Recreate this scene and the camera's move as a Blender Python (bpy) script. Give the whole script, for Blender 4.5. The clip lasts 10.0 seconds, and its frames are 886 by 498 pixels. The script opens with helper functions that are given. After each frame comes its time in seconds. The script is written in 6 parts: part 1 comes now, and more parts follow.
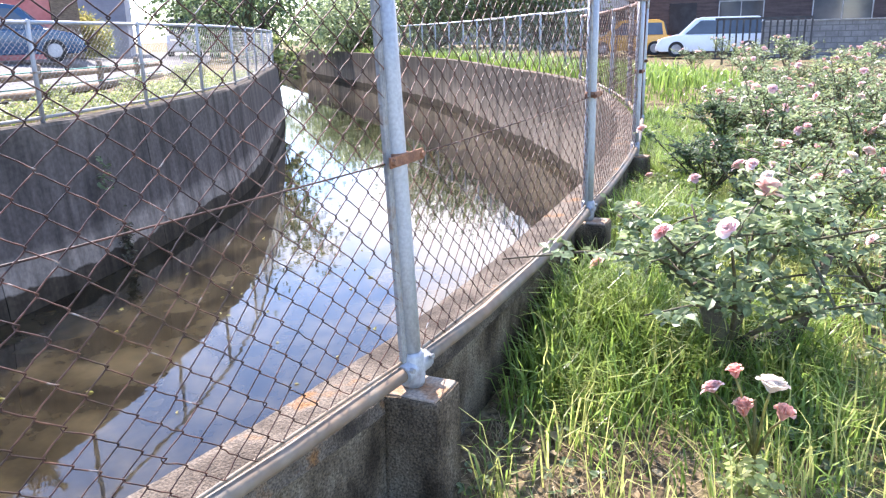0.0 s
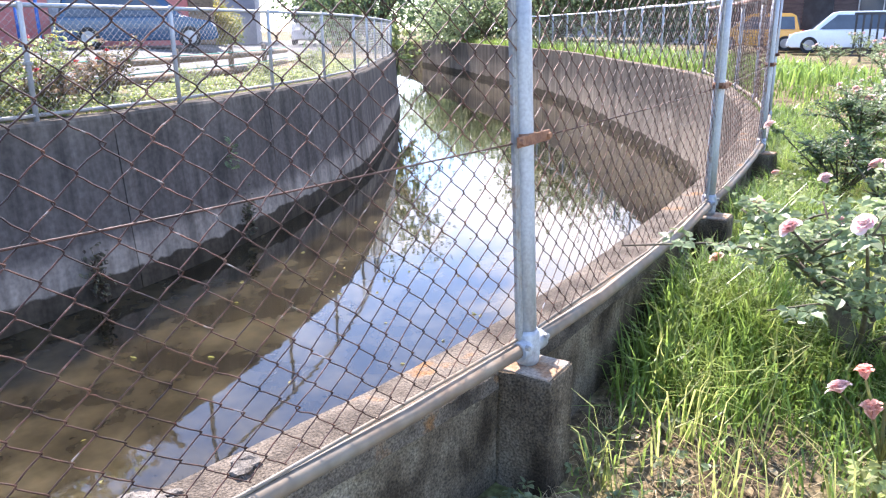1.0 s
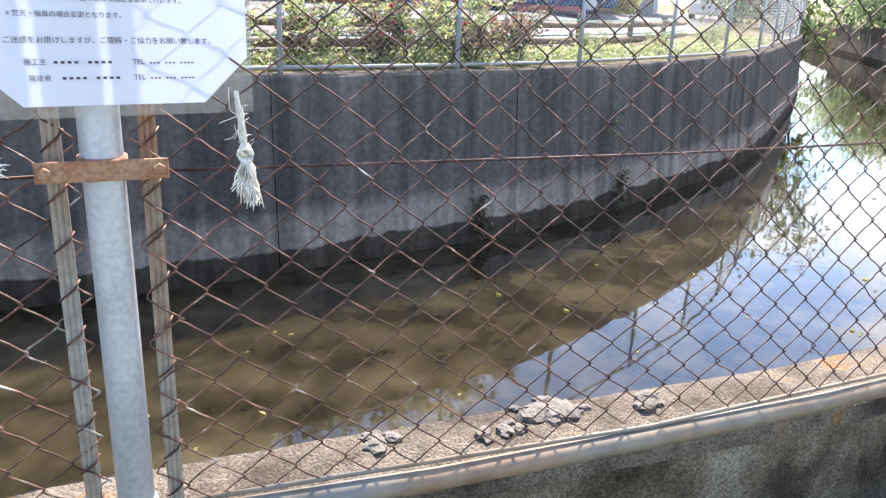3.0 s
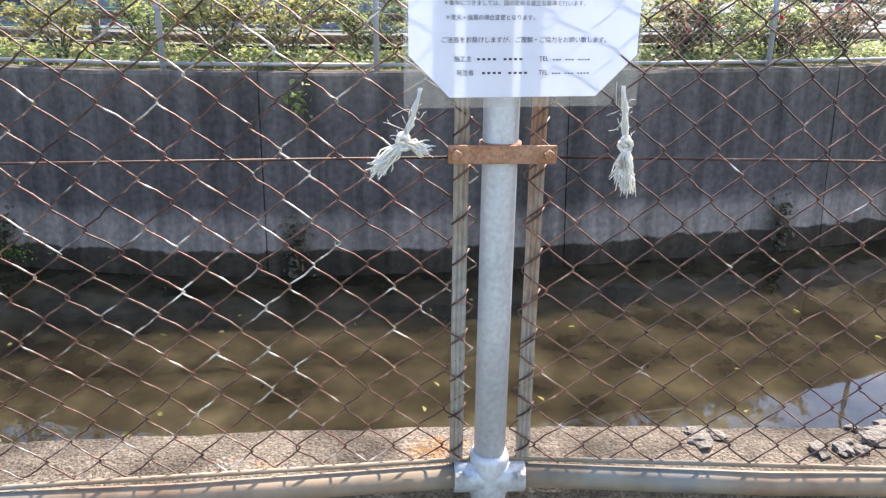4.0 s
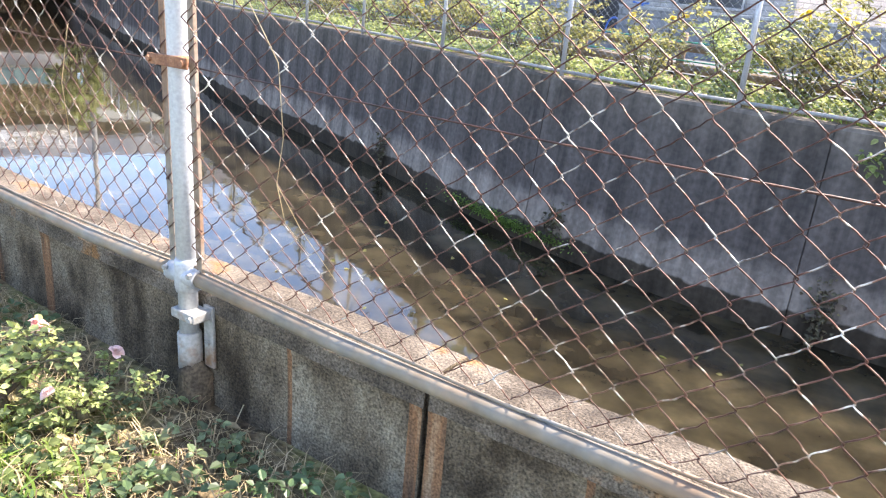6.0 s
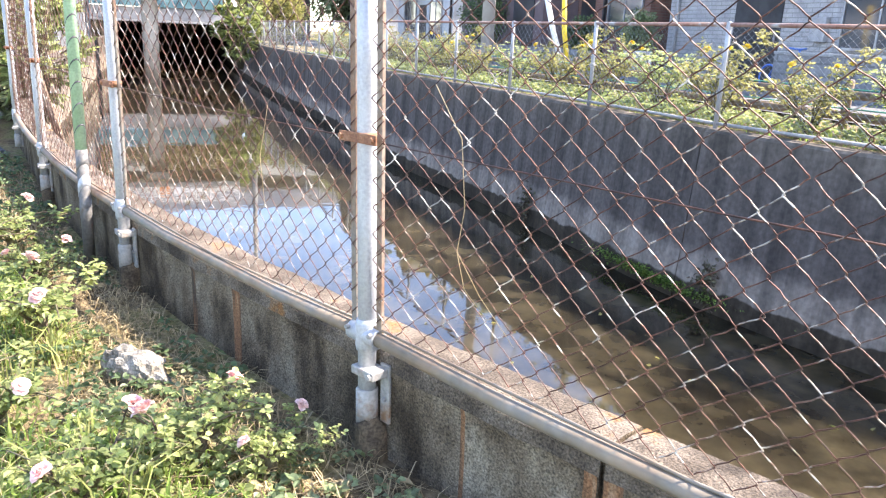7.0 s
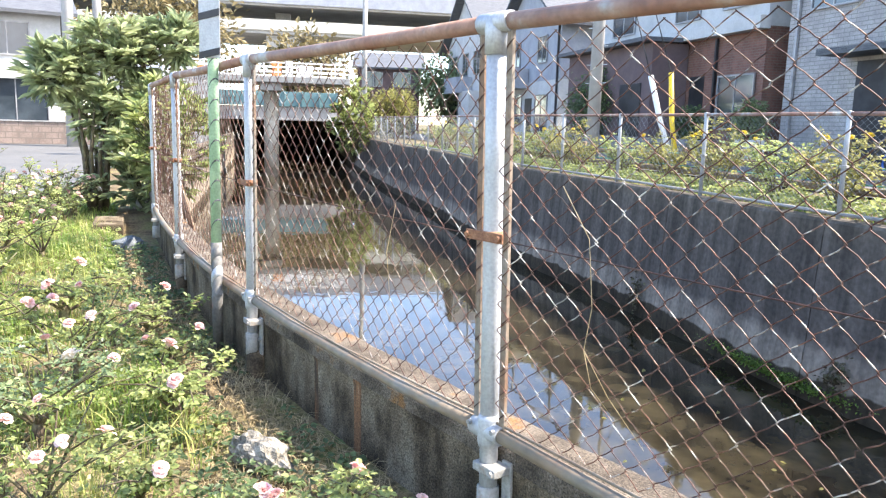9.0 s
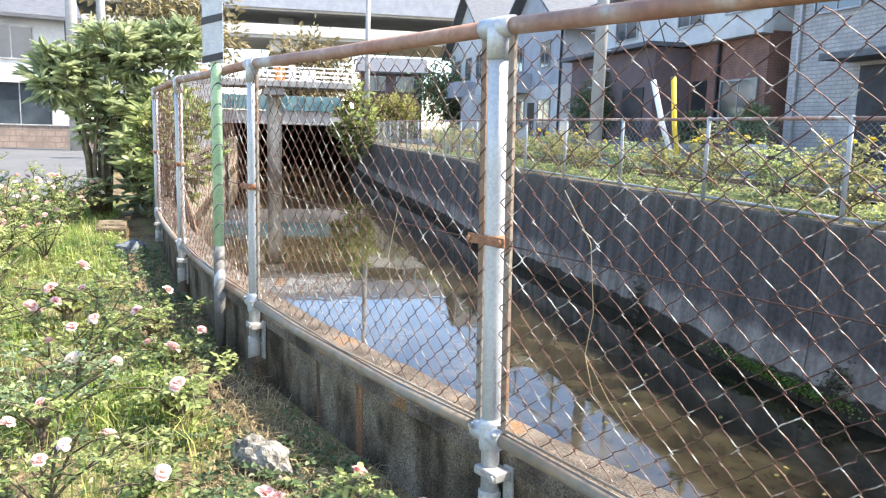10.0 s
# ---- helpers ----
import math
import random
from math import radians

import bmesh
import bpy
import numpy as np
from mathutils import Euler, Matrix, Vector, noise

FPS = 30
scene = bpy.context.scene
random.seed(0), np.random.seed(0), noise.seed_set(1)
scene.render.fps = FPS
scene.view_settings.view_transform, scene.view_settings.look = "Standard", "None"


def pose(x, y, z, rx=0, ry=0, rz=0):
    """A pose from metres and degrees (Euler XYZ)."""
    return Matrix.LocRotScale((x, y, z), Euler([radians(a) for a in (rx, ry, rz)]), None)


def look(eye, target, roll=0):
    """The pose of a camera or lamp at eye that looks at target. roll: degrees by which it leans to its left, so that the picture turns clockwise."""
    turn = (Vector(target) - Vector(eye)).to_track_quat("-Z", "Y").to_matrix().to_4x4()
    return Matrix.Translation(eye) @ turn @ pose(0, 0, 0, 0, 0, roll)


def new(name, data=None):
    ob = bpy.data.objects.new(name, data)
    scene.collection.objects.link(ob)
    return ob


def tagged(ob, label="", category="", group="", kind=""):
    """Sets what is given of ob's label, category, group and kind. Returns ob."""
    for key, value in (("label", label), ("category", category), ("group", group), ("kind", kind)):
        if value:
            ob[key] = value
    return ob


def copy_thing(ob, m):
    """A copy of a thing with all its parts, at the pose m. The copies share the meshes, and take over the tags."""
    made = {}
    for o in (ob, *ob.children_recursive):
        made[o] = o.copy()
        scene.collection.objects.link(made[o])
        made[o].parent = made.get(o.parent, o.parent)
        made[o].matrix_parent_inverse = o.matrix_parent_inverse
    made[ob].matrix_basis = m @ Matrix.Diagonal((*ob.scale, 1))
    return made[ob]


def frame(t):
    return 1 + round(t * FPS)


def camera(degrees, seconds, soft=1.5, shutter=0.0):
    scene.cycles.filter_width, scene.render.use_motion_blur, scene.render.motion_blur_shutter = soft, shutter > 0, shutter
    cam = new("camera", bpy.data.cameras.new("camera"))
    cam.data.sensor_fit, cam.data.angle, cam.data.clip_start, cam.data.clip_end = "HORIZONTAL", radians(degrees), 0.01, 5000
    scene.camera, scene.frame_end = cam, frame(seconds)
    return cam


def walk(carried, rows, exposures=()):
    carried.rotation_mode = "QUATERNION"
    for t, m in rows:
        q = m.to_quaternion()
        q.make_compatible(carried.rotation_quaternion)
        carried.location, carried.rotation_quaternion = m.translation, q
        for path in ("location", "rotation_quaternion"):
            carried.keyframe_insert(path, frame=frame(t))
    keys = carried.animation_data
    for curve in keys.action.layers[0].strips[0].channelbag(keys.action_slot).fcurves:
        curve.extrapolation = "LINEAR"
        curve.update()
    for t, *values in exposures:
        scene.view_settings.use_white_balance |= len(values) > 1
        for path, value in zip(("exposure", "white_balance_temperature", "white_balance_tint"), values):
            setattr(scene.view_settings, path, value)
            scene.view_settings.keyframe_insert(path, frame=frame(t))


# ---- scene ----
cam = camera(60.3, 10.0, soft=1.25)
walk(cam, (
    (0, pose(0.152, -0.041, 0.782, 74.28, 1.27, -65.64)),
    (0.5, pose(0.130, -0.042, 0.773, 74.08, 1.49, -62.70)),
    (1, pose(0.090, -0.029, 0.761, 73.84, 0.59, -57.27)),
    (1.5, pose(0.045, -0.015, 0.753, 73.55, -0.70, -50.51)),
    (2, pose(-0.009, -0.003, 0.743, 72.96, -2.18, -43.53)),
    (2.2, pose(-0.027, 0.000, 0.740, 72.77, -2.11, -41.00)),
    (3.3, pose(-0.134, 0.032, 0.726, 71.08, -2.10, -23.77)),
    (3.5, pose(-0.166, 0.021, 0.726, 71.05, -1.52, -19.42)),
    (4, pose(-0.236, 0.006, 0.731, 70.59, -0.60, -8.89)),
    (4.5, pose(-0.314, -0.021, 0.730, 70.60, -2.61, 1.93)),
    (5, pose(-0.373, -0.039, 0.727, 70.77, -5.15, 12.45)),
    (5.5, pose(-0.427, -0.072, 0.722, 70.42, -5.46, 23.39)),
    (5.7, pose(-0.442, -0.081, 0.710, 70.73, -5.49, 26.55)),
    (6.8, pose(-0.503, -0.161, 0.760, 73.38, -2.94, 38.50)),
    (7, pose(-0.507, -0.179, 0.763, 74.36, -2.67, 40.50)),
    (7.5, pose(-0.517, -0.212, 0.775, 75.86, -1.96, 44.58)),
    (8, pose(-0.525, -0.231, 0.791, 78.83, -1.55, 47.47)),
    (8.5, pose(-0.523, -0.242, 0.794, 80.35, -1.55, 48.02)),
    (9, pose(-0.526, -0.240, 0.790, 80.67, -1.65, 48.14)),
    (9.5, pose(-0.525, -0.238, 0.789, 80.83, -1.73, 48.24)),
    (10, pose(-0.522, -0.241, 0.790, 80.98, -1.69, 48.34)),
), exposures=((0.0, 2.25, 6450, 21), (2.2, 2.29, 6550, 18), (3.5, 2.19, 7000, 14), (4.5, 2.15, 7050, 16), (5.5, 2.47, 7050, 16), (7.0, 2.65, 6950, 18), (7.5, 2.61, 6900, 16), (9.0, 2.40, 6950, 13), (10.0, 2.24, 6950, 11)))

# ---- sky, sun, exposure ----
SUN_YAW, SUN_UP = 38.0, 49.0      # degrees clockwise from +y, degrees above the horizon


def make_world():
    w = bpy.data.worlds.new("sky")
    scene.world = w
    w.use_nodes = True
    nt = w.node_tree
    nt.nodes.clear()
    out = nt.nodes.new("ShaderNodeOutputWorld")
    bg = nt.nodes.new("ShaderNodeBackground")
    sky = nt.nodes.new("ShaderNodeTexSky")
    sky.sky_type = "NISHITA"
    sky.sun_disc = False
    sky.sun_elevation = radians(SUN_UP)
    sky.sun_rotation = radians(SUN_YAW)
    sky.air_density, sky.dust_density, sky.ozone_density = 0.9, 0.1, 3.2
    co = nt.nodes.new("ShaderNodeTexCoord")
    mp = nt.nodes.new("ShaderNodeMapping")
    mp.inputs["Scale"].default_value = (1.6, 1.6, 4.2)
    mp.inputs["Location"].default_value = (0.3, 1.7, 0.2)
    ns = nt.nodes.new("ShaderNodeTexNoise")
    ns.inputs["Scale"].default_value = 1.9
    ns.inputs["Detail"].default_value = 8.0
    ns.inputs["Roughness"].default_value = 0.58
    rp = nt.nodes.new("ShaderNodeValToRGB")
    rp.color_ramp.elements[0].position, rp.color_ramp.elements[1].position = 0.42, 0.57
    mx = nt.nodes.new("ShaderNodeMix")
    mx.data_type = "RGBA"
    mx.inputs["B"].default_value = (6.3, 6.5, 6.9, 1)
    nt.links.new(co.outputs["Generated"], mp.inputs["Vector"])
    nt.links.new(mp.outputs["Vector"], ns.inputs["Vector"])
    lean = nt.nodes.new("ShaderNodeVectorMath")    # clouds gather low and downstream, clear blue upstream and overhead
    lean.operation = "DOT_PRODUCT"
    lean.inputs[1].default_value = (0.2, 0.0, -0.15)
    nt.links.new(co.outputs["Generated"], lean.inputs[0])
    sp = nt.nodes.new("ShaderNodeSeparateXYZ")
    nt.links.new(co.outputs["Generated"], sp.inputs["Vector"])
    across = nt.nodes.new("ShaderNodeMath")
    across.operation = "ABSOLUTE"
    nt.links.new(sp.outputs["Y"], across.inputs[0])
    more_cloud = nt.nodes.new("ShaderNodeMath")
    more_cloud.operation, more_cloud.inputs[1].default_value = "MULTIPLY_ADD", -0.3
    nt.links.new(across.outputs["Value"], more_cloud.inputs[0])
    nt.links.new(lean.outputs["Value"], more_cloud.inputs[2])
    total = nt.nodes.new("ShaderNodeMath")
    total.operation = "ADD"
    nt.links.new(more_cloud.outputs["Value"], total.inputs[0])
    nt.links.new(ns.outputs["Fac"], total.inputs[1])
    nt.links.new(total.outputs["Value"], rp.inputs["Fac"])
    nt.links.new(rp.outputs["Color"], mx.inputs["Factor"])
    nt.links.new(sky.outputs["Color"], mx.inputs["A"])
    nt.links.new(mx.outputs["Result"], bg.inputs["Color"])
    bg.inputs["Strength"].default_value = 0.15
    nt.links.new(bg.outputs["Background"], out.inputs["Surface"])


make_world()
sun = new("sun", bpy.data.lights.new("sun", "SUN"))
sun.data.energy, sun.data.angle, sun.data.color = 3.9, radians(0.8), (1.0, 0.95, 0.87)
su, el = radians(SUN_YAW), radians(SUN_UP)
SUN_DIR = Vector((math.sin(su) * math.cos(el), math.cos(su) * math.cos(el), math.sin(el)))
sun.matrix_world = look(SUN_DIR * 60, (0, 0, 0))


# ---- materials ----
def surf(name, stops, scale=8.0, rough=(0.6, 0.9), metal=0.0, bump=0.3, bump_scale=None, stretch=(1, 1, 1), grain=0.25, grain_scale=None, spec=0.4,
         vary=0.0, island=0.0, through_light=0.0, dist=0.004):
    """A node material: colours along a noise, a second finer grain, bump, and a shade per object or island."""
    m = bpy.data.materials.new(name)
    m.use_nodes = True
    nt = m.node_tree
    b = nt.nodes["Principled BSDF"]
    co = nt.nodes.new("ShaderNodeNewGeometry")
    mp = nt.nodes.new("ShaderNodeMapping")
    mp.inputs["Scale"].default_value = stretch
    nt.links.new(co.outputs["Position"], mp.inputs["Vector"])
    n1 = nt.nodes.new("ShaderNodeTexNoise")
    n1.inputs["Scale"].default_value, n1.inputs["Detail"].default_value, n1.inputs["Roughness"].default_value = scale, 5, 0.6
    nt.links.new(mp.outputs["Vector"], n1.inputs["Vector"])
    rp = nt.nodes.new("ShaderNodeValToRGB")
    els = rp.color_ramp.elements
    while len(els) < len(stops):
        els.new(0.5)
    for e, (p, c) in zip(els, stops):
        e.position, e.color = p, (*c, 1)
    nt.links.new(n1.outputs["Fac"], rp.inputs["Fac"])
    n2 = nt.nodes.new("ShaderNodeTexNoise")
    n2.inputs["Scale"].default_value, n2.inputs["Detail"].default_value = grain_scale or scale * 9, 3
    nt.links.new(co.outputs["Position"], n2.inputs["Vector"])
    g = nt.nodes.new("ShaderNodeMapRange")
    g.inputs["From Min"].default_value, g.inputs["From Max"].default_value = 0.3, 0.7
    g.inputs["To Min"].default_value, g.inputs["To Max"].default_value = 1 - grain, 1 + grain
    nt.links.new(n2.outputs["Fac"], g.inputs["Value"])
    hs = nt.nodes.new("ShaderNodeHueSaturation")
    nt.links.new(rp.outputs["Color"], hs.inputs["Color"])
    last = g.outputs["Result"]
    for amount, node, socket in ((vary, "ShaderNodeObjectInfo", "Random"), (island, "ShaderNodeNewGeometry", "Random Per Island")):
        if amount:
            rnd = nt.nodes.new(node)
            r = nt.nodes.new("ShaderNodeMapRange")
            r.inputs["To Min"].default_value, r.inputs["To Max"].default_value = 1 - amount, 1 + amount
            nt.links.new(rnd.outputs[socket], r.inputs["Value"])
            mu = nt.nodes.new("ShaderNodeMath")
            mu.operation = "MULTIPLY"
            nt.links.new(last, mu.inputs[0])
            nt.links.new(r.outputs["Result"], mu.inputs[1])
            last = mu.outputs["Value"]
    nt.links.new(last, hs.inputs["Value"])
    nt.links.new(hs.outputs["Color"], b.inputs["Base Color"])
    rr = nt.nodes.new("ShaderNodeMapRange")
    rr.inputs["To Min"].default_value, rr.inputs["To Max"].default_value = rough
    nt.links.new(n2.outputs["Fac"], rr.inputs["Value"])
    nt.links.new(rr.outputs["Result"], b.inputs["Roughness"])
    b.inputs["Metallic"].default_value = metal
    b.inputs["Specular IOR Level"].default_value = spec
    if bump:
        n3 = n2
        if bump_scale:
            n3 = nt.nodes.new("ShaderNodeTexNoise")
            n3.inputs["Scale"].default_value, n3.inputs["Detail"].default_value = bump_scale, 4
            nt.links.new(co.outputs["Position"], n3.inputs["Vector"])
        bp = nt.nodes.new("ShaderNodeBump")
        bp.inputs["Strength"].default_value, bp.inputs["Distance"].default_value = bump, dist
        nt.links.new(n3.outputs["Fac"], bp.inputs["Height"])
        nt.links.new(bp.outputs["Normal"], b.inputs["Normal"])
    if through_light:
        tl = nt.nodes.new("ShaderNodeBsdfTranslucent")
        nt.links.new(hs.outputs["Color"], tl.inputs["Color"])
        ms = nt.nodes.new("ShaderNodeMixShader")
        ms.inputs["Fac"].default_value = through_light
        nt.links.new(b.outputs["BSDF"], ms.inputs[1])
        nt.links.new(tl.outputs["BSDF"], ms.inputs[2])
        nt.links.new(ms.outputs["Shader"], nt.nodes["Material Output"].inputs["Surface"])
    return m


def by_height(m, bands, wobble=0.12, scale=2.5):
    """Tints a material in bands of height z (stains of old water levels), with a ragged edge: bands of (z, colour factor)."""
    nt = m.node_tree
    b = nt.nodes["Principled BSDF"]
    src = b.inputs["Base Color"].links[0].from_socket
    geo = nt.nodes.new("ShaderNodeNewGeometry")
    sep = nt.nodes.new("ShaderNodeSeparateXYZ")
    nt.links.new(geo.outputs["Position"], sep.inputs["Vector"])
    ns = nt.nodes.new("ShaderNodeTexNoise")
    ns.inputs["Scale"].default_value, ns.inputs["Detail"].default_value = scale, 6
    nt.links.new(geo.outputs["Position"], ns.inputs["Vector"])
    mu = nt.nodes.new("ShaderNodeMath")
    mu.operation, mu.inputs[1].default_value = "MULTIPLY_ADD", wobble * 2
    nt.links.new(ns.outputs["Fac"], mu.inputs[0])
    nt.links.new(sep.outputs["Z"], mu.inputs[2])
    lo, hi = bands[0][0], bands[-1][0]
    mr = nt.nodes.new("ShaderNodeMapRange")
    mr.inputs["From Min"].default_value, mr.inputs["From Max"].default_value = lo + wobble, hi + wobble
    nt.links.new(mu.outputs["Value"], mr.inputs["Value"])
    rp = nt.nodes.new("ShaderNodeValToRGB")
    els = rp.color_ramp.elements
    while len(els) < len(bands):
        els.new(0.5)
    for e, (z, c) in zip(els, bands):
        e.position, e.color = (z - lo) / (hi - lo), (*c, 1)
    nt.links.new(mr.outputs["Result"], rp.inputs["Fac"])
    mx = nt.nodes.new("ShaderNodeMix")
    mx.data_type, mx.blend_type = "RGBA", "MULTIPLY"
    mx.inputs["Factor"].default_value = 1.0
    nt.links.new(src, mx.inputs["A"])
    nt.links.new(rp.outputs["Color"], mx.inputs["B"])
    nt.links.new(mx.outputs["Result"], b.inputs["Base Color"])
    return m


GALV = surf("galvanised_steel", [(0.3, (0.31, 0.325, 0.34)), (0.6, (0.42, 0.432, 0.445)), (0.75, (0.26, 0.265, 0.27))], 14, (0.4, 0.62), 0.35, 0.15, stretch=(1, 1, 0.35), grain=0.14)
GALV_OLD = surf("weathered_galvanised_steel", [(0.35, (0.225, 0.225, 0.217)), (0.55, (0.315, 0.307, 0.285)), (0.7, (0.225, 0.128, 0.068))], 11, (0.5, 0.8), 0.25, 0.25, grain=0.2)
RUST = surf("rusty_steel", [(0.3, (0.13, 0.055, 0.035)), (0.5, (0.25, 0.115, 0.06)), (0.7, (0.34, 0.2, 0.12))], 24, (0.7, 0.95), 0.1, 0.5, grain=0.3)
RUST_RAIL = surf("rust_stained_rail", [(0.34, (0.40, 0.38, 0.35)), (0.43, (0.30, 0.19, 0.145)), (0.62, (0.235, 0.12, 0.085))], 5, (0.5, 0.85), 0.15, 0.3, grain=0.2)
PIPE = surf("bottom_rail_steel", [(0.36, (0.165, 0.165, 0.155)), (0.46, (0.20, 0.165, 0.122)), (0.57, (0.215, 0.152, 0.10)), (0.7, (0.18, 0.092, 0.05))], 2.6, (0.5, 0.8), 0.15, 0.15, grain=0.2)
BAR = surf("rusty_tension_bar", [(0.36, (0.26, 0.24, 0.21)), (0.5, (0.24, 0.195, 0.15)), (0.64, (0.22, 0.125, 0.075))], 9, (0.5, 0.8), 0.2, 0.2, stretch=(1, 1, 0.3), grain=0.2)
WIRE = surf("chain_link_wire", [(0.38, (0.034, 0.017, 0.013)), (0.5, (0.072, 0.031, 0.022)), (0.62, (0.135, 0.064, 0.042)), (0.71, (0.34, 0.325, 0.31))], 24, (0.4, 0.7), 0.2, 0.0, grain=0.35, grain_scale=60, island=0.4)
WIRE_PALE = surf("half_galvanised_wire", [(0.38, (0.045, 0.02, 0.014)), (0.49, (0.105, 0.04, 0.026)), (0.56, (0.17, 0.10, 0.07)), (0.63, (0.42, 0.40, 0.36))], 22, (0.4, 0.7), 0.2, 0.0, grain=0.35, grain_scale=60, island=0.4)
WIRE_FAR = surf("far_chain_link_wire", [(0.4, (0.24, 0.25, 0.25)), (0.65, (0.36, 0.37, 0.37))], 6, (0.4, 0.6), 0.3, 0.0, grain=0.15)
COPING = surf("exposed_aggregate_concrete", [(0.34, (0.048, 0.038, 0.029)), (0.48, (0.098, 0.079, 0.060)), (0.60, (0.150, 0.124, 0.096)), (0.68, (0.20, 0.105, 0.045))], 6, (0.85, 1.0), 0, 1.0, bump_scale=150, grain=0.6, grain_scale=190, spec=0.2, dist=0.008)
WALL_DARK = surf("stained_concrete", [(0.38, (0.042, 0.031, 0.020)), (0.46, (0.085, 0.065, 0.043)), (0.53, (0.130, 0.102, 0.069)), (0.60, (0.165, 0.135, 0.094)), (0.69, (0.24, 0.205, 0.15))], 5.5, (0.9, 1.0), 0, 1.0, stretch=(1, 1, 0.6), bump_scale=150, grain=0.6, grain_scale=170, spec=0.15, dist=0.008)
WALL_RUST = surf("rust_streaked_concrete", [(0.38, (0.07, 0.053, 0.038)), (0.46, (0.135, 0.077, 0.045)), (0.58, (0.20, 0.103, 0.052)), (0.72, (0.25, 0.165, 0.10))], 16, (0.9, 1.0), 0, 0.7, stretch=(1.6, 1.6, 0.16), grain=0.45, grain_scale=180, spec=0.1)
WALL_FAR = by_height(surf("canal_wall_concrete", [(0.36, (0.20, 0.18, 0.155)), (0.5, (0.32, 0.285, 0.245)), (0.66, (0.46, 0.41, 0.35))], 3.2, (0.9, 1.0), 0, 0.5, stretch=(1.5, 1.5, 0.10), bump_scale=26, grain=0.22, grain_scale=20, spec=0.1),
                     [(-1.9, (0.16, 0.15, 0.12)), (-1.535, (0.20, 0.18, 0.145)), (-1.515, (0.84, 0.80, 0.73)), (-1.27, (0.76, 0.72, 0.67)), (-1.14, (0.35, 0.335, 0.33)), (-0.3, (0.30, 0.287, 0.285)), (0.0, (0.35, 0.335, 0.32))], 0.085, 3.4)
WALL_INNER = by_height(surf("inner_canal_wall_concrete", [(0.36, (0.17, 0.15, 0.13)), (0.5, (0.29, 0.25, 0.205)), (0.64, (0.40, 0.35, 0.29))], 2.0, (0.9, 1.0), 0, 0.5, stretch=(1.5, 1.5, 0.2), bump_scale=26, grain=0.22, grain_scale=20, spec=0.1),
                       [(-1.9, (0.16, 0.15, 0.12)), (-1.535, (0.21, 0.195, 0.155)), (-1.515, (0.70, 0.67, 0.62)), (-1.0, (0.60, 0.58, 0.54)), (-0.72, (0.36, 0.35, 0.34)), (-0.3, (0.31, 0.305, 0.30)), (0.0, (0.34, 0.33, 0.31))], 0.12, 1.4)
SOIL = surf("garden_soil", [(0.35, (0.082, 0.059, 0.037)), (0.5, (0.164, 0.127, 0.074)), (0.62, (0.172, 0.164, 0.070)), (0.75, (0.139, 0.172, 0.057))], 2.2, (0.9, 1.0), 0, 1.0, bump_scale=30, grain=0.5, grain_scale=45, spec=0.1, dist=0.03)
ASPHALT = surf("asphalt", [(0.3, (0.078, 0.078, 0.076)), (0.7, (0.110, 0.108, 0.104))], 0.8, (0.8, 0.95), 0, 0.5, bump_scale=80, grain=0.2, grain_scale=60)
LEAF = surf("rose_leaf", [(0.35, (0.15, 0.205, 0.10)), (0.55, (0.25, 0.31, 0.155)), (0.72, (0.37, 0.41, 0.22))], 7, (0.28, 0.45), 0, 0.0, grain=0.25, island=0.4, vary=0.18, through_light=0.5)
# Dark leaf of trees and dense bush; on the wall-side weeds, shade painted in.
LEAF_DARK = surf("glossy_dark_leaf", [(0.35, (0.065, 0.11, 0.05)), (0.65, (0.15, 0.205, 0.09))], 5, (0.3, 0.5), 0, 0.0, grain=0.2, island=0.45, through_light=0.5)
# Lighter leaf; on low, SUNNY and the sunny weeds, sunlight put into the colour.
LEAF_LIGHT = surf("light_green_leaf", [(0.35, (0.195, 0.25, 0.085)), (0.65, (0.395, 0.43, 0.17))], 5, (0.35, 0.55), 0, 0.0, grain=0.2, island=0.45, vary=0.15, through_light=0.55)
LEAF_YELLOW = surf("yellowing_leaf", [(0.35, (0.16, 0.18, 0.05)), (0.65, (0.36, 0.32, 0.12))], 5, (0.4, 0.6), 0, 0.0, grain=0.2, island=0.4, through_light=0.58)
GRASS = surf("grass_blade", [(0.35, (0.125, 0.215, 0.044)), (0.55, (0.22, 0.315, 0.068)), (0.7, (0.35, 0.385, 0.128))], 1.5, (0.27, 0.45), 0, 0.0, grain=0.2, island=0.45, through_light=0.52)
STEM = surf("woody_stem", [(0.4, (0.07, 0.05, 0.035)), (0.6, (0.13, 0.12, 0.06))], 16, (0.7, 0.9), 0, 0.4, grain=0.3)
PINK = surf("pink_petal", [(0.35, (0.88, 0.52, 0.50)), (0.65, (0.91, 0.74, 0.68))], 22, (0.5, 0.7), 0, 0.0, grain=0.06, island=0.1, vary=0.12, through_light=0.35)
BUD_PINK = surf("deep_pink_petal", [(0.35, (0.86, 0.42, 0.36)), (0.65, (0.90, 0.58, 0.46))], 22, (0.5, 0.7), 0, 0.0, grain=0.08, island=0.12, vary=0.12, through_light=0.4)
WHITE_PETAL = surf("cream_petal", [(0.35, (0.86, 0.76, 0.68)), (0.65, (0.88, 0.84, 0.78))], 22, (0.5, 0.7), 0, 0.0, grain=0.05, island=0.08, through_light=0.35)
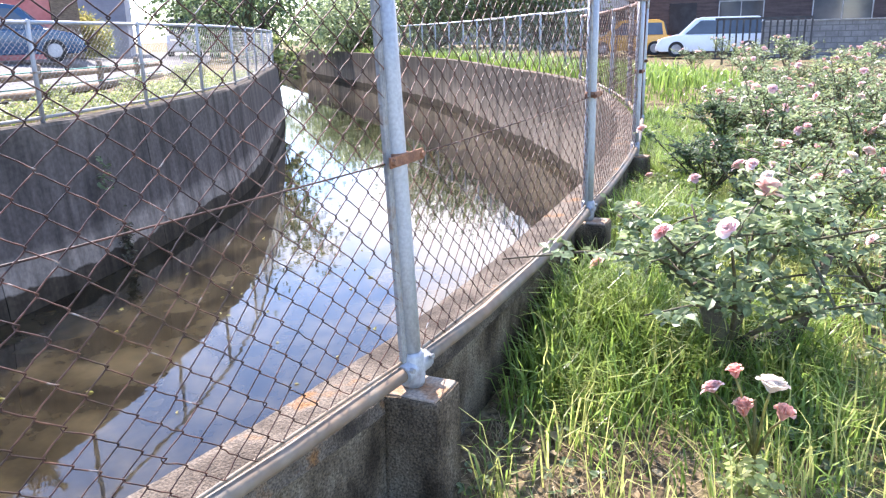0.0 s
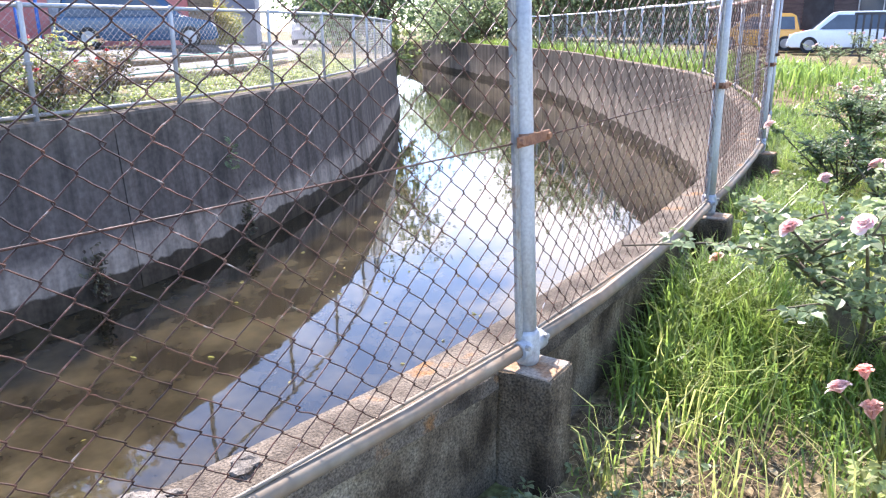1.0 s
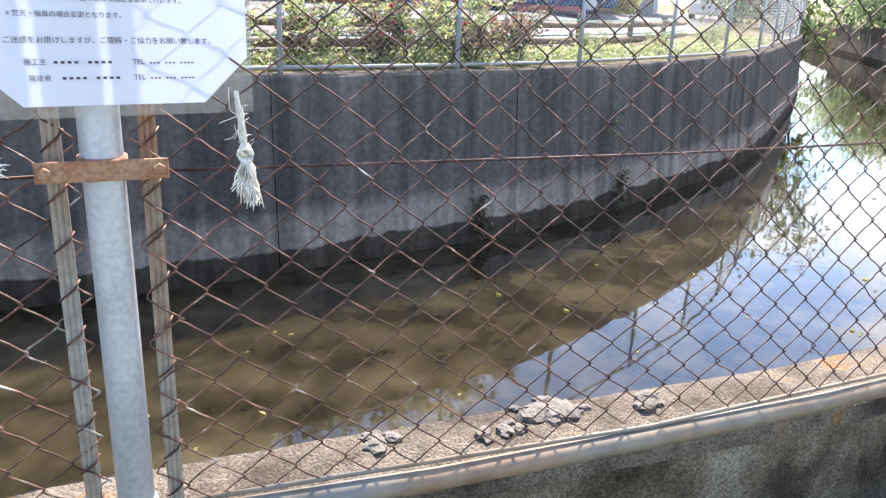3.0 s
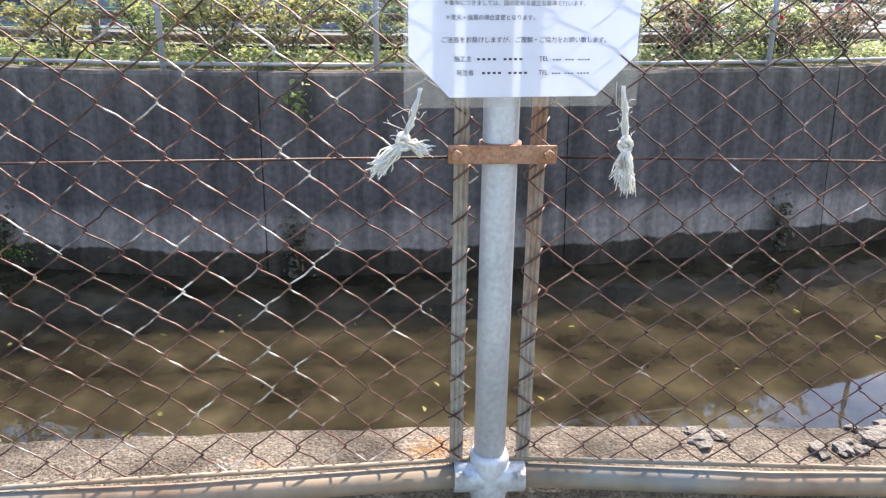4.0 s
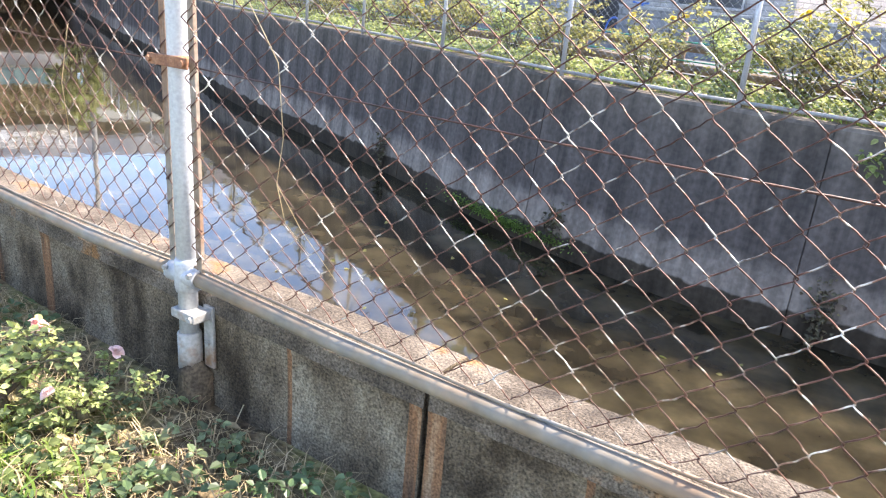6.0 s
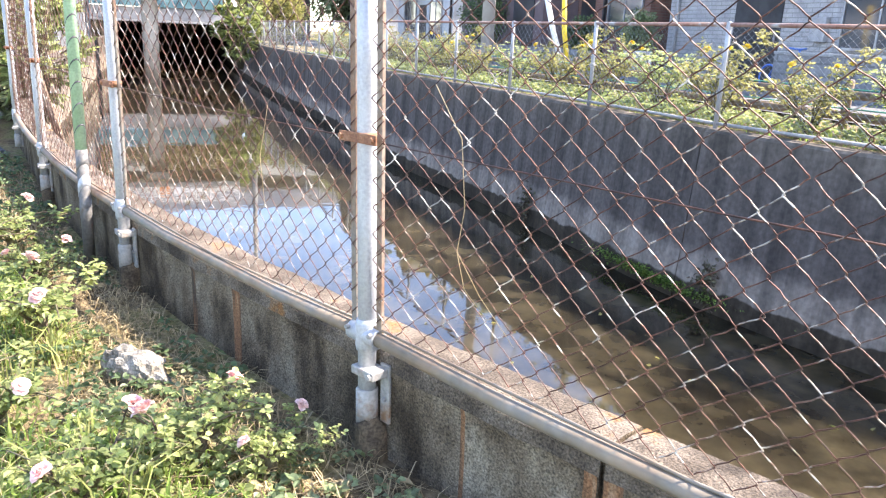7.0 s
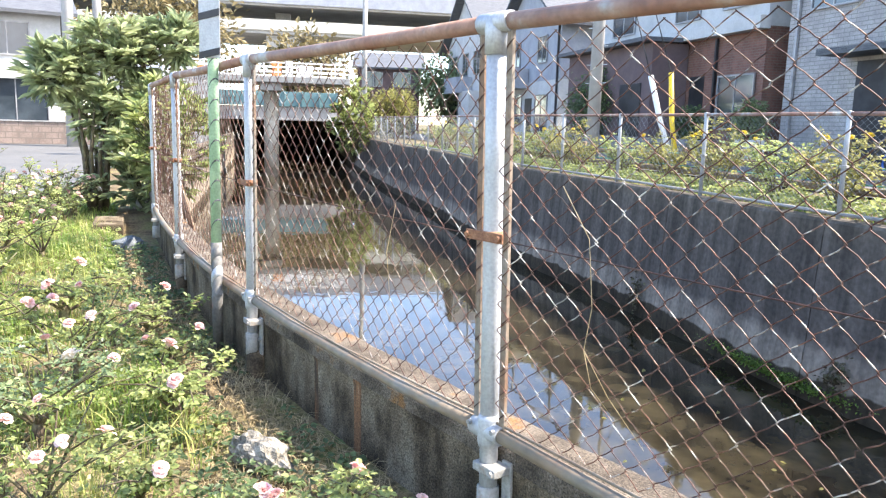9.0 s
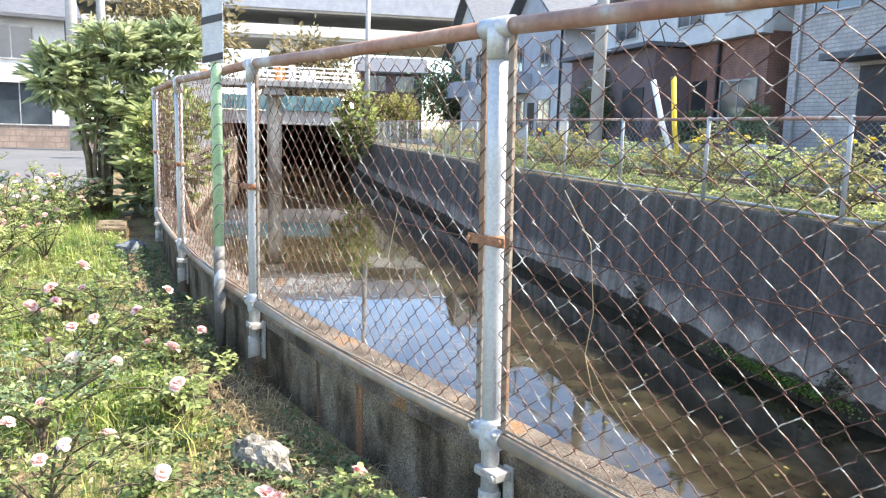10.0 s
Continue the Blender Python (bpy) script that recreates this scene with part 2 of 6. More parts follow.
RED_PETAL = surf("red_petal", [(0.35, (0.5, 0.03, 0.05)), (0.65, (0.65, 0.07, 0.08))], 22, (0.5, 0.7), 0, 0.0, grain=0.1, through_light=0.3)
YELLOW_PETAL = surf("yellow_petal", [(0.35, (0.75, 0.55, 0.04)), (0.65, (0.8, 0.66, 0.12))], 22, (0.5, 0.7), 0, 0.0, grain=0.1, through_light=0.3)


def make_water():
    m = surf("canal_water", [(0.36, (0.012, 0.0095, 0.0055)), (0.5, (0.028, 0.0225, 0.0125)), (0.62, (0.044, 0.0355, 0.020))], 1.5, (0.015, 0.03), 0, 0.0, grain=0.3, grain_scale=4, spec=0.5)
    nt = m.node_tree
    b = nt.nodes["Principled BSDF"]
    b.inputs["IOR"].default_value = 1.42
    b.subsurface_method = "BURLEY"                 # light spreads in the murky water
    b.inputs["Subsurface Weight"].default_value = 1.0
    b.inputs["Subsurface Radius"].default_value = (1.0, 0.9, 0.7)
    b.inputs["Subsurface Scale"].default_value = 0.45
    geo = nt.nodes.new("ShaderNodeNewGeometry")
    n = nt.nodes.new("ShaderNodeTexNoise")
    n.inputs["Scale"].default_value, n.inputs["Detail"].default_value = 2.6, 3
    nt.links.new(geo.outputs["Position"], n.inputs["Vector"])
    bp = nt.nodes.new("ShaderNodeBump")
    bp.inputs["Strength"].default_value, bp.inputs["Distance"].default_value = 0.25, 0.006
    nt.links.new(n.outputs["Fac"], bp.inputs["Height"])
    nt.links.new(bp.outputs["Normal"], b.inputs["Normal"])
    return m


WATER = make_water()


# ---- building helpers ----
def part(name, bm, material, parent=None, label="", smooth=False):
    """Links a bmesh as one mesh object under a thing or a part."""
    me = bpy.data.meshes.new(name)
    bm.to_mesh(me)
    bm.free()
    for mm in material if isinstance(material, (list, tuple)) else (material,):
        me.materials.append(mm)
    if smooth:
        me.shade_smooth()
    ob = new(name, me)
    ob.parent = parent
    if label:
        tagged(ob, label)
    return ob


def raw(name, verts, faces, material, parent=None, label="", smooth=False):
    me = bpy.data.meshes.new(name)
    me.from_pydata([tuple(v) for v in verts], [], faces)
    me.materials.append(material)
    if smooth:
        me.shade_smooth()
    ob = new(name, me)
    ob.parent = parent
    if label:
        tagged(ob, label)
    return ob


def thing(name, label, category, at=(0, 0, 0), turn=0.0, group="", kind=""):
    ob = new(name)
    ob.empty_display_size = 0.1
    ob.matrix_basis = pose(*at, 0, 0, turn)
    return tagged(ob, label, category, group, kind)


def box(bm, lo, hi, bevel=0.0, m=None):
    c, s = [(a + b) / 2 for a, b in zip(lo, hi)], [b - a for a, b in zip(lo, hi)]
    mat = Matrix.LocRotScale(c, None, s)
    r = bmesh.ops.create_cube(bm, size=1.0, matrix=(m @ mat) if m else mat)
    if bevel:
        es = list({e for v in r["verts"] for e in v.link_edges})
        bmesh.ops.bevel(bm, geom=es, offset=bevel, segments=2, affect="EDGES", profile=0.6)
    return bm


def boxed(lo, hi, bevel=0.0, m=None):
    return box(bmesh.new(), lo, hi, bevel, m)


def tube(bm, pts, radius, sides=8, caps=True):
    """A tube along points; radius a number or one a point."""
    pts = [Vector(p) for p in pts]
    n = len(pts)
    rad = radius if isinstance(radius, (list, tuple)) else [radius] * n
    rings = []
    up = Vector((0.13, 0.21, 1)).normalized()
    for i, p in enumerate(pts):
        d = (pts[min(i + 1, n - 1)] - pts[max(i - 1, 0)]).normalized()
        a = d.cross(up)
        if a.length < 0.05:
            a = d.cross(Vector((1, 0.1, 0)))
        a.normalize()
        b = d.cross(a)
        rings.append([bm.verts.new(p + rad[i] * (math.cos(2 * math.pi * k / sides) * a + math.sin(2 * math.pi * k / sides) * b)) for k in range(sides)])
    for r0, r1 in zip(rings, rings[1:]):
        for k in range(sides):
            f = bm.faces.new((r0[k], r0[(k + 1) % sides], r1[(k + 1) % sides], r1[k]))
            f.smooth = True
    if caps:
        bm.faces.new(rings[0][::-1])
        bm.faces.new(rings[-1])
    return bm


def tubed(pts, radius, sides=8, caps=True):
    return tube(bmesh.new(), pts, radius, sides, caps)


def curve_y(points):
    """A smooth y(x) through points sorted by x."""
    xs, ys = np.array([p[0] for p in points], float), np.array([p[1] for p in points], float)
    d = np.diff(ys) / np.diff(xs)
    m = np.concatenate([[d[0]], (d[1:] * np.diff(xs)[:-1] + d[:-1] * np.diff(xs)[1:]) / (xs[2:] - xs[:-2]), [d[-1]]])

    def at(x):
        if x <= xs[0]:
            return float(ys[0] + (x - xs[0]) * m[0])
        if x >= xs[-1]:
            return float(ys[-1] + (x - xs[-1]) * m[-1])
        i = int(np.searchsorted(xs, x)) - 1
        h = xs[i + 1] - xs[i]
        t = (x - xs[i]) / h
        return float((2 * t**3 - 3 * t**2 + 1) * ys[i] + (t**3 - 2 * t**2 + t) * h * m[i] + (-2 * t**3 + 3 * t**2) * ys[i + 1] + (t**3 - t**2) * h * m[i + 1])
    return at


# ---- plan ----
GARDEN_Z, BANK_Z, WATER_Z, BED_Z = -0.36, 0.0, -1.75, -2.3
near_y = curve_y([(-300, 168), (-60, 31), (-36.5, 17.3), (-22, 9.3), (-15, 5.6), (-10, 3.35), (-7.05, 2.3), (-5.26, 1.75), (-3.545, 1.355), (-1.85, 1.14), (0, 1.0), (1.685, 0.76), (3.51, 0.78), (5.45, 0.93), (7.25, 1.22),
                  (10, 2.0), (13.7, 3.4), (18.7, 6.6), (25, 10.9), (31, 16.2), (37.7, 22.6), (46, 31), (300, 270)])
far_y = curve_y([(-300, 180), (-60, 39.5), (-40, 27.3), (-23.3, 17.6), (-15.7, 13.6), (-11.2, 11.0), (-7.3, 9.25), (-5.2, 8.2), (-3.9, 7.5), (-2.9, 7.08), (-1.4, 6.65), (0, 6.5), (1.5, 6.46), (3.0, 6.55), (4.8, 6.7),
                 (6.2, 7.0), (8.0, 7.56), (10, 8.3), (15, 11.3), (21, 15.3), (30, 22.7), (46, 37.5), (300, 285)])
POSTS = [(-7.05, 2.3), (-5.26, 1.75), (-3.545, 1.355), (-1.85, 1.14), (0.0, 1.0), (1.685, 0.755), (3.51, 0.775), (5.45, 0.93), (7.25, 1.22), (9.0, 1.68), (10.7, 2.25), (12.3, 2.85), (13.9, 3.5)]
TOP_Z, BAND_Z = 1.035, 0.515


# ---- ground, canal ----
def ground_sheet():
    xs = sorted({round(float(v), 3) for v in np.concatenate([np.linspace(-300, -70, 12), np.linspace(-60, -12, 25), np.arange(-11, 11.01, 0.5), np.linspace(12, 46, 22), np.linspace(60, 300, 10)])})
    near = [-400, -150, -60, -30, -18, -11, -7, -5, -3.5, -2.6, -2.0, -1.5, -1.1, -0.8, -0.5, -0.25, 0.05]
    far = [0.16, 0.8, 1.6, 2.4, 4, 8, 16, 40, 120, 400]
    verts, cols = [], []
    for x in xs:
        a, b = near_y(x), far_y(x)
        row = [(x, a + o, GARDEN_Z + 0.03 * noise.noise((x * 0.7, (a + o) * 0.7, 0)) * (abs(o) < 20)) for o in near]
        row += [(x, a + 0.13, BED_Z), (x, (a + b) / 2, BED_Z), (x, b + 0.1, BED_Z)]
        row += [(x, b + o, BANK_Z - 0.01 + 0.02 * noise.noise((x * 0.6, (b + o) * 0.6, 3)) * (o < 20)) for o in far]
        cols.append(len(verts))
        verts += row
    n = len(near) + len(far) + 3
    faces = [(c0 + k, c1 + k, c1 + k + 1, c0 + k + 1) for c0, c1 in zip(cols, cols[1:]) for k in range(n - 1)]
    return tagged(raw("ground", verts, faces, SOIL, smooth=False), "earth of the rose garden and of both canal banks", "ground", kind="structure")


ground_sheet()


def side(fn, x, o):
    """The point o metres to the +y side of the line y = fn(x), measured square to it."""
    s = (fn(x + 0.05) - fn(x - 0.05)) / 0.1
    k = 1 / math.sqrt(1 + s * s)
    return x - s * k * o, fn(x) + k * o


def wall_section(name, fn, x0, x1, step, profile, mats, parent, rust=(), wob=0.004):
    """A length of canal wall: a closed profile of (offset, z) swept along the line."""
    xs = [x0] + [x for x in np.arange(math.ceil(x0 / step) * step, x1, step) if x - x0 > 0.01 and x1 - x > 0.01]
    for r in rust:
        xs += [v for v in r if x0 < v < x1]
    xs = sorted(xs + [x1])
    bm = bmesh.new()
    rings = []
    for x in xs:
        ring = []
        for o, z in profile:
            w = wob if z > -1.6 else 0
            px, py = side(fn, x, o + w * (noise.noise((x * 9, z * 11, o * 20)) + 1.1 * noise.noise((x * 47, z * 60, o * 60))))
            ring.append(bm.verts.new((px, py, z + w * noise.noise((x * 7, o * 30, 5)))))
        rings.append(ring)
    n = len(profile)
    for i, (r0, r1) in enumerate(zip(rings, rings[1:])):
        mid = (xs[i] + xs[i + 1]) / 2
        red = any(a <= mid <= b for a, b in rust)
        for k in range(n):
            f = bm.faces.new((r0[k], r1[k], r1[(k + 1) % n], r0[(k + 1) % n]))
            zt = min(profile[k][1], profile[(k + 1) % n][1])
            wet = min(profile[k][0], profile[(k + 1) % n][0]) > 0.2 and len(mats) > 3
            f.material_index = 1 if (zt > -0.112) else (3 if wet else 2 if red else 0)
    bm.faces.new(rings[0])
    bm.faces.new(rings[-1][::-1])
    bmesh.ops.recalc_face_normals(bm, faces=bm.faces[:])
    return part(name, bm, mats, parent)


NEAR_PROFILE = [(0.035, -2.3), (0.035, -0.9), (0.035, -0.5), (0.035, -0.25), (0.033, -0.118), (0.029, -0.10), (0.030, -0.06), (0.045, -0.04), (0.12, -0.036), (0.19, -0.04), (0.202, -0.055), (0.204, -0.9), (0.21, -2.3)]
near_wall = thing("canal_wall_near", "stained concrete canal wall with a rough gravelly top", "canal wall", kind="structure")
RUSTY = ((-1.172, -1.14), (-1.124, -1.078), (-1.527, -1.512), (-0.77, -0.753), (-2.63, -2.575), (-2.95, -2.915), (4.05, 4.09))
cuts = [-60, -36, -22, -12, -6.3, -1.13, 4.1, 9.2, 14.5, 25, 46]
for a, b in zip(cuts, cuts[1:]):
    wall_section("wall_section", near_y, a + 0.006, b - 0.006, 0.03 if -7 < b < 10 else 0.8, NEAR_PROFILE, (WALL_DARK, COPING, WALL_RUST, WALL_INNER), near_wall, RUSTY)
    if b < 40:
        wall_section("joint_filler", near_y, b - 0.02, b + 0.02, 1, [(o + (0.014 if o < 0.1 else -0.014), z - 0.014) for o, z in NEAR_PROFILE], (WALL_DARK, WALL_DARK, WALL_DARK), near_wall)

FAR_PROFILE = [(0.0, -0.03), (0.02, 0.0), (0.2, 0.004), (0.22, -0.3), (0.22, -2.3), (-0.16, -2.3), (-0.12, -1.6), (-0.08, -1.2), (-0.03, -0.5)]
far_wall = thing("canal_wall_far", "dark streaked concrete canal wall with a pale tide line", "canal wall", kind="structure")
cuts = [-60, -40, -28, -20, -15.2, -11.6, -8.6, -5.9, -3.45, -0.75, 1.9, 4.6, 7.3, 10.6, 14.5, 20, 30, 46]
for a, b in zip(cuts, cuts[1:]):
    wall_section("wall_section", far_y, a + 0.006, b - 0.006, 0.3 if -9 < b < 11 else 0.8, FAR_PROFILE, (WALL_FAR, WALL_FAR, WALL_FAR), far_wall, wob=0.01)
    wall_section("joint_filler", far_y, b - 0.02, b + 0.02, 1, [(o * 0.9 + 0.01, z - 0.012) for o, z in FAR_PROFILE], (WALL_FAR, WALL_FAR, WALL_FAR), far_wall, wob=0)


def water_sheet():
    verts, faces = [], []
    xs = np.concatenate([np.linspace(-200, -60, 8), np.arange(-58, 46, 1.0), np.linspace(50, 200, 8)])
    for x in xs:
        a, b = near_y(x) + 0.12, far_y(x) + 0.05
        verts += [(x, a + (b - a) * k / 4, WATER_Z) for k in range(5)]
    for i in range(len(xs) - 1):
        faces += [(5 * i + k, 5 * i + 5 + k, 5 * i + 6 + k, 5 * i + 1 + k) for k in range(4)]
    return tagged(raw("water", verts, faces, WATER), "still brown canal water reflecting sky and banks", "water", kind="structure")


water_sheet()


# ---- chain-link fences ----
def chain_link(p0, p1, z0, z1, pitch, rise, r, sides, fine, seed, sag=0.006, bow_u=0.0):
    """Woven zigzag wires between two posts, as verts and faces."""
    p0, p1 = np.array(p0, float), np.array(p1, float)
    length = float(np.hypot(*(p1 - p0)))
    du = (p1 - p0) / length
    nrm = np.array([-du[1], du[0]])
    count = int(length / pitch)
    pitch = length / count
    rows = int((z1 - z0) / rise)
    rise = (z1 - z0) / rows
    base = []
    for k in range(rows + 1):
        if fine:
            base += [(k, f) for f in (-0.2, -0.07, 0.07, 0.2, 0.5) if 0 <= k + f <= rows]
        else:
            base.append((k, 0.0))
    verts, faces = [], []
    rng = np.random.default_rng(seed)
    for i in range(count):
        pts = []
        kink = {int(v): float(rng.normal(0, 0.5)) for v in rng.integers(0, rows, 3)}
        for k, f in base:
            right = (i + k) % 2
            off = (0.0 if not f else 0.04 if abs(f) < 0.1 else 0.182 if abs(f) < 0.3 else 0.5)
            tri = (1 - off if right else off) + (bow_u if off == 0.5 else 0.0)
            over = 0.0048 * (tri - 0.5)
            u = (i + tri) * pitch + over + rng.normal(0, 0.0007)
            z = z0 + (k + f) * rise
            dep = (0.0024 if right else -0.0024) * (1 if f <= 0 else -1) * (1 if fine else 0)
            bow = kink.get(k, 0) * 0.006
            q = (p0[0] + du[0] * u, p0[1] + du[1] * u, z)
            d = noise.noise_vector((q[0] * 2.3, q[1] * 2.3 + seed, z * 2.6))
            d2 = noise.noise_vector((q[0] * 9, q[1] * 9 + seed, z * 9))
            u += sag * 1.3 * d.x + 0.0022 * d2.x + bow
            z += sag * d.z + 0.0022 * d2.z
            z = min(max(z, z0), z1)
            y = dep + sag * 2.2 * d.y
            pts.append((u, y, z))
        P = np.array(pts)
        tan = np.gradient(P, axis=0)
        tan /= np.linalg.norm(tan, axis=1)[:, None] + 1e-9
        a = np.stack([tan[:, 2], np.zeros(len(P)), -tan[:, 0]], 1)
        a /= np.linalg.norm(a, axis=1)[:, None] + 1e-9
        b = np.cross(tan, a)
        start = len(verts)
        for q, av, bv in zip(P, a, b):
            for s in range(sides):
                t = 2 * math.pi * s / sides
                w = q + r * (math.cos(t) * av + math.sin(t) * bv)
                verts.append((p0[0] + du[0] * w[0] + nrm[0] * w[1], p0[1] + du[1] * w[0] + nrm[1] * w[1], w[2]))
        for j in range(len(P) - 1):
            for s in range(sides):
                c = start + j * sides
                faces.append((c + s, c + (s + 1) % sides, c + sides + (s + 1) % sides, c + sides + s))
    return verts, faces


def ring(radius, height, z, sides=14, inner=0.0):
    bm = bmesh.new()
    bmesh.ops.create_cone(bm, cap_ends=True, segments=sides, radius1=radius, radius2=radius, depth=height, matrix=Matrix.Translation((0, 0, z)))
    return bm


def ribbed_bar(sx, top):
    """A flat bar with three rounded ribs on its front, from the bottom rail to the top one."""
    outline = [(sx - 0.0101 + 0.0202 * i / 12, -0.0024 - 0.0022 * abs(math.sin(math.pi * i / 4))) for i in range(13)] + [(sx + 0.0101, 0.0066), (sx - 0.0101, 0.0066)]
    bm = bmesh.new()
    low, high = [[bm.verts.new((x, y, z)) for x, y in outline] for z in (0.0, top)]
    n = len(outline)
    for k in range(n):
        bm.faces.new((low[k], low[(k + 1) % n], high[(k + 1) % n], high[k]))
    bm.faces.new(low[::-1])
    bm.faces.new(high)
    return bm


def bolt(parent, at, normal, r=0.008, material=RUST):
    bm = bmesh.new()
    m = Matrix.Translation(at) @ Vector(normal).to_track_quat("Z", "Y").to_matrix().to_4x4()
    bmesh.ops.create_cone(bm, cap_ends=True, segments=6, radius1=r, radius2=r * 0.85, depth=0.01, matrix=m)
    return part("bolt", bm, material, parent)


TIE = bpy.data.meshes.new("tie_wire")
bm = tubed([(-0.012, 0.0, -0.012), (-0.004, -0.007, -0.004), (0.006, -0.007, 0.004), (0.013, 0.0, 0.014)], 0.0017, 5)
bm.to_mesh(TIE)
TIE.materials.append(WIRE)
FOOT_TOP = surf("rust_stained_mortar", [(0.38, (0.30, 0.25, 0.195)), (0.52, (0.27, 0.175, 0.105)), (0.66, (0.23, 0.115, 0.055))], 14, (0.85, 1.0), 0, 0.7, grain=0.35, grain_scale=120)
MORTAR = surf("brown_mortar", [(0.36, (0.05, 0.039, 0.028)), (0.52, (0.095, 0.074, 0.05)), (0.68, (0.15, 0.108, 0.07))], 14, (0.9, 1.0), 0, 0.9, grain=0.45, grain_scale=120, spec=0.1)


def haunch(x, y, turn):
    """The lump of mortar in which a post's foot is bedded."""
    bm = tubed([(0.012, 0.012, -0.47), (0.012, 0.012, -0.38), (0.012, 0.012, -0.275), (0, 0, -0.245)], [0.056, 0.052, 0.045, 0.033], 12)
    bmesh.ops.subdivide_edges(bm, edges=bm.edges[:], cuts=1)
    for v in bm.verts:
        v.co += 0.009 * noise.noise_vector(v.co * 22 + Vector((x, 0, 0)))
    ob = part("concrete_footing", bm, MORTAR)
    ob.matrix_basis = pose(x, y, 0, 0, 0, turn)
    return tagged(ob, "rough brown mortar lump bedding a fence post's foot", "footing", "mortar footings")


def pedestal(x, y, turn):
    bm = boxed((-0.074, -0.100, -0.55), (0.068, 0.05, -0.052), 0.014)
    bmesh.ops.subdivide_edges(bm, edges=bm.edges[:], cuts=2, use_grid_fill=True)
    for v in bm.verts:
        v.co += 0.004 * noise.noise_vector(v.co * 17)
    ob = part("concrete_footing", bm, WALL_DARK)
    ob.matrix_basis = pose(x, y, 0, 0, 0, turn)
    tagged(ob, "square weathered concrete footing under a fence post", "footing", "fence footings")
    bm = boxed((-0.066, -0.092, -0.056), (0.060, 0.045, -0.049), 0.003)
    part("top", bm, FOOT_TOP, ob, "pale rust-stained top")


near_fence = thing("chain_link_fence", "rusty chain-link fence on grey steel posts along the canal", "fence")
LEAN = {1.685: Vector((-0.02, 0.034, 0)), -1.85: Vector((-0.017, -0.012, 0))}
UPRIGHT = Vector((0, 0, 0))
for i, (x, y) in enumerate(POSTS):
    s = (near_y(x + 0.1) - near_y(x - 0.1)) / 0.2
    ang = math.degrees(math.atan(s))
    foot = -0.05 if x > 0.5 else -0.245
    if x == 0:
        foot = -0.2
    post = part("post", tubed([(0, 0, foot), (0, 0, 0.3), (0, 0, 0.7), (0, 0, TOP_Z - 0.01)], 0.0243, 18), GALV, near_fence, "round galvanised steel fence post")
    ln = LEAN.get(x, UPRIGHT)
    tip = (Vector((0, 0, TOP_Z)) + ln).normalized()
    post.matrix_basis = Matrix.Translation((x, y, 0)) @ Vector((0, 0, 1)).rotation_difference(tip).to_matrix().to_4x4() @ pose(0, 0, 0, 0, 0, ang)
    # fittings at the top and at the bottom rail
    bm = tubed([(0, 0, TOP_Z - 0.075), (0, 0, TOP_Z - 0.02), (0, 0, TOP_Z + 0.012), (0, 0, TOP_Z + 0.022)], [0.029, 0.029, 0.027, 0.012], 16)
    tube(bm, [(-0.055, 0, TOP_Z), (0.055, 0, TOP_Z)], 0.0255, 12)
    part("top_fitting", bm, GALV, post)
    bm = tubed([(0, 0, -0.045), (0, 0, -0.03), (0, 0, 0.03), (0, 0, 0.042)], [0.028, 0.031, 0.031, 0.027], 16)
    tube(bm, [(-0.055, -0.004, -0.002), (0.055, -0.004, -0.002)], 0.026, 12)
    part("bottom_fitting", bm, GALV, post)
    if -6 < x < 4:
        for sx in (-0.047, 0.047):
            bolt(post, (sx, -0.03, 0.012), (0, -1, 0), 0.008, GALV_OLD)
    # the rusty band that clamps the mesh, with its bolts
    bm = boxed((-0.072, -0.0315, -0.0125), (0.072, -0.0262, 0.0125), 0.002)
    tube(bm, [(0, 0, -0.0125), (0, 0, 0.0125)], 0.0285, 16)
    band = part("band", bm, RUST, post, "rusty flat steel clamp")
    band.location.z = BAND_Z
    for sx in (-0.061, 0.061):
        bolt(band, (sx, -0.034, 0), (0, -1, 0), 0.0085)
    bars = (-0.052, 0.052) if x < 1 else (-0.034,)
    for sx in bars:
        part("tension_bar", ribbed_bar(sx, TOP_Z - 0.02), BAR if x < 1 else GALV_OLD, post, "ribbed tension bar at the mesh's end")
        for k in range(16 if -6 < x < 1 else 0):
            tw = new("tie_wire", TIE)
            tw.parent = post
            tw.location = (sx, 0, 0.05 + k * 0.062)
    if x < 0.5:
        part("sleeve", tubed([(0, 0, -0.255), (0, 0, -0.22), (0, 0, -0.16), (0, 0, -0.155)], [0.031, 0.0305, 0.0305, 0.026], 16), GALV_OLD, post)
        if -5.5 < x < -0.5:
            haunch(x, y, ang)
        bm = boxed((0.03, 0.02, -0.25), (0.066, 0.03, -0.08), 0.003)
        box(bm, (-0.026, -0.034, -0.112), (0.062, 0.024, -0.088), 0.004)
        br = part("wall_bracket", bm, GALV_OLD, post, "grey steel bracket bolted to the wall")
        bolt(br, (0.052, -0.036, -0.10), (0, -1, 0), 0.01, GALV_OLD)
        bolt(br, (0.05, 0.016, -0.18), (0, -1, 0), 0.008, GALV_OLD)
    if i + 1 < len(POSTS):
        q = POSTS[i + 1]
        lq = LEAN.get(q[0], UPRIGHT)
        d = Vector((q[0] - x, q[1] - y, 0)).normalized()
        a, b = Vector((x, y, 0)) + d * 0.03, Vector((q[0], q[1], 0)) - d * 0.03
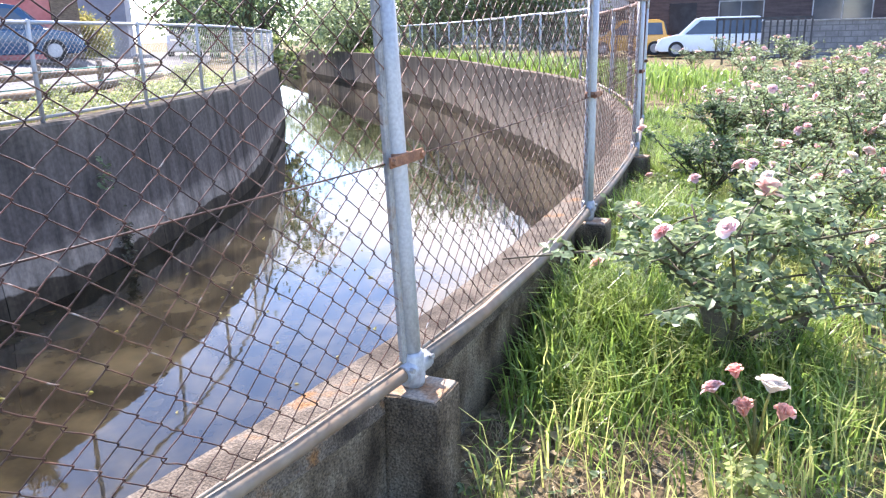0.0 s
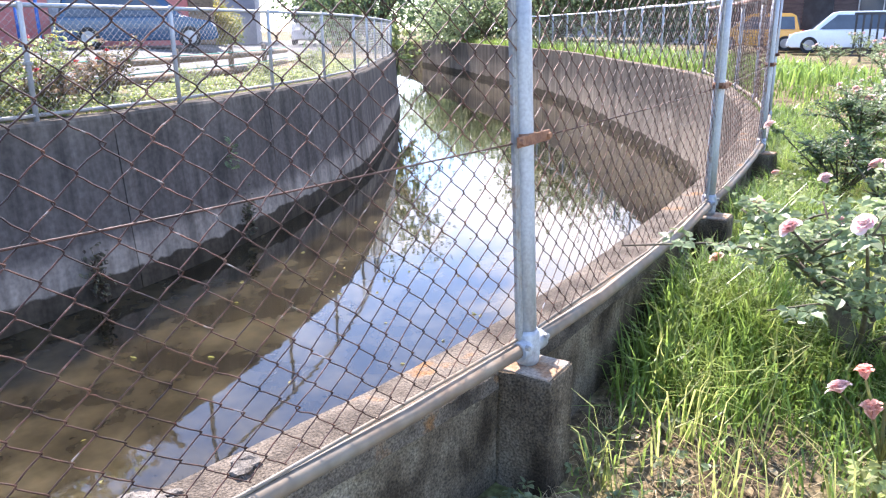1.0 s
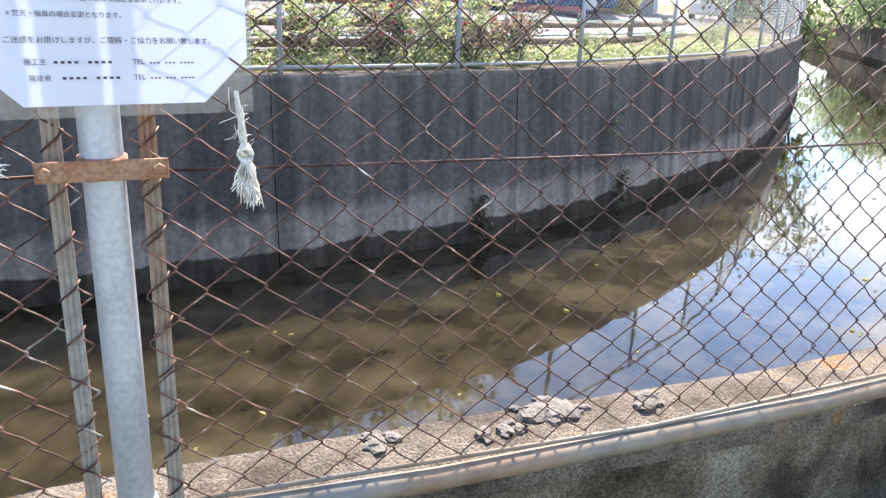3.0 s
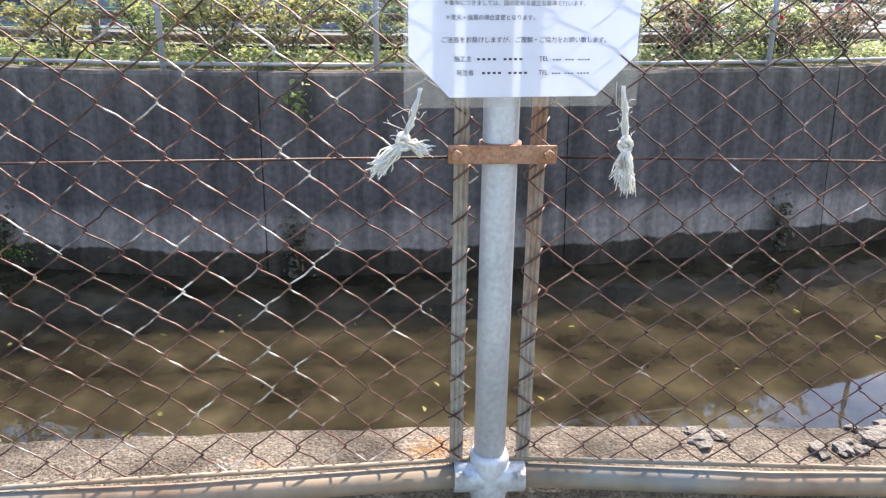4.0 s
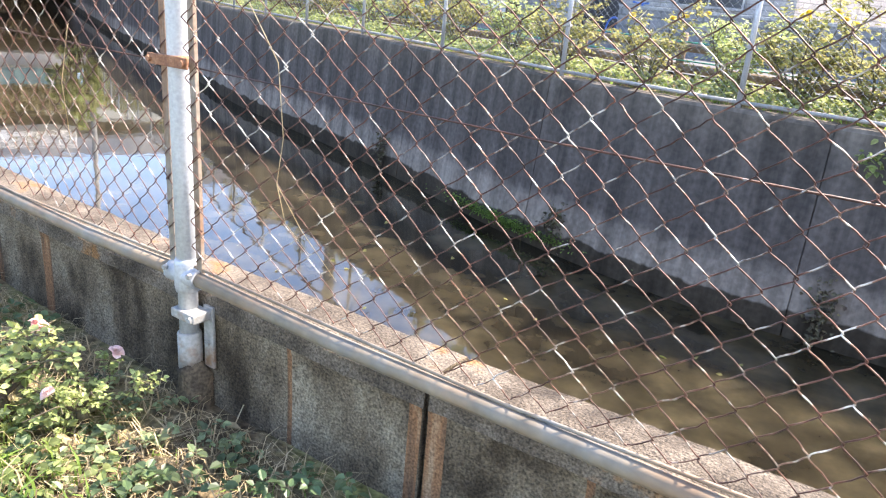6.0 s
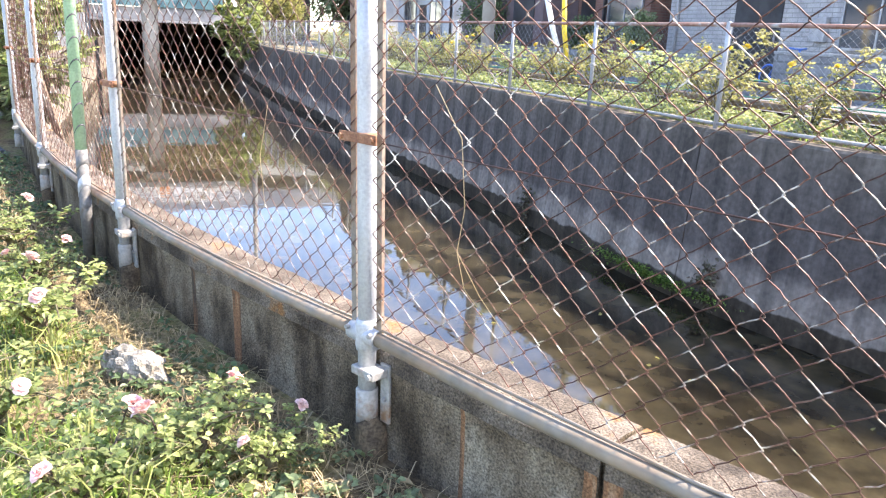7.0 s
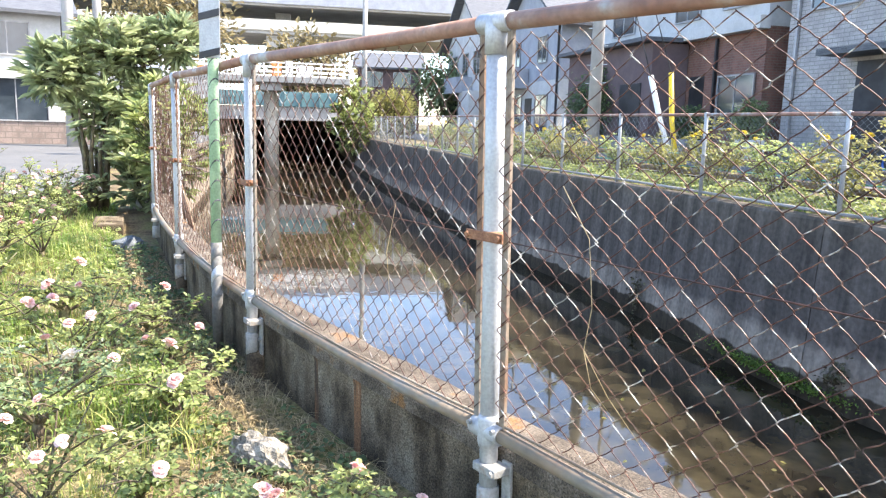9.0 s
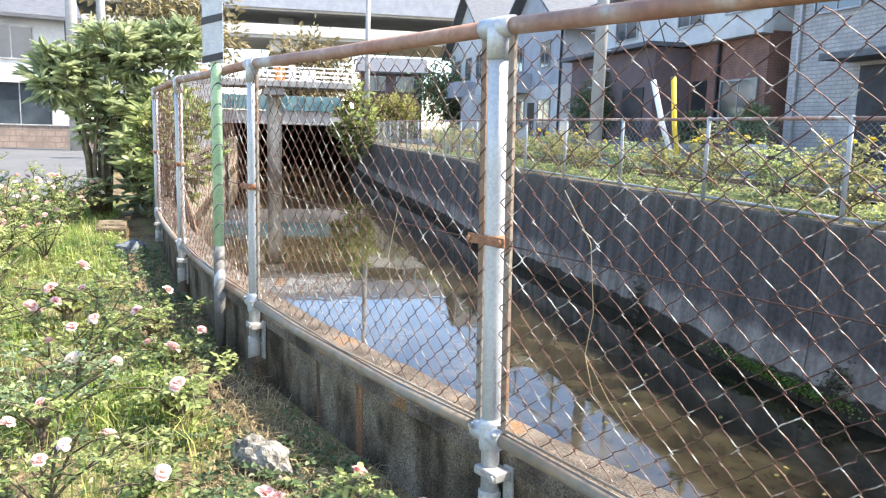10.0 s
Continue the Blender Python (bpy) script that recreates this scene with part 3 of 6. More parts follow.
        part("top_rail", tubed([a + ln + Vector((0, 0, TOP_Z)), (a + b + ln + lq) / 2 + Vector((0, 0, TOP_Z - 0.004)), b + lq + Vector((0, 0, TOP_Z))], 0.0213, 14), RUST_RAIL, near_fence, "rust-stained round top rail")
        sq = Vector((-d.y, d.x, 0))
        dip = -0.012 if x != 1.685 else -0.02
        out = Vector((0, -0.03, 0))
        part("bottom_rail", tubed([a + out * 0.2, a * 0.75 + b * 0.25 + out * 0.4 + Vector((0, 0, dip)), (a + b) / 2 + out * 0.5 + Vector((0, 0, dip)), a * 0.25 + b * 0.75 + out * 0.4 + Vector((0, 0, dip)), b + out * 0.2], 0.019, 14), PIPE, near_fence, "weathered round bottom rail")
        near = -6 < x < 5.0
        v, f = chain_link((x + d.x * 0.034, y + d.y * 0.034), (q[0] - d.x * 0.034, q[1] - d.y * 0.034), 0.018, TOP_Z - 0.024, 0.0372, 0.0322, 0.00135, 5 if near else 4, near, i, 0.0095, 0.04 if x < 0 else -0.015)
        span = q[0] - x
        v = [tuple(Vector(c) + (ln.lerp(lq, min(max((c[0] - x) / span, 0), 1)) * (c[2] / TOP_Z))) for c in v]
        raw("wire_mesh", v, f, WIRE_PALE if x < -0.5 else WIRE, near_fence, "rusty woven chain-link wire mesh", smooth=True)
        w = tubed([a + ln * 0.5 + Vector((0, 0, BAND_Z - 0.009)), (a + b + (ln + lq) * 0.5) / 2 + Vector((0, 0.004, BAND_Z - 0.016)), b + lq * 0.5 + Vector((0, 0, BAND_Z - 0.009))], 0.0021, 6)
        part("tension_wire", w, WIRE, near_fence)
        if near:
            w = tubed([a + Vector((0, 0, 0.026)), (a + b) / 2 + out * 0.42 + Vector((0, 0, 0.010)), b + Vector((0, 0, 0.026))], 0.0042, 8)
            part("mesh_rod", w, PIPE, near_fence, "thin steel rod along the bottom rail")


for x, y in POSTS[5:8]:
    pedestal(x, y, 0)

far_fence = thing("far_chain_link_fence", "grey galvanised chain-link fence on the far bank", "fence")
FAR_X = [-10.55, -9.04, -7.36, -5.45, -3.41, -1.55, 0.23, 2.04, 3.89, 5.67, 7.68, 9.43]
while FAR_X[-1] < 22:
    FAR_X.append(FAR_X[-1] + 2.0 / math.hypot(1, far_y(FAR_X[-1] + 1) - far_y(FAR_X[-1])))
while FAR_X[0] > -34:
    FAR_X.insert(0, FAR_X[0] - 1.8 / math.hypot(1, far_y(FAR_X[0] - 1) - far_y(FAR_X[0])))
FAR_POSTS = [side(far_y, x, 0.11) for x in FAR_X]
for i, (x, y) in enumerate(FAR_POSTS):
    p = part("post", tubed([(0, 0, -0.02), (0, 0, 1.0), (0, 0, 1.02)], [0.024, 0.024, 0.012], 10), GALV, far_fence)
    p.location = (x, y, 0)
    bm = ring(0.029, 0.06, 0.985)
    part("top_fitting", bm, GALV, p)
    bd = part("band", boxed((-0.034, -0.032, -0.012), (0.034, 0.032, 0.012), 0.003), GALV_OLD, p)
    bd.location.z = 0.5
    if i + 1 < len(FAR_POSTS):
        q = FAR_POSTS[i + 1]
        a, b = Vector((x, y, 0)), Vector((*q, 0))
        part("top_rail", tubed([a + Vector((0, 0, 0.99)), b + Vector((0, 0, 0.99))], 0.02, 8), RUST_RAIL if x < 1 else GALV, far_fence)
        part("bottom_rail", tubed([a + Vector((0, 0, 0.05)), b + Vector((0, 0, 0.05))], 0.018, 8), GALV_OLD, far_fence)
        close = -7 < x < 8
        v, f = chain_link((x, y), q, 0.06, 0.975, 0.0372 if close else 0.06, 0.0322 if close else 0.052, 0.0016 if close else 0.0021, 3, False, i + 40, 0.004)
        raw("wire_mesh", v, f, WIRE_FAR, far_fence)


# ---- plants ----
def leaf_cloud(spots, size, width, rng, droop=0.35, rounded=True, spread=0.3):
    """Folded leaves at spots of (position, outward direction); as verts and faces."""
    verts, faces = [], []
    for p, d in spots:
        d = np.array(d, float) + rng.normal(0, spread, 3) - np.array([0, 0, droop * rng.random()])
        d /= np.linalg.norm(d) + 1e-9
        up = np.array([0, 0, 1.0]) + rng.normal(0, 0.45, 3)
        s = np.cross(d, up)
        s /= np.linalg.norm(s) + 1e-9
        n = np.cross(s, d)
        L = size * (0.7 + 0.6 * rng.random())
        w, b = L * width, len(verts)
        p = np.array(p, float)
        if rounded:
            prof = ((0, 0, 0), (0.28, 0.46, 0.10), (0.68, 0.40, 0.07), (1, 0, -0.10), (0.68, -0.40, 0.07), (0.28, -0.46, 0.10))
            verts += [tuple(p + d * L * a + s * w * c + n * L * h) for a, c, h in prof]
            faces += [(b, b + 1, b + 2, b + 3), (b, b + 3, b + 4, b + 5)]
        else:
            prof = ((0, 0, 0), (0.5, 0.5, 0.08), (1, 0, -0.12), (0.5, -0.5, 0.08))
            verts += [tuple(p + d * L * a + s * w * c + n * L * h) for a, c, h in prof]
            faces += [(b, b + 1, b + 2), (b, b + 2, b + 3)]
    return verts, faces


def compound(p, d, rng, size):
    """A rose leaf: five leaflets on one stalk."""
    d = Vector(d).normalized()
    s = d.cross(Vector((0, 0, 1)))
    s = s.normalized() if s.length > 0.05 else Vector((1, 0, 0))
    p = Vector(p)
    out = [(p + d * size * 2.2, d)]
    for k in (0.9, 1.7):
        for g in (-1, 1):
            out.append((p + d * size * k, (d * 0.35 + s * g)))
    return out


def blossom_mesh(name, rng, r, layers, material):
    bm = bmesh.new()
    for li in range(layers):
        f = li / max(layers - 1, 1)
        count = 7 - 2 * (li > layers * 0.55)
        lean = 0.95 - 1.15 * f
        L = r * (1.0 - 0.22 * f)
        for k in range(count):
            a = 2 * math.pi * (k + 0.5 * li) / count + rng.normal(0, 0.12)
            o, side_v = Vector((math.cos(a), math.sin(a), 0)), Vector((-math.sin(a), math.cos(a), 0))
            th = lean + rng.normal(0, 0.22)
            ax = o * math.sin(th) + Vector((0, 0, math.cos(th)))
            curl = o * math.cos(th) - Vector((0, 0, math.sin(th)))
            rows = []
            for t, w, c in ((0.02, 0.12, 0), (0.5, 0.46, -0.12), (0.85, 0.48, -0.02), (1.0, 0.26, 0.14)):
                base = ax * L * t + curl * L * c + Vector((0, 0, r * 0.12 * f))
                rows.append([bm.verts.new(base + side_v * L * w * g - curl * L * 0.12 * abs(g)) for g in (-1, 0, 1)])
            for r0, r1 in zip(rows, rows[1:]):
                for j in (0, 1):
                    bm.faces.new((r0[j], r0[j + 1], r1[j + 1], r1[j])).smooth = True
    me = bpy.data.meshes.new(name)
    bm.to_mesh(me)
    bm.free()
    me.materials.append(material)
    return me


rng0 = np.random.default_rng(5)
ROSES = [blossom_mesh("blossom", rng0, 0.044, 7, PINK), blossom_mesh("blossom", rng0, 0.047, 6, WHITE_PETAL), blossom_mesh("blossom", rng0, 0.036, 6, PINK)]
RED_ROSE, YELLOW_ROSE = blossom_mesh("blossom", rng0, 0.045, 4, RED_PETAL), blossom_mesh("blossom", rng0, 0.045, 4, YELLOW_PETAL)
BUD = blossom_mesh("bud", rng0, 0.02, 3, BUD_PINK)


def rose_bush(seed, height, spread, canes, leaves, blooms, leaf_mat=LEAF, size=0.03, label="", flowers=ROSES, lean=(0, 0), low_leaf=0.28):
    rng = np.random.default_rng(seed)
    th = thing("rose_bush", label or "leafy rose bush with pale pink blossoms", "rose bush", (0, 0, 0), 0, "rose bushes")
    wood, spots, tips = bmesh.new(), [], []
    tube(wood, [(0, 0, -0.08), (lean[0] * 0.1, lean[1] * 0.1, 0.06), (lean[0] * 0.2, lean[1] * 0.2, 0.14)], [0.04, 0.032, 0.02], 7)
    for c in range(canes):
        a = 2 * math.pi * (c + rng.random() * 0.8) / canes
        reach, h = spread * (0.35 + 0.65 * rng.random()), height * (0.6 + 0.4 * rng.random())
        q0 = Vector((lean[0] * 0.15, lean[1] * 0.15, 0.08))
        q2 = Vector((math.cos(a) * reach + lean[0], math.sin(a) * reach + lean[1], h))
        q1 = Vector((q2.x * 0.35, q2.y * 0.35, h * 0.62)) + Vector(rng.normal(0, 0.03, 3))
        pts = [q0 * (1 - t) ** 2 + q1 * 2 * t * (1 - t) + q2 * t * t for t in np.linspace(0, 1, 7)]
        tube(wood, pts, [0.011 * (1 - 0.7 * k / 6) for k in range(7)], 5)
        tips.append((q2, (q2 - q1).normalized()))
        ends = [(pts, 1.0)]
        for _ in range(3):
            t = 0.4 + 0.5 * rng.random()
            b0 = q0 * (1 - t) ** 2 + q1 * 2 * t * (1 - t) + q2 * t * t
            b1 = b0 + Vector((rng.normal(0, 0.35) * spread, rng.normal(0, 0.35) * spread, height * (0.06 + 0.2 * rng.random())))
            bp = [b0, (b0 + b1) / 2 + Vector((0, 0, 0.02)), b1]
            tube(wood, bp, [0.005, 0.004, 0.0025], 4)
            ends.append((bp, 0.8))
            tips.append((b1, (b1 - b0).normalized()))
        for bp, share in ends:
            for _ in range(int(leaves * share / canes / 2.6)):
                t = low_leaf + (1 - low_leaf) * rng.random() ** 0.8 if len(bp) == 7 else rng.random()
                k = min(int(t * (len(bp) - 1)), len(bp) - 2)
                p = bp[k].lerp(bp[k + 1], t * (len(bp) - 1) - k)
                d = Vector((rng.normal(), rng.normal(), rng.normal() * 0.35 + 0.15)).normalized()
                spots += compound(p, d, rng, size)
    part("stem", wood, STEM, th)
    v, f = leaf_cloud(spots, size, 0.72, rng)
    fo = raw("foliage", v, f, leaf_mat, th)
    fo["kind"] = "stuff"
    order = rng.permutation(len(tips))
    tall = sorted(order[:max(blooms * 2, 1)], key=lambda i: -tips[i][0].z)
    for i in tall[:blooms]:
        p, d = tips[i]
        fl = new("blossom", flowers[int(rng.integers(len(flowers)))])
        fl.parent = th
        ax = (d + Vector((rng.normal(0, 0.25), rng.normal(0, 0.25), 0.8))).normalized()
        k = 0.8 + 0.35 * rng.random()
        fl.matrix_basis = Matrix.Translation(p) @ ax.to_track_quat("Z", "Y").to_matrix().to_4x4() @ Matrix.Scale(k, 4)
    return th


def put(ob, x, y, z, turn, scale=1.0):
    m = pose(x, y, z, 0, 0, turn)
    c = copy_thing(ob, m)
    c.scale = (scale, scale, scale)
    return c


BUSHES = [rose_bush(11, 0.62, 0.42, 7, 150, 4, size=0.031), rose_bush(12, 0.55, 0.46, 8, 170, 6, size=0.029), rose_bush(13, 0.7, 0.38, 6, 130, 3, size=0.032), rose_bush(14, 0.5, 0.5, 9, 180, 5, size=0.028)]
dense = rose_bush(15, 0.62, 0.45, 12, 420, 1, LEAF_DARK, 0.03, "dense dark-leaved rose bush without blossoms", low_leaf=0.03)
low = rose_bush(16, 0.3, 0.32, 6, 80, 2, LEAF_LIGHT, 0.03, label="low young rose bush creeping over the grass")
airy = rose_bush(17, 0.85, 0.4, 5, 80, 1, LEAF_LIGHT, 0.026, "tall thin light-green rose bush")
# SUNNY: two of these get sunshine painted in by the paler leaf colour.
SUNNY = [rose_bush(18, 0.55, 0.45, 7, 110, 5, LEAF_LIGHT, 0.03, "sunlit rose bush with pale pink blossoms in grass"), rose_bush(19, 0.48, 0.5, 8, 120, 6, LEAF, 0.029, "spreading rose bush with white and pink blossoms"), rose_bush(20, 0.62, 0.4, 6, 95, 4, LEAF_LIGHT, 0.03, "sunlit light-green rose bush with pink blossoms")]
used = set()


def bush(kind_ob, x, y, turn=0.0, scale=1.0, z=GARDEN_Z):
    if kind_ob not in used:
        used.add(kind_ob)
        kind_ob.matrix_basis = pose(x, y, z, 0, 0, turn)
        kind_ob.scale = (scale, scale, scale)
        return kind_ob
    return put(kind_ob, x, y, z, turn, scale)


rng = np.random.default_rng(21)
# downstream side of the garden
hero = rose_bush(31, 0.62, 0.62, 8, 330, 4, size=0.034, label="gnarled old rose bush with a leaning woody trunk and pink blossoms", lean=(-0.05, 0.05))
gn = bmesh.new()
tube(gn, [(0, 0, -0.1), (-0.02, 0.02, 0.05), (-0.03, 0.06, 0.18), (-0.04, 0.12, 0.32)], [0.055, 0.05, 0.038, 0.02], 8)
tube(gn, [(0, 0, 0.06), (0.05, -0.1, 0.1), (0.1, -0.2, 0.12), (0.12, -0.23, 0.25), (0.14, -0.27, 0.4)], [0.045, 0.03, 0.027, 0.025, 0.015], 8)
for v in gn.verts:
    v.co += 0.008 * noise.noise_vector(v.co * 30)
part("trunk", gn, STEM, hero, "knotty grey-brown trunk")
hero.matrix_basis = pose(2.78, 0.08, GARDEN_Z, 0, 0, 0)
for k, x, y, t, s in ((1, 3.5, -0.42, 40, 0.95), (0, 4.1, 0.02, 80, 1.0), (3, 3.1, -0.75, 10, 0.9), (2, 4.75, -0.6, 130, 1.0), (1, 5.4, -0.05, 200, 1.0), (0, 5.9, -0.85, 20, 1.05), (3, 6.6, -0.1, 60, 1.1),
                      (2, 6.9, -1.0, 100, 1.0), (1, 7.6, -0.35, 300, 1.0), (0, 8.3, -1.1, 30, 1.1), (3, 8.6, 0.15, 90, 1.0), (2, 9.4, -0.6, 10, 1.05), (1, 9.9, 0.35, 120, 1.1), (0, 10.6, -1.2, 75, 1.1),
                      (3, 11.0, -0.2, 45, 1.1), (2, 12.0, 0.5, 0, 1.1), (1, 12.4, -0.9, 90, 1.2), (0, 13.4, -0.1, 180, 1.2), (3, 14.2, -1.4, 10, 1.2), (2, 15.0, 0.6, 15, 1.2), (1, 16.0, -0.6, 60, 1.3),
                      (0, 17.5, 0.9, 200, 1.3), (3, 18.4, -1.2, 50, 1.3), (2, 20.0, 0.2, 0, 1.4), (1, 22.0, -1.3, 30, 1.4), (0, 23.5, 1.4, 99, 1.4), (3, 25.5, 0.0, 150, 1.4), (2, 26.5, 2.2, 12, 1.3),
                      (1, 26.0, -2.0, 70, 1.4), (0, 21.0, 2.4, 10, 1.2), (3, 2.55, -0.55, 222, 0.62)):
    bush(BUSHES[k], x, y, t, s)
bush(dense, 5.35, 0.42, 30, 0.85)
bush(dense, 7.4, 0.5, 130, 0.95)
bush(low, 4.0, 0.45, 10, 0.9)
bush(low, 3.22, 0.56, 80, 0.8)
bush(low, 4.9, 0.62, 150, 0.95)
bush(airy, 10.3, -0.5, 0, 1.0)
bush(airy, 9.0, -1.5, 90, 1.1)
more = np.random.default_rng(91)
for k in range(34):
    x = 3.6 + 9.5 * more.random()
    y = min(near_y(x) - 0.75, 0.9) - (0.05 + 1.5 * more.random()) * (0.6 + x * 0.12)
    bush(BUSHES[k % 4], x, y, 360 * more.random(), (0.7 + 0.4 * more.random()))
# upstream side
for k, x, y, t, s in ((3, -2.75, 0.28, 20, 0.62), (1, -3.35, 0.42, 140, 0.72), (0, -3.9, 0.72, 10, 0.75), (3, -4.3, 0.28, 240, 0.85), (2, -5.2, 0.55, 70, 0.95), (1, -5.0, -0.2, 200, 1.0), (0, -6.3, 0.75, 160, 1.0),
                      (3, -6.4, -0.3, 33, 1.1), (2, -7.6, 0.5, 300, 1.05), (1, -8.6, 1.2, 120, 1.1), (0, -8.2, 0.0, 90, 1.1), (3, -9.8, 0.6, 15, 1.1), (1, -10.6, 1.6, 77, 1.1), (2, -3.6, -0.3, 5, 0.8)):
    bush(SUNNY[k % 3], x, y, t, s)
for x, y, t, s in ((-2.12, 0.8, 200, 0.75), (-2.1, 0.5, 30, 0.7), (-2.62, 0.5, 110, 0.7), (-4.35, 1.2, 50, 0.8), (-3.2, 0.85, 80, 0.85), (-1.95, 0.9, 15, 0.5), (-3.85, 1.1, 0, 0.6), (-4.9, 0.95, 60, 1.0)):
    bush(low, x, y, t, s)
for k in range(16):
    x = -4.6 - 5.5 * more.random()
    bush((SUNNY + [airy])[k % 4], x, near_y(x) - 0.75 - 1.5 * more.random(), 360 * more.random(), 0.75 + 0.4 * more.random())
bush(airy, -5.6, 0.2, 0, 0.95)
bush(airy, -6.9, 0.2, 120, 1.1)
bush(airy, -4.6, -0.1, 70, 0.9)


def flower_stalk():
    """The single stalk with cream and pink blossoms beside the path."""
    th = thing("rose_stalk", "upright rose stalk with a cream bloom and pink buds", "rose bush", (1.93, -0.03, GARDEN_Z))
    bm = tubed([(0, 0, -0.03), (0.01, 0.0, 0.14), (0.0, 0.01, 0.30)], [0.006, 0.005, 0.004], 6)
    heads = ((ROSES[1], (-0.02, -0.02, 0.33), 0.8), (ROSES[0], (0.0, 0.10, 0.30), 0.6), (BUD, (0.01, 0.055, 0.34), 1.1), (BUD, (-0.01, -0.05, 0.26), 1.3), (BUD, (0.0, 0.03, 0.25), 1.4))
    for _, p, _ in heads:
        tube(bm, [(0.0, 0.0, 0.15), Vector(p) * 0.6 + Vector((0, 0, 0.08)), p], 0.0032, 6)
    part("stem", bm, LEAF_YELLOW, th)
    for me, p, s in heads:
        fl = new("blossom", me)
        fl.parent = th
        facing = Vector((0.5, -0.15, 0.8)) if me is ROSES[1] else Vector((0.12 + p[1], 4 * p[1], 0.9))
        tall = 1.5 if me is BUD else 1.0
        fl.matrix_basis = Matrix.Translation(p) @ facing.to_track_quat("Z", "Y").to_matrix().to_4x4() @ Matrix.Diagonal((s * 1.25, s * 1.25, s * 1.25 * tall, 1))
    r = np.random.default_rng(8)
    spots = []
    for _ in range(14):
        spots += compound((0, 0, 0.03 + 0.16 * r.random()), (r.normal(), r.normal(), 0.1), r, 0.028)
    v, f = leaf_cloud(spots, 0.032, 0.7, r)
    raw("foliage", v, f, LEAF_LIGHT, th)


flower_stalk()


def blades(name, label, spots, rng, height, width, material, bend=0.5):
    """Grass: bent tapering blades at (x, y, z, height factor)."""
    verts, faces = [], []
    for x, y, z, k in spots:
        a, h = rng.random() * 6.283, height * k * (0.5 + 0.8 * rng.random())
        o = np.array([math.cos(a), math.sin(a), 0])
        s = np.array([-o[1], o[0], 0]) * width * (0.6 + 0.7 * rng.random()) * 0.5
        b = bend * (0.4 + rng.random())
        p0 = np.array([x, y, z - 0.01])
        p1, p2 = p0 + o * h * b * 0.25 + [0, 0, h * 0.55], p0 + o * h * b * 0.85 + [0, 0, h * (0.95 - 0.35 * b)]
        i = len(verts)
        verts += [tuple(p0 - s), tuple(p0 + s), tuple(p1 + s * 0.9), tuple(p1 - s * 0.9), tuple(p2)]
        faces += [(i, i + 1, i + 2, i + 3), (i + 3, i + 2, i + 4)]
    ob = raw(name, verts, faces, material)
    return tagged(ob, label, "grass", kind="stuff")


def scatter(rng, n, x0, x1, lo, hi, keep):
    """Random spots on the garden ground, from lo to hi metres on the garden side of the fence line."""
    out = []
    while len(out) < n:
        x = x0 + (x1 - x0) * rng.random()
        o = lo + (hi - lo) * rng.random()
        y = near_y(x) - o
        k = keep(x, y, o)
        if rng.random() < k:
            out.append((x, y, GARDEN_Z + 0.02 * noise.noise((x * 0.7, y * 0.7, 0)), 0.5 + 0.6 * k))
    return out


def patchy(x, y, o):
    return min(max(0.55 + 1.3 * noise.noise((x * 1.3, y * 1.3, 9)), 0.03), 1)


rng = np.random.default_rng(3)
blades("grass", "long bright green grass beside the canal wall", scatter(rng, 9000, 1.5, 5.0, 0.03, 1.0, lambda x, y, o: min(1, max(0.04, (x - 1.75) * 0.9)) * (0.35 + 0.65 * patchy(x, y, o))), rng, 0.24, 0.0065, GRASS, 0.8)
blades("grass", "tall grass leaning on the canal wall", scatter(rng, 9500, 2.15, 8.5, 0.02, 0.42, lambda x, y, o: min(1, max(0.05, (x - 2.0) * 1.2)) * (0.5 + 0.5 * patchy(x, y, o))), rng, 0.34, 0.0065, GRASS, 0.7)
blades("grass", "rough green grass between the rose bushes", scatter(rng, 16000, 2.2, 12.0, 0.0, 3.4, patchy), rng, 0.2, 0.008, GRASS, 0.8)
blades("grass", "distant green grass of the garden", scatter(rng, 13000, 10, 32.0, 0.0, 7, patchy), rng, 0.2, 0.018, GRASS)
blades("grass", "sunny yellow-green grass among roses", scatter(rng, 27000, -12.0, -1.6, 0.36, 2.8, patchy), rng, 0.13, 0.006, GRASS, 0.7)
blades("grass", "short worn grass on bare soil", scatter(rng, 7000, -2.5, 2.6, 0.1, 1.5, lambda x, y, o: 0.5 * patchy(x, y, o)), rng, 0.07, 0.004, GRASS, 0.9)
# Brighter, yellower copy of GRASS: the sun's effect is put into the colour.
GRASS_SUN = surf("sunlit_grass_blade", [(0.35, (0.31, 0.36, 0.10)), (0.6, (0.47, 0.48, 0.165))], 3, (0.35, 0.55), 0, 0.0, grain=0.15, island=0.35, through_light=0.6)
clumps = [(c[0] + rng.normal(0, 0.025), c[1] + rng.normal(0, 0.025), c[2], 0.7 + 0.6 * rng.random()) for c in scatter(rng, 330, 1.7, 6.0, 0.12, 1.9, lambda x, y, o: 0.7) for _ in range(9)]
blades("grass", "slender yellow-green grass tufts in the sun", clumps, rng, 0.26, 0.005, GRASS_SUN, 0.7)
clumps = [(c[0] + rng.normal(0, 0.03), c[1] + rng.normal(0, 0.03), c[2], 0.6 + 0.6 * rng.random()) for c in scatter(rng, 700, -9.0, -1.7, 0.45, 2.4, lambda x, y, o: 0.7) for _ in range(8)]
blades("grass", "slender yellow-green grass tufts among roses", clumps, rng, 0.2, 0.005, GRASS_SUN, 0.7)
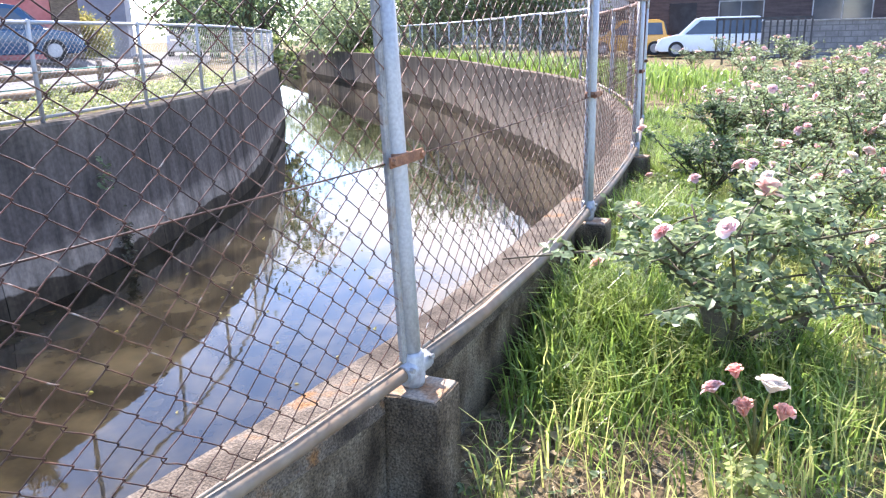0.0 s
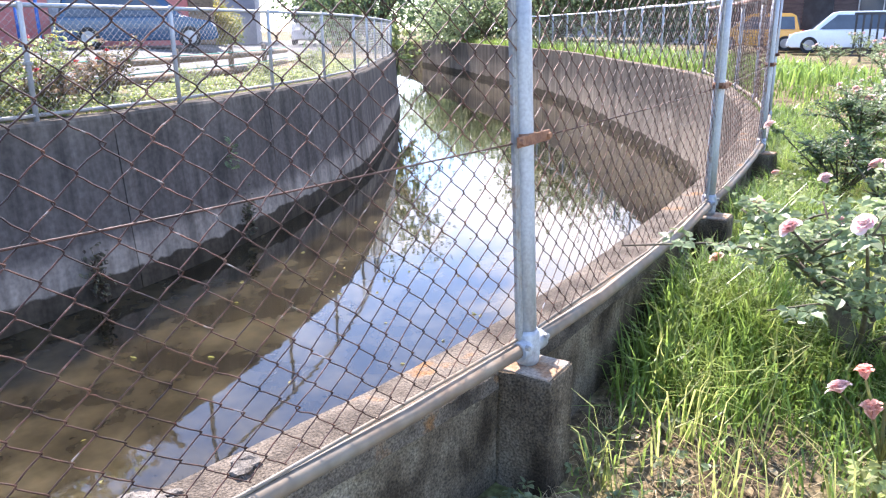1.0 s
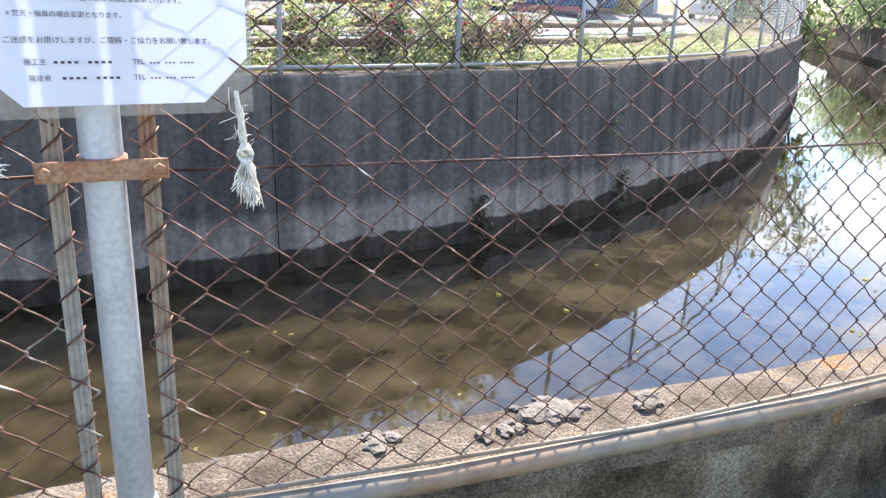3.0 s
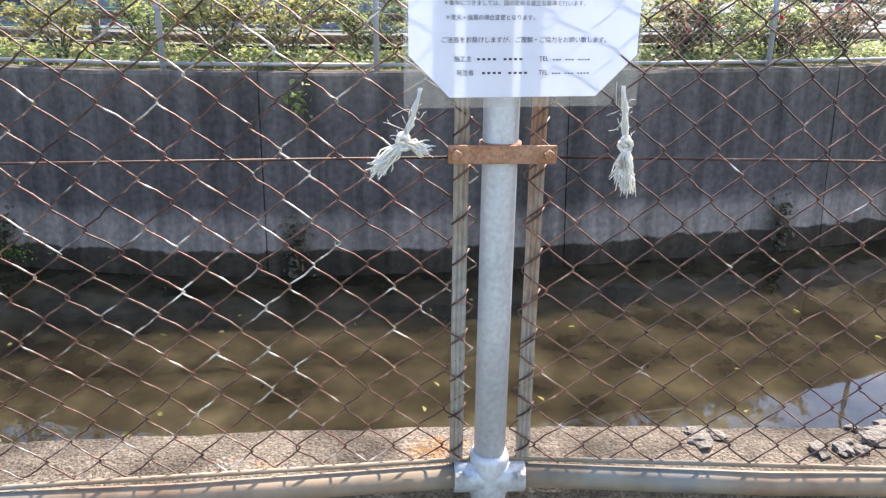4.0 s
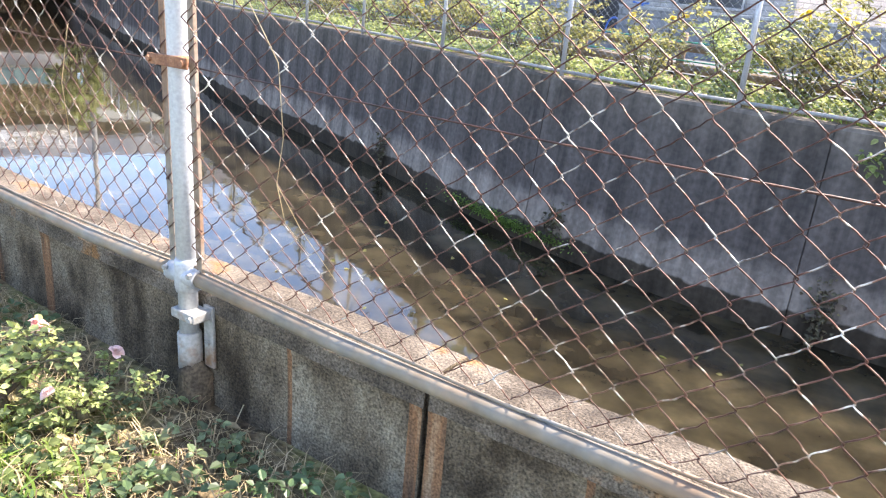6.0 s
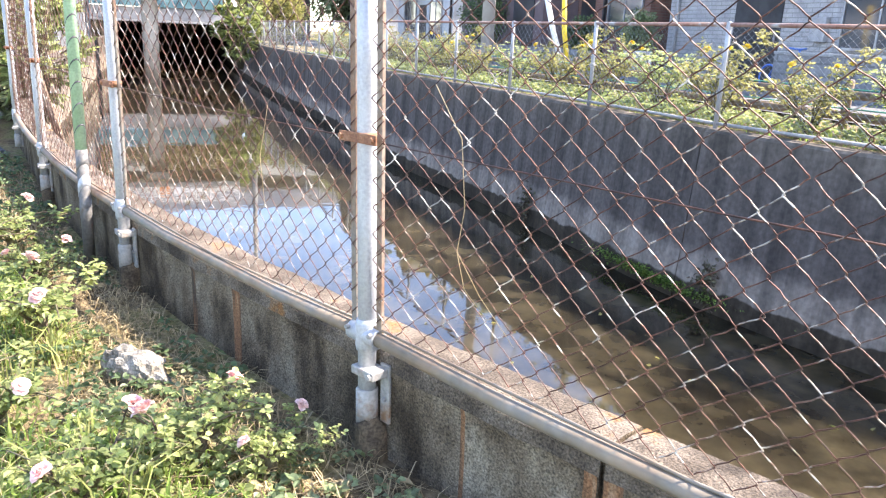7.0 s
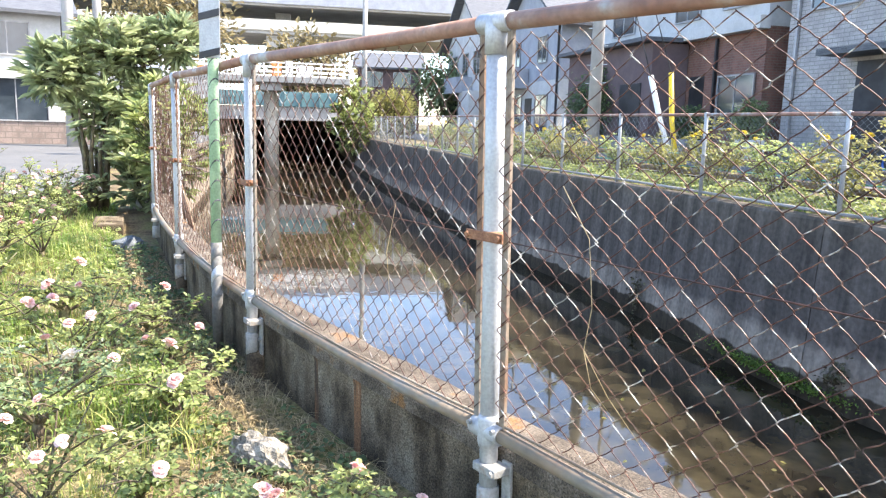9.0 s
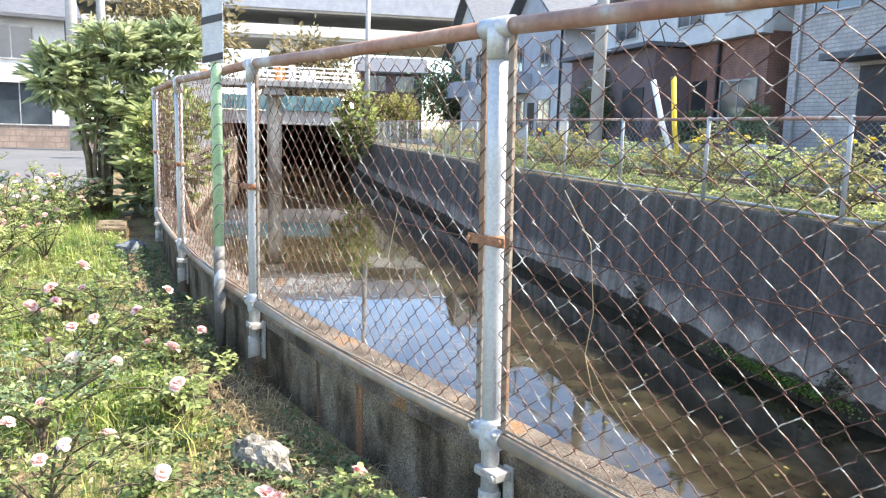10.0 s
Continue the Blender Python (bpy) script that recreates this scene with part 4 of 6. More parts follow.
STRAW = surf("dry_grass", [(0.35, (0.26, 0.19, 0.10)), (0.65, (0.42, 0.34, 0.20))], 6, (0.7, 0.9), 0, 0.0, grain=0.2, island=0.35, through_light=0.2)
blades("dry_grass", "flattened dry straw lying on the soil", scatter(rng, 14000, -7.0, 2.8, 0.01, 1.4, lambda x, y, o: 0.6), rng, 0.07, 0.003, STRAW, 1.6)


def weeds(label, spots, rng, size, material, fan=5, rise=0.05):
    out = []
    for x, y, z, k in spots:
        c = Vector((x, y, z + rise * k * (0.4 + rng.random())))
        for j in range(fan):
            a = 6.283 * (j + rng.random()) / fan
            out.append((c + Vector((math.cos(a), math.sin(a), 0)) * size * 0.2, (math.cos(a), math.sin(a), 0.25)))
    v, f = leaf_cloud(out, size, 0.75, rng)
    return tagged(raw("weeds", v, f, material), label, "weeds", kind="stuff")


blades("dry_grass", "litter of dry stems along the wall's foot", scatter(rng, 6000, -6.5, -0.9, 0.01, 0.5, lambda x, y, o: 0.8), rng, 0.08, 0.003, STRAW, 1.7)
blades("dry_grass", "standing dry stems between the sunny roses", scatter(rng, 1800, -9.0, -1.7, 0.4, 2.4, patchy), rng, 0.17, 0.0035, STRAW, 0.8)
# Weeds by the wall: its shade is put into the darker leaf.
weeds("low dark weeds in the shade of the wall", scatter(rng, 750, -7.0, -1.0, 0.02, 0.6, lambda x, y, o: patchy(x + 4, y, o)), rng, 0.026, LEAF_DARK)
# Weeds on open soil: sunlight is put into the lighter leaf.
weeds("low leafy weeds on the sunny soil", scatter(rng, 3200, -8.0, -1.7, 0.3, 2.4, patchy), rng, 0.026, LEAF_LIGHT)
weeds("pale clover leaves on the soil", scatter(rng, 1500, -2.6, 3.2, 0.03, 1.4, lambda x, y, o: 0.6 * patchy(x, y + 3, o)), rng, 0.022, LEAF)


leafs = [((x, y, z + 0.012), (math.cos(k * 7.1), math.sin(k * 7.1), 0.05)) for k, (x, y, z, _) in enumerate(scatter(rng, 420, -6.5, 3.2, 0.02, 1.5, lambda x, y, o: 0.8))]
v, f = leaf_cloud(leafs, 0.045, 0.6, rng, 0.0)
tagged(raw("fallen_leaves", v, f, STRAW), "dry brown leaves scattered on the soil", "leaves", kind="stuff")


def bank_spots(rng, n, x0, x1, lo, hi):
    out = []
    for _ in range(n):
        x = x0 + (x1 - x0) * rng.random()
        px, py = side(far_y, x, lo + (hi - lo) * rng.random())
        out.append((px, py, BANK_Z, 0.5 + 0.6 * rng.random()))
    return out


blades("grass", "green grass along the far bank", bank_spots(rng, 13000, -22, 16, 0.2, 1.7), rng, 0.11, 0.010, GRASS, 0.7)
weeds("leafy ground cover along the far fence", bank_spots(rng, 4200, -16, 14, 0.22, 1.3), rng, 0.05, LEAF_LIGHT, 4, 0.11)
weeds("yellowing tall weeds behind the far fence", bank_spots(rng, 420, -18, 6, 0.5, 1.6), rng, 0.045, LEAF_YELLOW, 4, 0.42)
shrub_y = rose_bush(41, 0.95, 0.55, 11, 260, 3, LEAF_YELLOW, 0.038, "yellow-green shrub rose with yellow blossoms on the far bank", [YELLOW_ROSE], low_leaf=0.02)
shrub_g = rose_bush(42, 0.85, 0.55, 11, 260, 1, LEAF_LIGHT, 0.038, "light green shrub rose on the far bank", [YELLOW_ROSE], low_leaf=0.02)
LEAF_RED = surf("reddish_leaf", [(0.38, (0.10, 0.12, 0.04)), (0.62, (0.30, 0.17, 0.11))], 6, (0.4, 0.6), 0, 0.0, grain=0.2, island=0.4, through_light=0.4)
shrub_r = rose_bush(43, 0.95, 0.55, 11, 250, 5, LEAF_RED, 0.038, "shrub rose with reddish young leaves and red blossoms", [RED_ROSE], low_leaf=0.02)
x = -20.0
i = 0
while x < 13.5:
    kind_ob = (shrub_r if i % 2 else shrub_g) if 0.6 < x < 6.5 else ((shrub_y, shrub_g, shrub_y)[i % 3] if x < 1 else shrub_g)
    px, py = side(far_y, x, 0.75 + 0.35 * rng.random())
    sc = 0.85 + 0.35 * rng.random() if x < 0.6 else 1.0 + 0.25 * rng.random() if x < 5.2 else 0.45 + 0.2 * rng.random()
    bush(kind_ob, px, py, 360 * rng.random(), sc, BANK_Z - 0.16 * sc)
    x += 0.62 + 0.4 * rng.random() if -3 < x < 5.2 else 0.9 + 0.5 * rng.random() if x < 0 else 1.9
    i += 1


for k in range(7):
    px, py = side(far_y, 0.9 + 0.68 * k + 0.3 * rng.random(), 0.45 + 0.3 * rng.random())
    bush((shrub_r, shrub_g, shrub_r)[k % 3], px, py, 360 * rng.random(), 0.7 + 0.25 * rng.random(), BANK_Z - 0.14)


# ---- things at the near fence ----
PAPER = surf("laminated_paper", [(0.4, (0.72, 0.73, 0.79)), (0.6, (0.76, 0.77, 0.82))], 3, (0.25, 0.35), 0, 0.0, grain=0.02, spec=0.5, through_light=0.4)
INK = surf("black_ink", [(0.4, (0.02, 0.02, 0.03)), (0.6, (0.04, 0.04, 0.05))], 3, (0.5, 0.6), 0, 0.0, grain=0.02)
ROPE = surf("white_plastic_twine", [(0.4, (0.80, 0.77, 0.68)), (0.6, (0.88, 0.86, 0.80))], 30, (0.4, 0.6), 0, 0.0, grain=0.06, through_light=0.45)
FILM = bpy.data.materials.new("clear_film")
FILM.use_nodes = True
nt = FILM.node_tree
tr, gl, mxs = nt.nodes.new("ShaderNodeBsdfTransparent"), nt.nodes.new("ShaderNodeBsdfGlossy"), nt.nodes.new("ShaderNodeMixShader")
tr.inputs["Color"].default_value = (0.93, 0.95, 0.98, 1)
gl.inputs["Roughness"].default_value = 0.35
mxs.inputs["Fac"].default_value = 0.09
nt.links.new(tr.outputs[0], mxs.inputs[1])
nt.links.new(gl.outputs[0], mxs.inputs[2])
nt.links.new(mxs.outputs[0], nt.nodes["Material Output"].inputs["Surface"])


def words(text, x, z, width, parent, name="line_of_text"):
    cu = bpy.data.curves.new(name, "FONT")
    cu.body, cu.size, cu.extrude = text, 0.01, 0.00005
    tmp = bpy.data.objects.new(name, cu)
    scene.collection.objects.link(tmp)
    dg = bpy.context.evaluated_depsgraph_get()
    me = bpy.data.meshes.new_from_object(tmp.evaluated_get(dg))
    bpy.data.objects.remove(tmp)
    xs = [v.co.x for v in me.vertices]
    k = width / (max(xs) - min(xs))
    for v in me.vertices:
        v.co = Vector(((v.co.x - min(xs)) * k, v.co.z * 0.5, v.co.y * k))
    me.materials.clear()
    me.materials.append(INK)
    ob = new(name, me)
    ob.parent = parent
    ob.location = (x, -0.0012, z)
    return ob


def bars(x, z, counts, h, parent):
    """Unreadable characters: small plain bars in groups."""
    for n in counts:
        for _ in range(n):
            ob = part("character_bar", boxed((0, -0.0004, 0), (h * 0.55, 0, h * 0.38)), INK, parent)
            ob.location = (x, -0.0008, z + h * 0.15)
            x += h
        x += h


sign = thing("notice_sign", "laminated white paper notice tied to the fence post", "sign", (0.02, 0.966, 0.586))
bm = bmesh.new()
W, H, c = 0.148, 0.21, 0.052
outline = [(-W + c, 0.005), (W - c, 0.005), (W, 0.005 + c), (W, H), (-W, H), (-W, 0.005 + c)]
vs = [bm.verts.new((x, 0, z)) for x, z in outline]
ex = bmesh.ops.extrude_face_region(bm, geom=[bm.faces.new(vs)])
for v in [g for g in ex["geom"] if isinstance(g, bmesh.types.BMVert)]:
    v.co.y += 0.0006
bmesh.ops.recalc_face_normals(bm, faces=bm.faces[:])
part("paper", bm, PAPER, sign)
part("film", boxed((-W - 0.006, 0.0008, -0.008), (W + 0.006, 0.0014, H + 0.006)), FILM, sign, "clear laminating film")
words("ご迷惑をお掛けしますが、ご理解・ご協力をお願い致します。", -0.107, 0.073, 0.212, sign)
words("＊荒天・強風の場合変更となります。", -0.102, 0.100, 0.112, sign)
words("＊散布につきましては、国の定める適正な基準で行います。", -0.104, 0.117, 0.178, sign)
words("施工主", -0.091, 0.050, 0.022, sign)
bars(-0.062, 0.050, (4, 4), 0.0068, sign)
words("発注者", -0.088, 0.033, 0.022, sign)
bars(-0.055, 0.033, (4, 4), 0.0068, sign)
words("TEL", 0.018, 0.050, 0.0125, sign)
bars(0.036, 0.050, (3, 3, 4), 0.0042, sign)
words("TEL", 0.018, 0.033, 0.0125, sign)
bars(0.036, 0.033, (3, 3, 4), 0.0042, sign)
bars(-0.04, 0.137, (4, 11), 0.007, sign)


def tassel(x, z, neck, brushes, seed):
    """Twine through a corner: a frayed neck, a knot and brushes of loose fibres (dx, dz, spread, count)."""
    r = np.random.default_rng(seed)
    bm = bmesh.new()
    knot = Vector((neck[0], -0.008, neck[1]))
    for _ in range(34):
        w = [Vector((r.normal(0, 0.0022), r.normal(0, 0.002), 0)) for _ in range(4)]
        tube(bm, [(w[0].x * 0.5, 0.004, 0.008), knot * 0.3 + w[1], knot * 0.65 + w[2], knot + w[3]], 0.0008, 4, False)
    for k in range(5):
        a = 1.3 * k
        loop = [knot + Vector((0.0075 * math.cos(t + a), 0.006 * math.sin(t), 0.006 * math.sin(t + a) + 0.002 * (k - 2))) for t in np.linspace(0, 6.283, 11)]
        tube(bm, loop, 0.0026, 6, False)
    for dx, dz, spread, count in brushes:
        axis = Vector((dx, -0.006, dz))
        for _ in range(count):
            tip = axis * (0.75 + 0.35 * r.random()) + Vector((r.normal(0, spread), r.normal(0, spread * 0.8), r.normal(0, spread)))
            belly = axis * 0.5 + Vector((r.normal(0, spread * 0.75), r.normal(0, spread * 0.7), r.normal(0, spread * 0.6)))
            tube(bm, [knot, knot + belly * 0.5 + Vector((0, -0.002, 0)), knot + belly, knot + belly.lerp(tip, 0.6) + Vector(r.normal(0, 0.0016, 3)), knot + tip], [0.0011, 0.0012, 0.0011, 0.0009, 0.0004], 4, False)
    for _ in range(22):
        q = knot * (0.2 + 0.9 * r.random())
        pts = [q]
        d = Vector(r.normal(0, 0.0025, 3))
        for _ in range(5):
            d = d * 0.7 + Vector(r.normal(0, 0.0026, 3))
            pts.append(pts[-1] + d)
        tube(bm, pts, 0.0003, 3, False)
    ob = part("twine_tassel", bm, ROPE)
    ob.location = (x, 0.958, z)
    return tagged(ob, "frayed white plastic twine knotted through the notice's corner", "twine", "twine knots")


tassel(-0.113, 0.596, (-0.024, -0.056), ((-0.034, -0.034, 0.0055, 150), (0.026, -0.012, 0.005, 90)), 1)
tassel(0.152, 0.596, (0.005, -0.066), ((0.006, -0.056, 0.006, 170), (-0.007, -0.048, 0.006, 70)), 2)

LUMP = surf("crumbled_mortar", [(0.35, (0.085, 0.073, 0.06)), (0.65, (0.18, 0.16, 0.135))], 30, (0.85, 1.0), 0, 0.8, grain=0.4)


def stone(name, label, at, size, seed, material, cuts=3, rough=1.0):
    bm = bmesh.new()
    bmesh.ops.create_icosphere(bm, subdivisions=cuts, radius=1.0)
    for v in bm.verts:
        n = 0.5 * noise.noise(v.co * 1.5 + Vector((seed, 0, 0))) + 0.34 * noise.noise(v.co * 3.6 + Vector((0, seed, 0))) + 0.14 * noise.noise(v.co * 9 + Vector((0, 0, seed)))
        v.co *= 1 + n * rough
        v.co.z = max(v.co.z, -0.45)
        v.co = Vector((v.co.x * size[0], v.co.y * size[1], v.co.z * size[2]))
    ob = part(name, bm, material)
    ob.matrix_basis = pose(*at, 0, 0, seed * 37)
    return tagged(ob, label, "stone")


rl = np.random.default_rng(14)
heap = [(0.745 + rl.normal(0, 0.05), 1.035 + rl.normal(0, 0.018), 0.010 + 0.017 * rl.random()) for _ in range(20)]
heap += [(0.965 + rl.normal(0, 0.02), 0.99 + rl.normal(0, 0.01), 0.010 + 0.014 * rl.random()) for _ in range(5)] + [(0.41 + rl.normal(0, 0.025), 1.10 + rl.normal(0, 0.012), 0.009 + 0.013 * rl.random()) for _ in range(6)]
for k, (x, y, r) in enumerate(heap):
    stone("mortar_lump", "crumbled pale grey mortar lump on the wall's top", (x, y, -0.037 + r * 0.2), (r * 1.2, r * 0.85, r * 0.42), k + 1, LUMP, 2)["group"] = "mortar lumps"
ROCK = surf("pale_rock", [(0.38, (0.06, 0.052, 0.04)), (0.5, (0.17, 0.152, 0.12)), (0.62, (0.32, 0.295, 0.25))], 12, (0.85, 1.0), 0, 0.9, grain=0.3, dist=0.01)
stone("rock", "pale rough rock lying in the grass by the wall", (-2.70, 0.93, GARDEN_Z + 0.035), (0.13, 0.075, 0.075), 5, ROCK, 4, 0.5)

GREY_ROCK = surf("blue_grey_rock", [(0.35, (0.06, 0.072, 0.08)), (0.65, (0.12, 0.135, 0.15))], 9, (0.85, 1.0), 0, 0.8, grain=0.3, dist=0.01)
stone("rock", "blue-grey boulder beside the canal wall", (-7.15, 2.1, GARDEN_Z + 0.04), (0.15, 0.10, 0.075), 3, GREY_ROCK, 3, 0.5)
ob = part("concrete_slab", boxed((-0.35, -0.14, -0.02), (0.35, 0.14, 0.1), 0.015), WALL_DARK)
ob.matrix_basis = pose(-8.4, 2.35, GARDEN_Z, 0, 0, -20)
tagged(ob, "dark concrete slab lying by the wall", "slab")

# delineator pole in front of the fence
GREEN = surf("green_banded_film", [(0.4, (0.27, 0.42, 0.27)), (0.6, (0.36, 0.52, 0.35))], 12, (0.3, 0.5), 0, 0.1, grain=0.15)
WHITE = surf("white_paint", [(0.35, (0.66, 0.67, 0.68)), (0.65, (0.78, 0.79, 0.8))], 3, (0.4, 0.6), 0, 0.1, grain=0.06)
BLACK = surf("black_paint", [(0.4, (0.025, 0.025, 0.028)), (0.6, (0.05, 0.05, 0.055))], 3, (0.4, 0.6), 0, 0.1, grain=0.1)
GALV_DULL = surf("dull_grey_pole", [(0.4, (0.10, 0.098, 0.092)), (0.6, (0.16, 0.156, 0.147))], 9, (0.6, 0.8), 0.1, 0.2, grain=0.2)
pole = thing("delineator_pole", "pale green pole with slanting dark lines and a striped panel", "road marker", (-3.985, 1.40, GARDEN_Z))
part("lower_pole", tubed([(0, 0, 0), (0, 0, 0.55)], 0.026, 12), GALV_DULL, pole)
part("upper_pole", tubed([(0, 0, 0.55), (0, 0, 2.4)], 0.025, 12), GREEN, pole)
for k in range(12):
    bm = tubed([(0, 0, 0), (0, 0, 0.007)], 0.0254, 12)
    for v in bm.verts:
        v.co.z += v.co.x * 1.6
    st = part("stripe", bm, BLACK, pole)
    st.location.z = 0.62 + k * 0.095
for k in range(3):
    bm = tubed([(0, 0, 0), (0, 0, 0.05)], 0.0275, 12)
    for v in bm.verts:
        v.co.z += v.co.x * 1.4
    st = part("stripe", bm, GALV_DULL if k != 1 else GALV, pole)
    st.location.z = 0.25 + k * 0.1
pn = part("panel", boxed((-0.052, -0.03, 1.42), (0.052, -0.024, 2.5), 0.004), GALV, pole, "pale grey panel with black slanting bands")
pn.rotation_euler.z = radians(38)
for z in (1.425, 1.60, 1.98):
    bm = boxed((-0.0515, -0.0345, 0), (0.0515, -0.0305, 0.032))
    for v in bm.verts:
        v.co.z += v.co.x * 0.22
    st = part("black_band", bm, BLACK, pn)
    st.location.z = z
bm = bmesh.new()
bmesh.ops.create_cone(bm, cap_ends=True, segments=24, radius1=0.04, radius2=0.038, depth=0.005, matrix=pose(0, 0, 0, 90, 0, 0))
for v in bm.verts:
    v.co.z *= 2.4
lens = part("lens", bm, GALV_DULL, pn, "dull grey oval reflector")
lens.location = (0.0, -0.0325, 1.80)

# dry stems caught in the mesh
for pts in (((-1.62, 1.108, 0.66), (-1.535, 1.103, 0.55), (-1.515, 1.10, 0.40), (-1.53, 1.10, 0.30), (-1.455, 1.094, 0.215), (-1.35, 1.085, 0.13)), ((-1.53, 1.10, 0.30), (-1.50, 1.095, 0.22), (-1.43, 1.09, 0.17)), ((-2.3, 1.17, 0.55), (-2.34, 1.17, 0.4), (-2.32, 1.17, 0.25))):
    ob = part("dry_grass_stalk", tubed(pts, [0.0010] * (len(pts) - 1) + [0.0006], 5), STRAW)
    tagged(ob, "thin dry grass stem hanging in the wire mesh", "dry grass", "dry stalks")

# leaves on the water
fl = bpy.data.meshes.new("floating_leaf")
v, f = leaf_cloud([((0, 0, 0), (1, 0, 0.0))], 0.075, 0.55, np.random.default_rng(2), 0.0, True, 0.0)
fl.from_pydata(v, [], f)
fl.materials.append(LEAF_YELLOW)
r = np.random.default_rng(77)
for k in range(72):
    x = r.uniform(-5.5, 8.5)
    y = near_y(x) + (far_y(x) - near_y(x)) * r.uniform(0.35, 0.86)
    ob = new("floating_leaf", fl)
    ob.matrix_basis = pose(x, y, WATER_Z + 0.006, r.uniform(-4, 4), r.uniform(-4, 4), r.uniform(0, 360)) @ Matrix.Scale(r.uniform(0.6, 1.3), 4)
    tagged(ob, "small yellowed leaf floating on the canal", "leaf", "floating leaves")


# growth on the far wall
def wall_growth(x, z, n, size, spread, material, label, drop=1.0):
    r = np.random.default_rng(int(abs(x) * 100) + 3)
    spots = []
    for _ in range(n):
        xx, zz = x + r.normal(0, spread), z + r.normal(0, spread * drop)
        depth = -0.03 - 0.09 * min(max(-zz / 1.6, 0), 1)
        px, py = side(far_y, xx, depth - 0.01 - 0.03 * r.random())
        spots.append(((px, py, zz), (r.normal(0, 0.5), -0.7, r.normal(0, 0.5))))
    v, f = leaf_cloud(spots, size, 0.7, r)
    return tagged(raw("wall_plant", v, f, material), label, "plant", "plants on the canal wall", "stuff")


wall_growth(-0.42, -0.2, 34, 0.065, 0.055, LEAF_LIGHT, "pale weed growing from a crack in the wall", 1.0)
wall_growth(6.25, -0.62, 34, 0.06, 0.06, LEAF, "small pale weed growing on the wall", 1.6)
for x in (4.1, -0.5, -3.05, 6.4, -6.3):
    wall_growth(x, -1.45, 150, 0.05, 0.06, STEM, "dark withered growth hanging at a wall joint", 2.2)
MOSS = surf("moss", [(0.35, (0.07, 0.13, 0.02)), (0.65, (0.19, 0.29, 0.05))], 20, (0.9, 1.0), 0, 0.9, grain=0.4, dist=0.01)
r = np.random.default_rng(9)
spots = []
for _ in range(1500):
    xx = -3.75 + r.normal(0, 0.42)
    zz = -1.60 + r.normal(0, 0.030)
    px, py = side(far_y, xx, -0.15 - 0.05 * r.random())
    spots.append(((px, py, zz), (r.normal(0, 0.5), -0.6, 0.3 + r.normal(0, 0.4))))
v, f = leaf_cloud(spots, 0.03, 0.7, r, rounded=False)
tagged(raw("moss", v, f, MOSS), "bright green moss along the wall's foot", "moss", kind="stuff")


# ---- far bank: low timber fence, road, houses, cars ----
TIMBER = surf("weathered_timber", [(0.35, (0.11, 0.075, 0.05)), (0.65, (0.23, 0.16, 0.105))], 8, (0.7, 0.9), 0, 0.5, stretch=(1, 1, 3), grain=0.3)
NET = surf("green_plastic_net", [(0.4, (0.02, 0.17, 0.12)), (0.6, (0.04, 0.26, 0.18))], 6, (0.4, 0.6), 0, 0.0, grain=0.1)
KERB = surf("grey_kerb_concrete", [(0.35, (0.2, 0.2, 0.195)), (0.65, (0.32, 0.315, 0.3))], 4, (0.8, 0.95), 0, 0.5, grain=0.25)
low_fence = thing("low_timber_fence", "low brown timber rail fence with green net", "fence")
xs = [-16 + 1.6 * k for k in range(19)]
for a, b in zip(xs, xs[1:]):
    p, q = side(far_y, a, 1.75), side(far_y, b, 1.75)
    st = part("stake", tubed([(*p, -0.05), (*p, 0.5), (*p, 0.52)], [0.045, 0.045, 0.03], 8), TIMBER, low_fence)
    for z, rr in ((0.14, 0.05), (0.36, 0.045)):
        part("rail", tubed([(*p, z), (*q, z)], rr, 7), TIMBER, low_fence)
    for z in (0.22, 0.42):
        part("net_line", tubed([(p[0], p[1] - 0.05, z), (q[0], q[1] - 0.05, z)], 0.008, 4), NET, low_fence)


def band_strip(name, x0, x1, lo, hi, z, material, label, category, n=60, z_far=None):
    verts, faces = [], []
    for x in np.linspace(x0, x1, n):
        verts += [(*side(far_y, x, lo), z), (*side(far_y, x, hi), z if z_far is None else z_far)]
    faces = [(2 * i, 2 * i + 2, 2 * i + 3, 2 * i + 1) for i in range(n - 1)]
    return tagged(raw(name, verts, faces, material), label, category, kind="structure")


band_strip("road_slope", 2, 26, 4.6, 7.0, 0.035, ASPHALT, "sloping asphalt apron up to the workshop yard", "road", 40, 0.28)
band_strip("road_yard", 2, 26, 7.0, 17, 0.28, ASPHALT, "pale asphalt yard before the red workshop", "road", 40)
band_strip("road", -45, 44, 2.3, 6.6, 0.03, ASPHALT, "sunlit grey asphalt lane along the canal", "road")
verts = [(-90, -30, -0.3), (-11.3, -30, -0.3), (-11.3, near_y(-11.3) - 1.3, -0.3), (-20, near_y(-20) - 1.5, -0.3), (-40, near_y(-40) - 1.5, -0.3), (-90, near_y(-90) - 1.5, -0.3)]
tagged(raw("road_upstream", verts, [(0, 1, 2, 3, 4, 5)], ASPHALT), "pale grey asphalt street beyond the roses", "road", kind="structure")
tagged(raw("road_marking", [(-17.5, 5.0, -0.295), (-17.1, 5.3, -0.295), (-22, 8.1, -0.295), (-22.6, 7.6, -0.295)], [(0, 1, 2, 3)], WHITE), "white painted road marking", "road marking", kind="structure")


